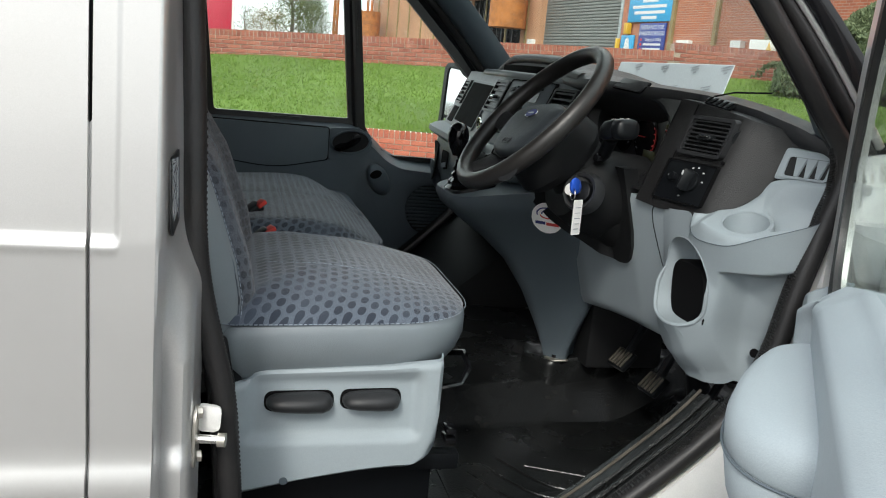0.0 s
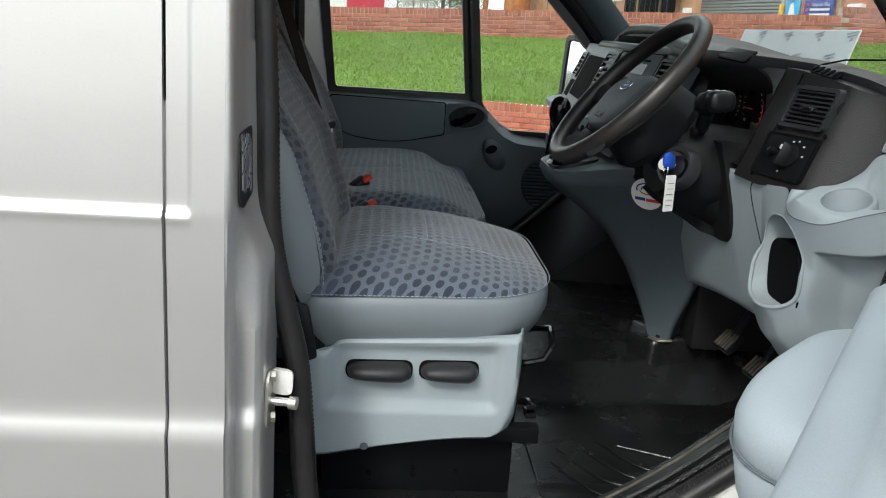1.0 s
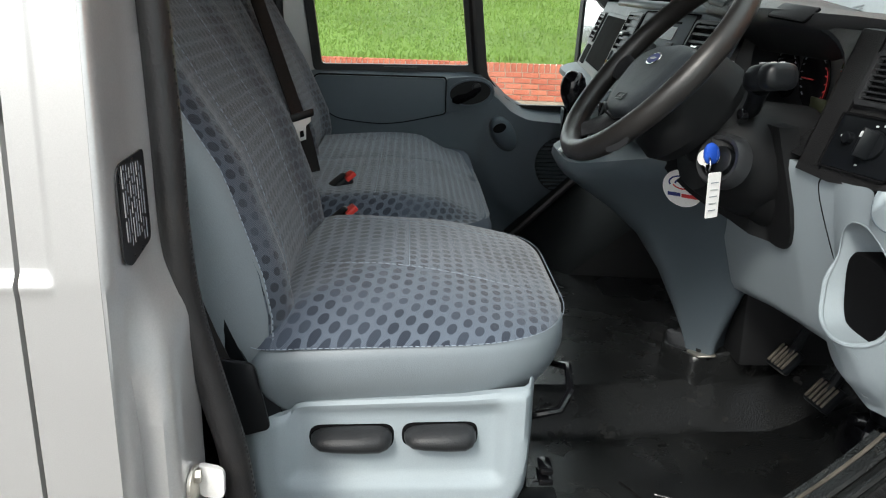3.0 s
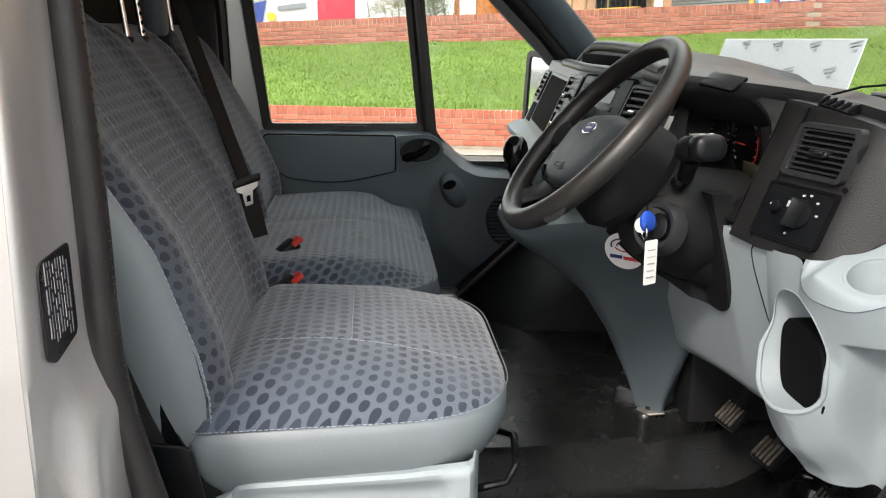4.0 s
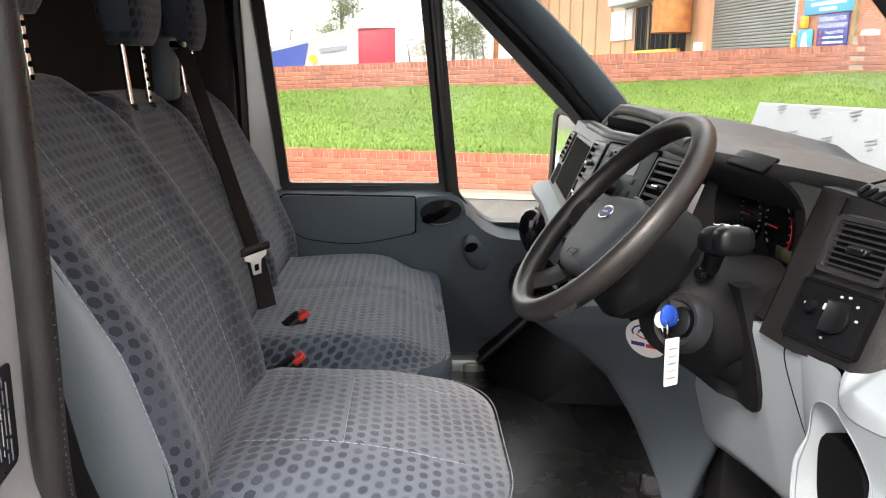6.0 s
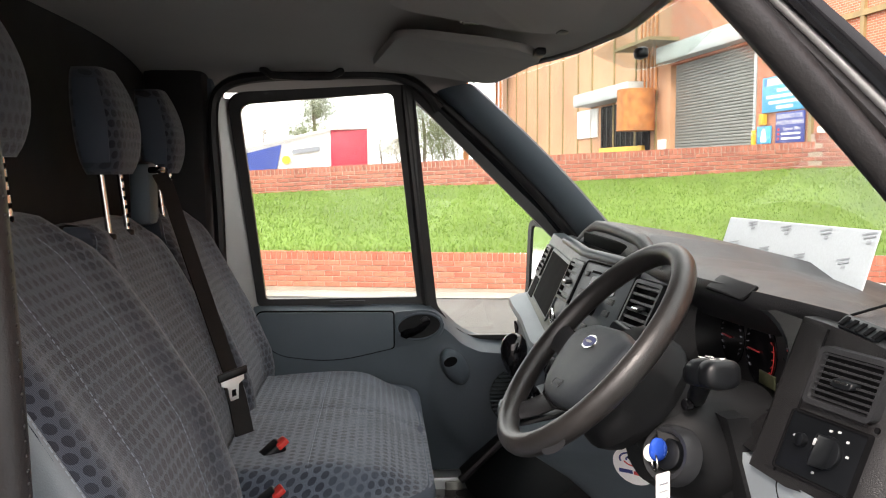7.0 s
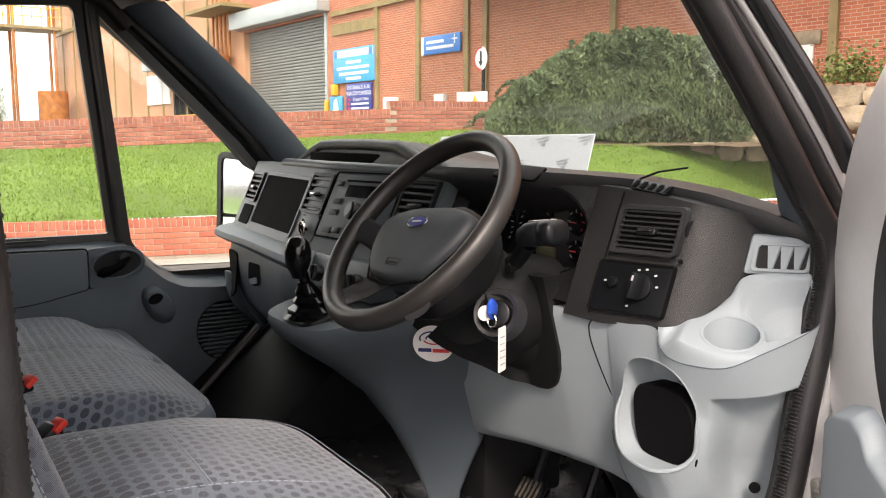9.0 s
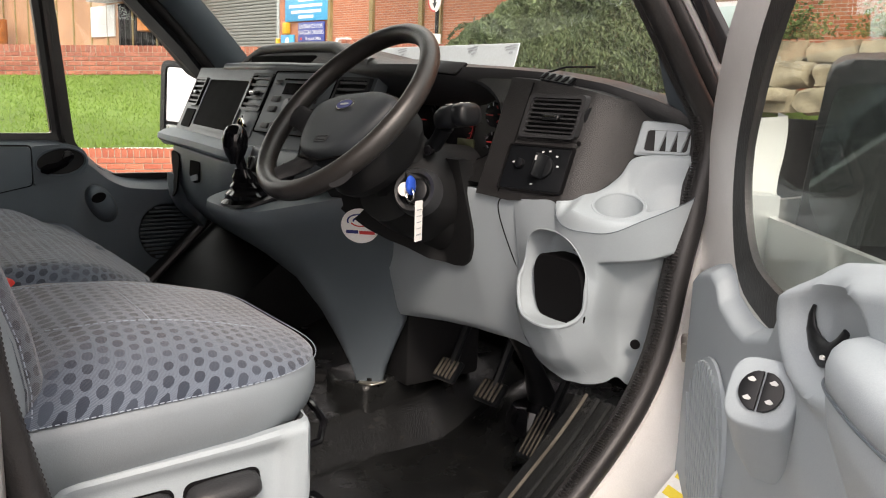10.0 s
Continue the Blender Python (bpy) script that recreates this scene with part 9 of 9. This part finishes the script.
for k, (x, y, h, mt) in enumerate(((-9.5, 72, 4.4, AUTUMN_LEAF), (-7.0, 74, 4.2, TREE_LEAF), (1.5, 70, 3.4, AUTUMN_LEAF), (0.2, 71, 3.6, TREE_LEAF), (2.6, 69, 3.3, AUTUMN_LEAF), (4.6, 73, 3.8, TREE_LEAF), (6.6, 74, 4.0, TREE_LEAF), (-14, 70, 5.0, TREE_LEAF), (-18, 72, 5.4, AUTUMN_LEAF))):
    tree("small_tree", (x, y, 0.9), h, h * 0.55, mt, 20 + k, 2600, "bushy small tree with green and yellow leaves")

# ---- distant shed ----
shed = thing("storage_shed", (-5, 60, 1.0), "long white and crimson storage shed with a blue end", "shed")
part("white_side", loft([[(-14.0, 58.2, 0.9), (-3.27, 59.3, 0.9), (-3.27, 59.3, 4.40), (-14.0, 58.2, 1.90)], [(-14.0, 64.2, 0.9), (-3.27, 65.3, 0.9), (-3.27, 65.3, 4.40), (-14.0, 64.2, 1.90)]]), WHITE_PAINT, shed)
part("red_door", boxed((-1.98, 59.42, 2.68), (2.55, 0.3, 3.65), 0.03), RED_PAINT, shed, "crimson painted doors")
part("red_frame", boxed((-0.62, 59.45, 2.68), (0.18, 0.4, 3.7), 0.02), WHITE_PAINT, shed)
part("blue_end", prism([(-9.6, 58.58, 1.0), (-7.1, 58.83, 1.0), (-6.6, 58.88, 3.40), (-9.6, 58.58, 2.65)], (0, -0.06, 0), 0), BLUE_PAINT, shed, "navy painted panel")
part("word_bar", prism([(-5.9, 58.92, 2.75), (-4.0, 59.12, 3.0), (-4.0, 59.12, 3.30), (-5.9, 58.92, 3.05)], (0, -0.06, 0), 0), PRINT_GREY, shed)
part("emblem", disc((-6.3, 58.88, 2.35), (0, -1, 0), 0.30, 0.06, 20), YELLOW_PAINT, shed)
part("roof_edge", tube([(-14, 58.0, 1.98), (-3.2, 59.1, 4.48), (-0.5, 59.3, 4.55)], 0.09, 6), WHITE_PAINT, shed)

# ---- rough stone rockery ----
rk = thing("stone_rockery", (13.0, 9.0, 1.2), "terraced rough sandstone blocks beside the shrub", "rockery")


def stone(c, sx, sy, sz, seed, rz):
    bm = bmn()
    bmesh.ops.create_cube(bm, size=1.0)
    bmesh.ops.subdivide_edges(bm, edges=bm.edges[:], cuts=4, use_grid_fill=True)
    for v in bm.verts:
        p = v.co * 2
        q = Vector((math.copysign(abs(p.x) ** 1.0, p.x), p.y, p.z))
        rr = 1 - 0.16 * (abs(q.x * q.y) + abs(q.y * q.z) + abs(q.x * q.z)) / 3
        nn = noise.noise_vector(v.co * 2.2 + Vector((seed * 3.1, seed, 0))) * 0.17
        v.co = v.co * rr + nn
    bmesh.ops.transform(bm, matrix=Matrix.Translation(c) @ Matrix.Rotation(rz, 4, "Z") @ Matrix.Diagonal((sx, sy, sz, 1)), verts=bm.verts[:])
    part("stone", bm, STONE, rk, sharp=50)


rs = random.Random(9)
for row, (dx, dy, z) in enumerate(((0, 0, 1.45), (0.5, 0.35, 1.88), (0.9, 0.7, 2.28))):
    p = Vector((12.9, 9.9, z)) + Vector((dx, dy, 0))
    for k in range(9):
        w = rs.uniform(0.6, 1.1)
        p = p + Vector((0.03, -0.99, 0)).normalized() * (w * 0.52)
        stone(p, rs.uniform(0.5, 0.6), w, rs.uniform(0.38, 0.46), k + row * 11, rs.uniform(-0.1, 0.1))
        p = p + Vector((0.03, -0.99, 0)).normalized() * (w * 0.52)
for k, s in enumerate((0.80, 0.9, 1.0)):
    c = BL.lerp(BR, s) + Vector((-0.60, -0.75, -0.17))
    stone(c, 0.28, 0.42, 0.30, 40 + k, 0.9)
soil_s = part("soil_strip", sheet(lambda u, v: (lerp(11.0, 13.4, u) - 0.8 * v, lerp(11.6, 8.2, u) - 0.7 * v, 1.50 - 0.06 * v + 0.03 * noise.noise((u * 9, v * 3, 0))), 20, 5), SOIL, rk, "bare soil at the foot")
for k in range(4):
    sb_ = thing("small_shrub", (13.8 + 0.2 * k, 8.3 - 1.6 * k, 2.3), "small straggly green shrub among the stones", "shrub", "small shrubs")
    leaf_cloud("foliage", 900, lambda rn, k=k: Vector((13.9 + 0.2 * k + rn.normal(0, 0.22), 8.3 - 1.6 * k + rn.normal(0, 0.30), 2.55 + abs(rn.normal(0, 0.25)))), 0.09, TREE_LEAF, sb_, 70 + k)
    part("stem", tube([(13.9 + 0.2 * k, 8.3 - 1.6 * k, 2.2), (13.95 + 0.2 * k, 8.3 - 1.6 * k, 2.7)], 0.02, 6), BARK, sb_)


# ---- brick walls: bricks of their own ----
def brick_mesh(l, d, h, name, mat):
    bm = boxed((0, 0, 0), (l, d, h), 0.005, seg=1)
    m_ = bpy.data.meshes.new(name)
    bm.to_mesh(m_)
    bm.free()
    m_.materials.append(mat)
    return m_


def brick_wall(name, label, x0, x1, line, base, courses, mat, near, rise=None):
    """A stretcher-bond wall with a coping of bricks on edge; line(x) gives y, base(x) the foot's height."""
    w = thing(name, (0, line(0), base(0)), label, "wall", kind="structure")
    H = courses * 0.075
    core = [[(x, line(x) + 0.012, base(x) - 0.4), (x, line(x) + 0.20, base(x) - 0.4), (x, line(x) + 0.20, base(x) + H + 0.09), (x, line(x) + 0.012, base(x) + H + 0.09)] for x in np.linspace(x0, x1, 24)]
    part("mortar_core", loft(core), MORTAR, w)
    bk_, cp_ = brick_mesh(0.213, 0.10, 0.064, "brick", mat), brick_mesh(0.064, 0.215, 0.108, "coping_brick", mat)
    slope = math.atan2(line(1) - line(0), 1)
    ca = math.cos(slope)
    far_v, far_f = [], []
    count = 0
    rb = random.Random(len(name))

    def put(m_, c, tilt, nm):
        nonlocal count
        mt = Matrix.Translation(c) @ Matrix.Rotation(slope, 4, "Z") @ Matrix.Rotation(-tilt, 4, "Y")
        if near[0] < c[0] < near[1] and count < 300:
            o = new(nm, m_)
            o.matrix_basis = mt
            under(o, w)
            count += 1
        else:
            k = len(far_v)
            far_v.extend([tuple(mt @ v.co) for v in m_.vertices])
            far_f.extend([tuple(k + i for i in p.vertices) for p in m_.polygons])

    for row in range(courses):
        x = x0 + (0.1125 if row % 2 else 0.0)
        while x < x1 - 0.12:
            xc = x + 0.1125 * ca
            z = base(xc) + 0.0375 + 0.075 * row
            tl = math.atan((base(x + 0.5) - base(x - 0.5)))
            put(bk_, (xc + rb.uniform(-0.002, 0.002), line(xc) + 0.05 + rb.uniform(-0.003, 0.003), z), tl, "brick")
            x += 0.225 * ca
    x = x0
    while x < x1:
        put(cp_, (x + 0.04, line(x) + 0.105 + rb.uniform(-0.003, 0.003), base(x) + H + 0.056), math.atan((base(x + 0.5) - base(x - 0.5))), "coping_brick")
        x += 0.075 * ca
    m_ = bpy.data.meshes.new("outer_bricks")
    m_.from_pydata(far_v, [], far_f)
    m_.materials.append(mat)
    o = new("outer_bricks", m_)
    under(o, w)
    o["kind"] = "stuff"
    return w


brick_wall("lower_wall", "low orange-red brick retaining wall with a coping on edge", -9.0, 16.0, low_y, lambda x: 0.055 - 0.004 * x, 5, BRICK_RED, (-2.0, 4.0))
brick_wall("upper_wall", "weathered red brick wall along the top of the bank", -14.0, 7.7, lambda x: 15.0 - 0.18 * x, lambda x: 1.28 + 0.045 * x, 5, BRICK_DEEP, (-2.2, 2.0))
brick_wall("stepped_wall", "higher step of the weathered red brick wall", 7.7, 9.7, lambda x: 15.0 - 0.18 * x, lambda x: 1.28 + 0.045 * 7.7 + 0.01 * (x - 7.7), 7, BRICK_DEEP, (7, 10))
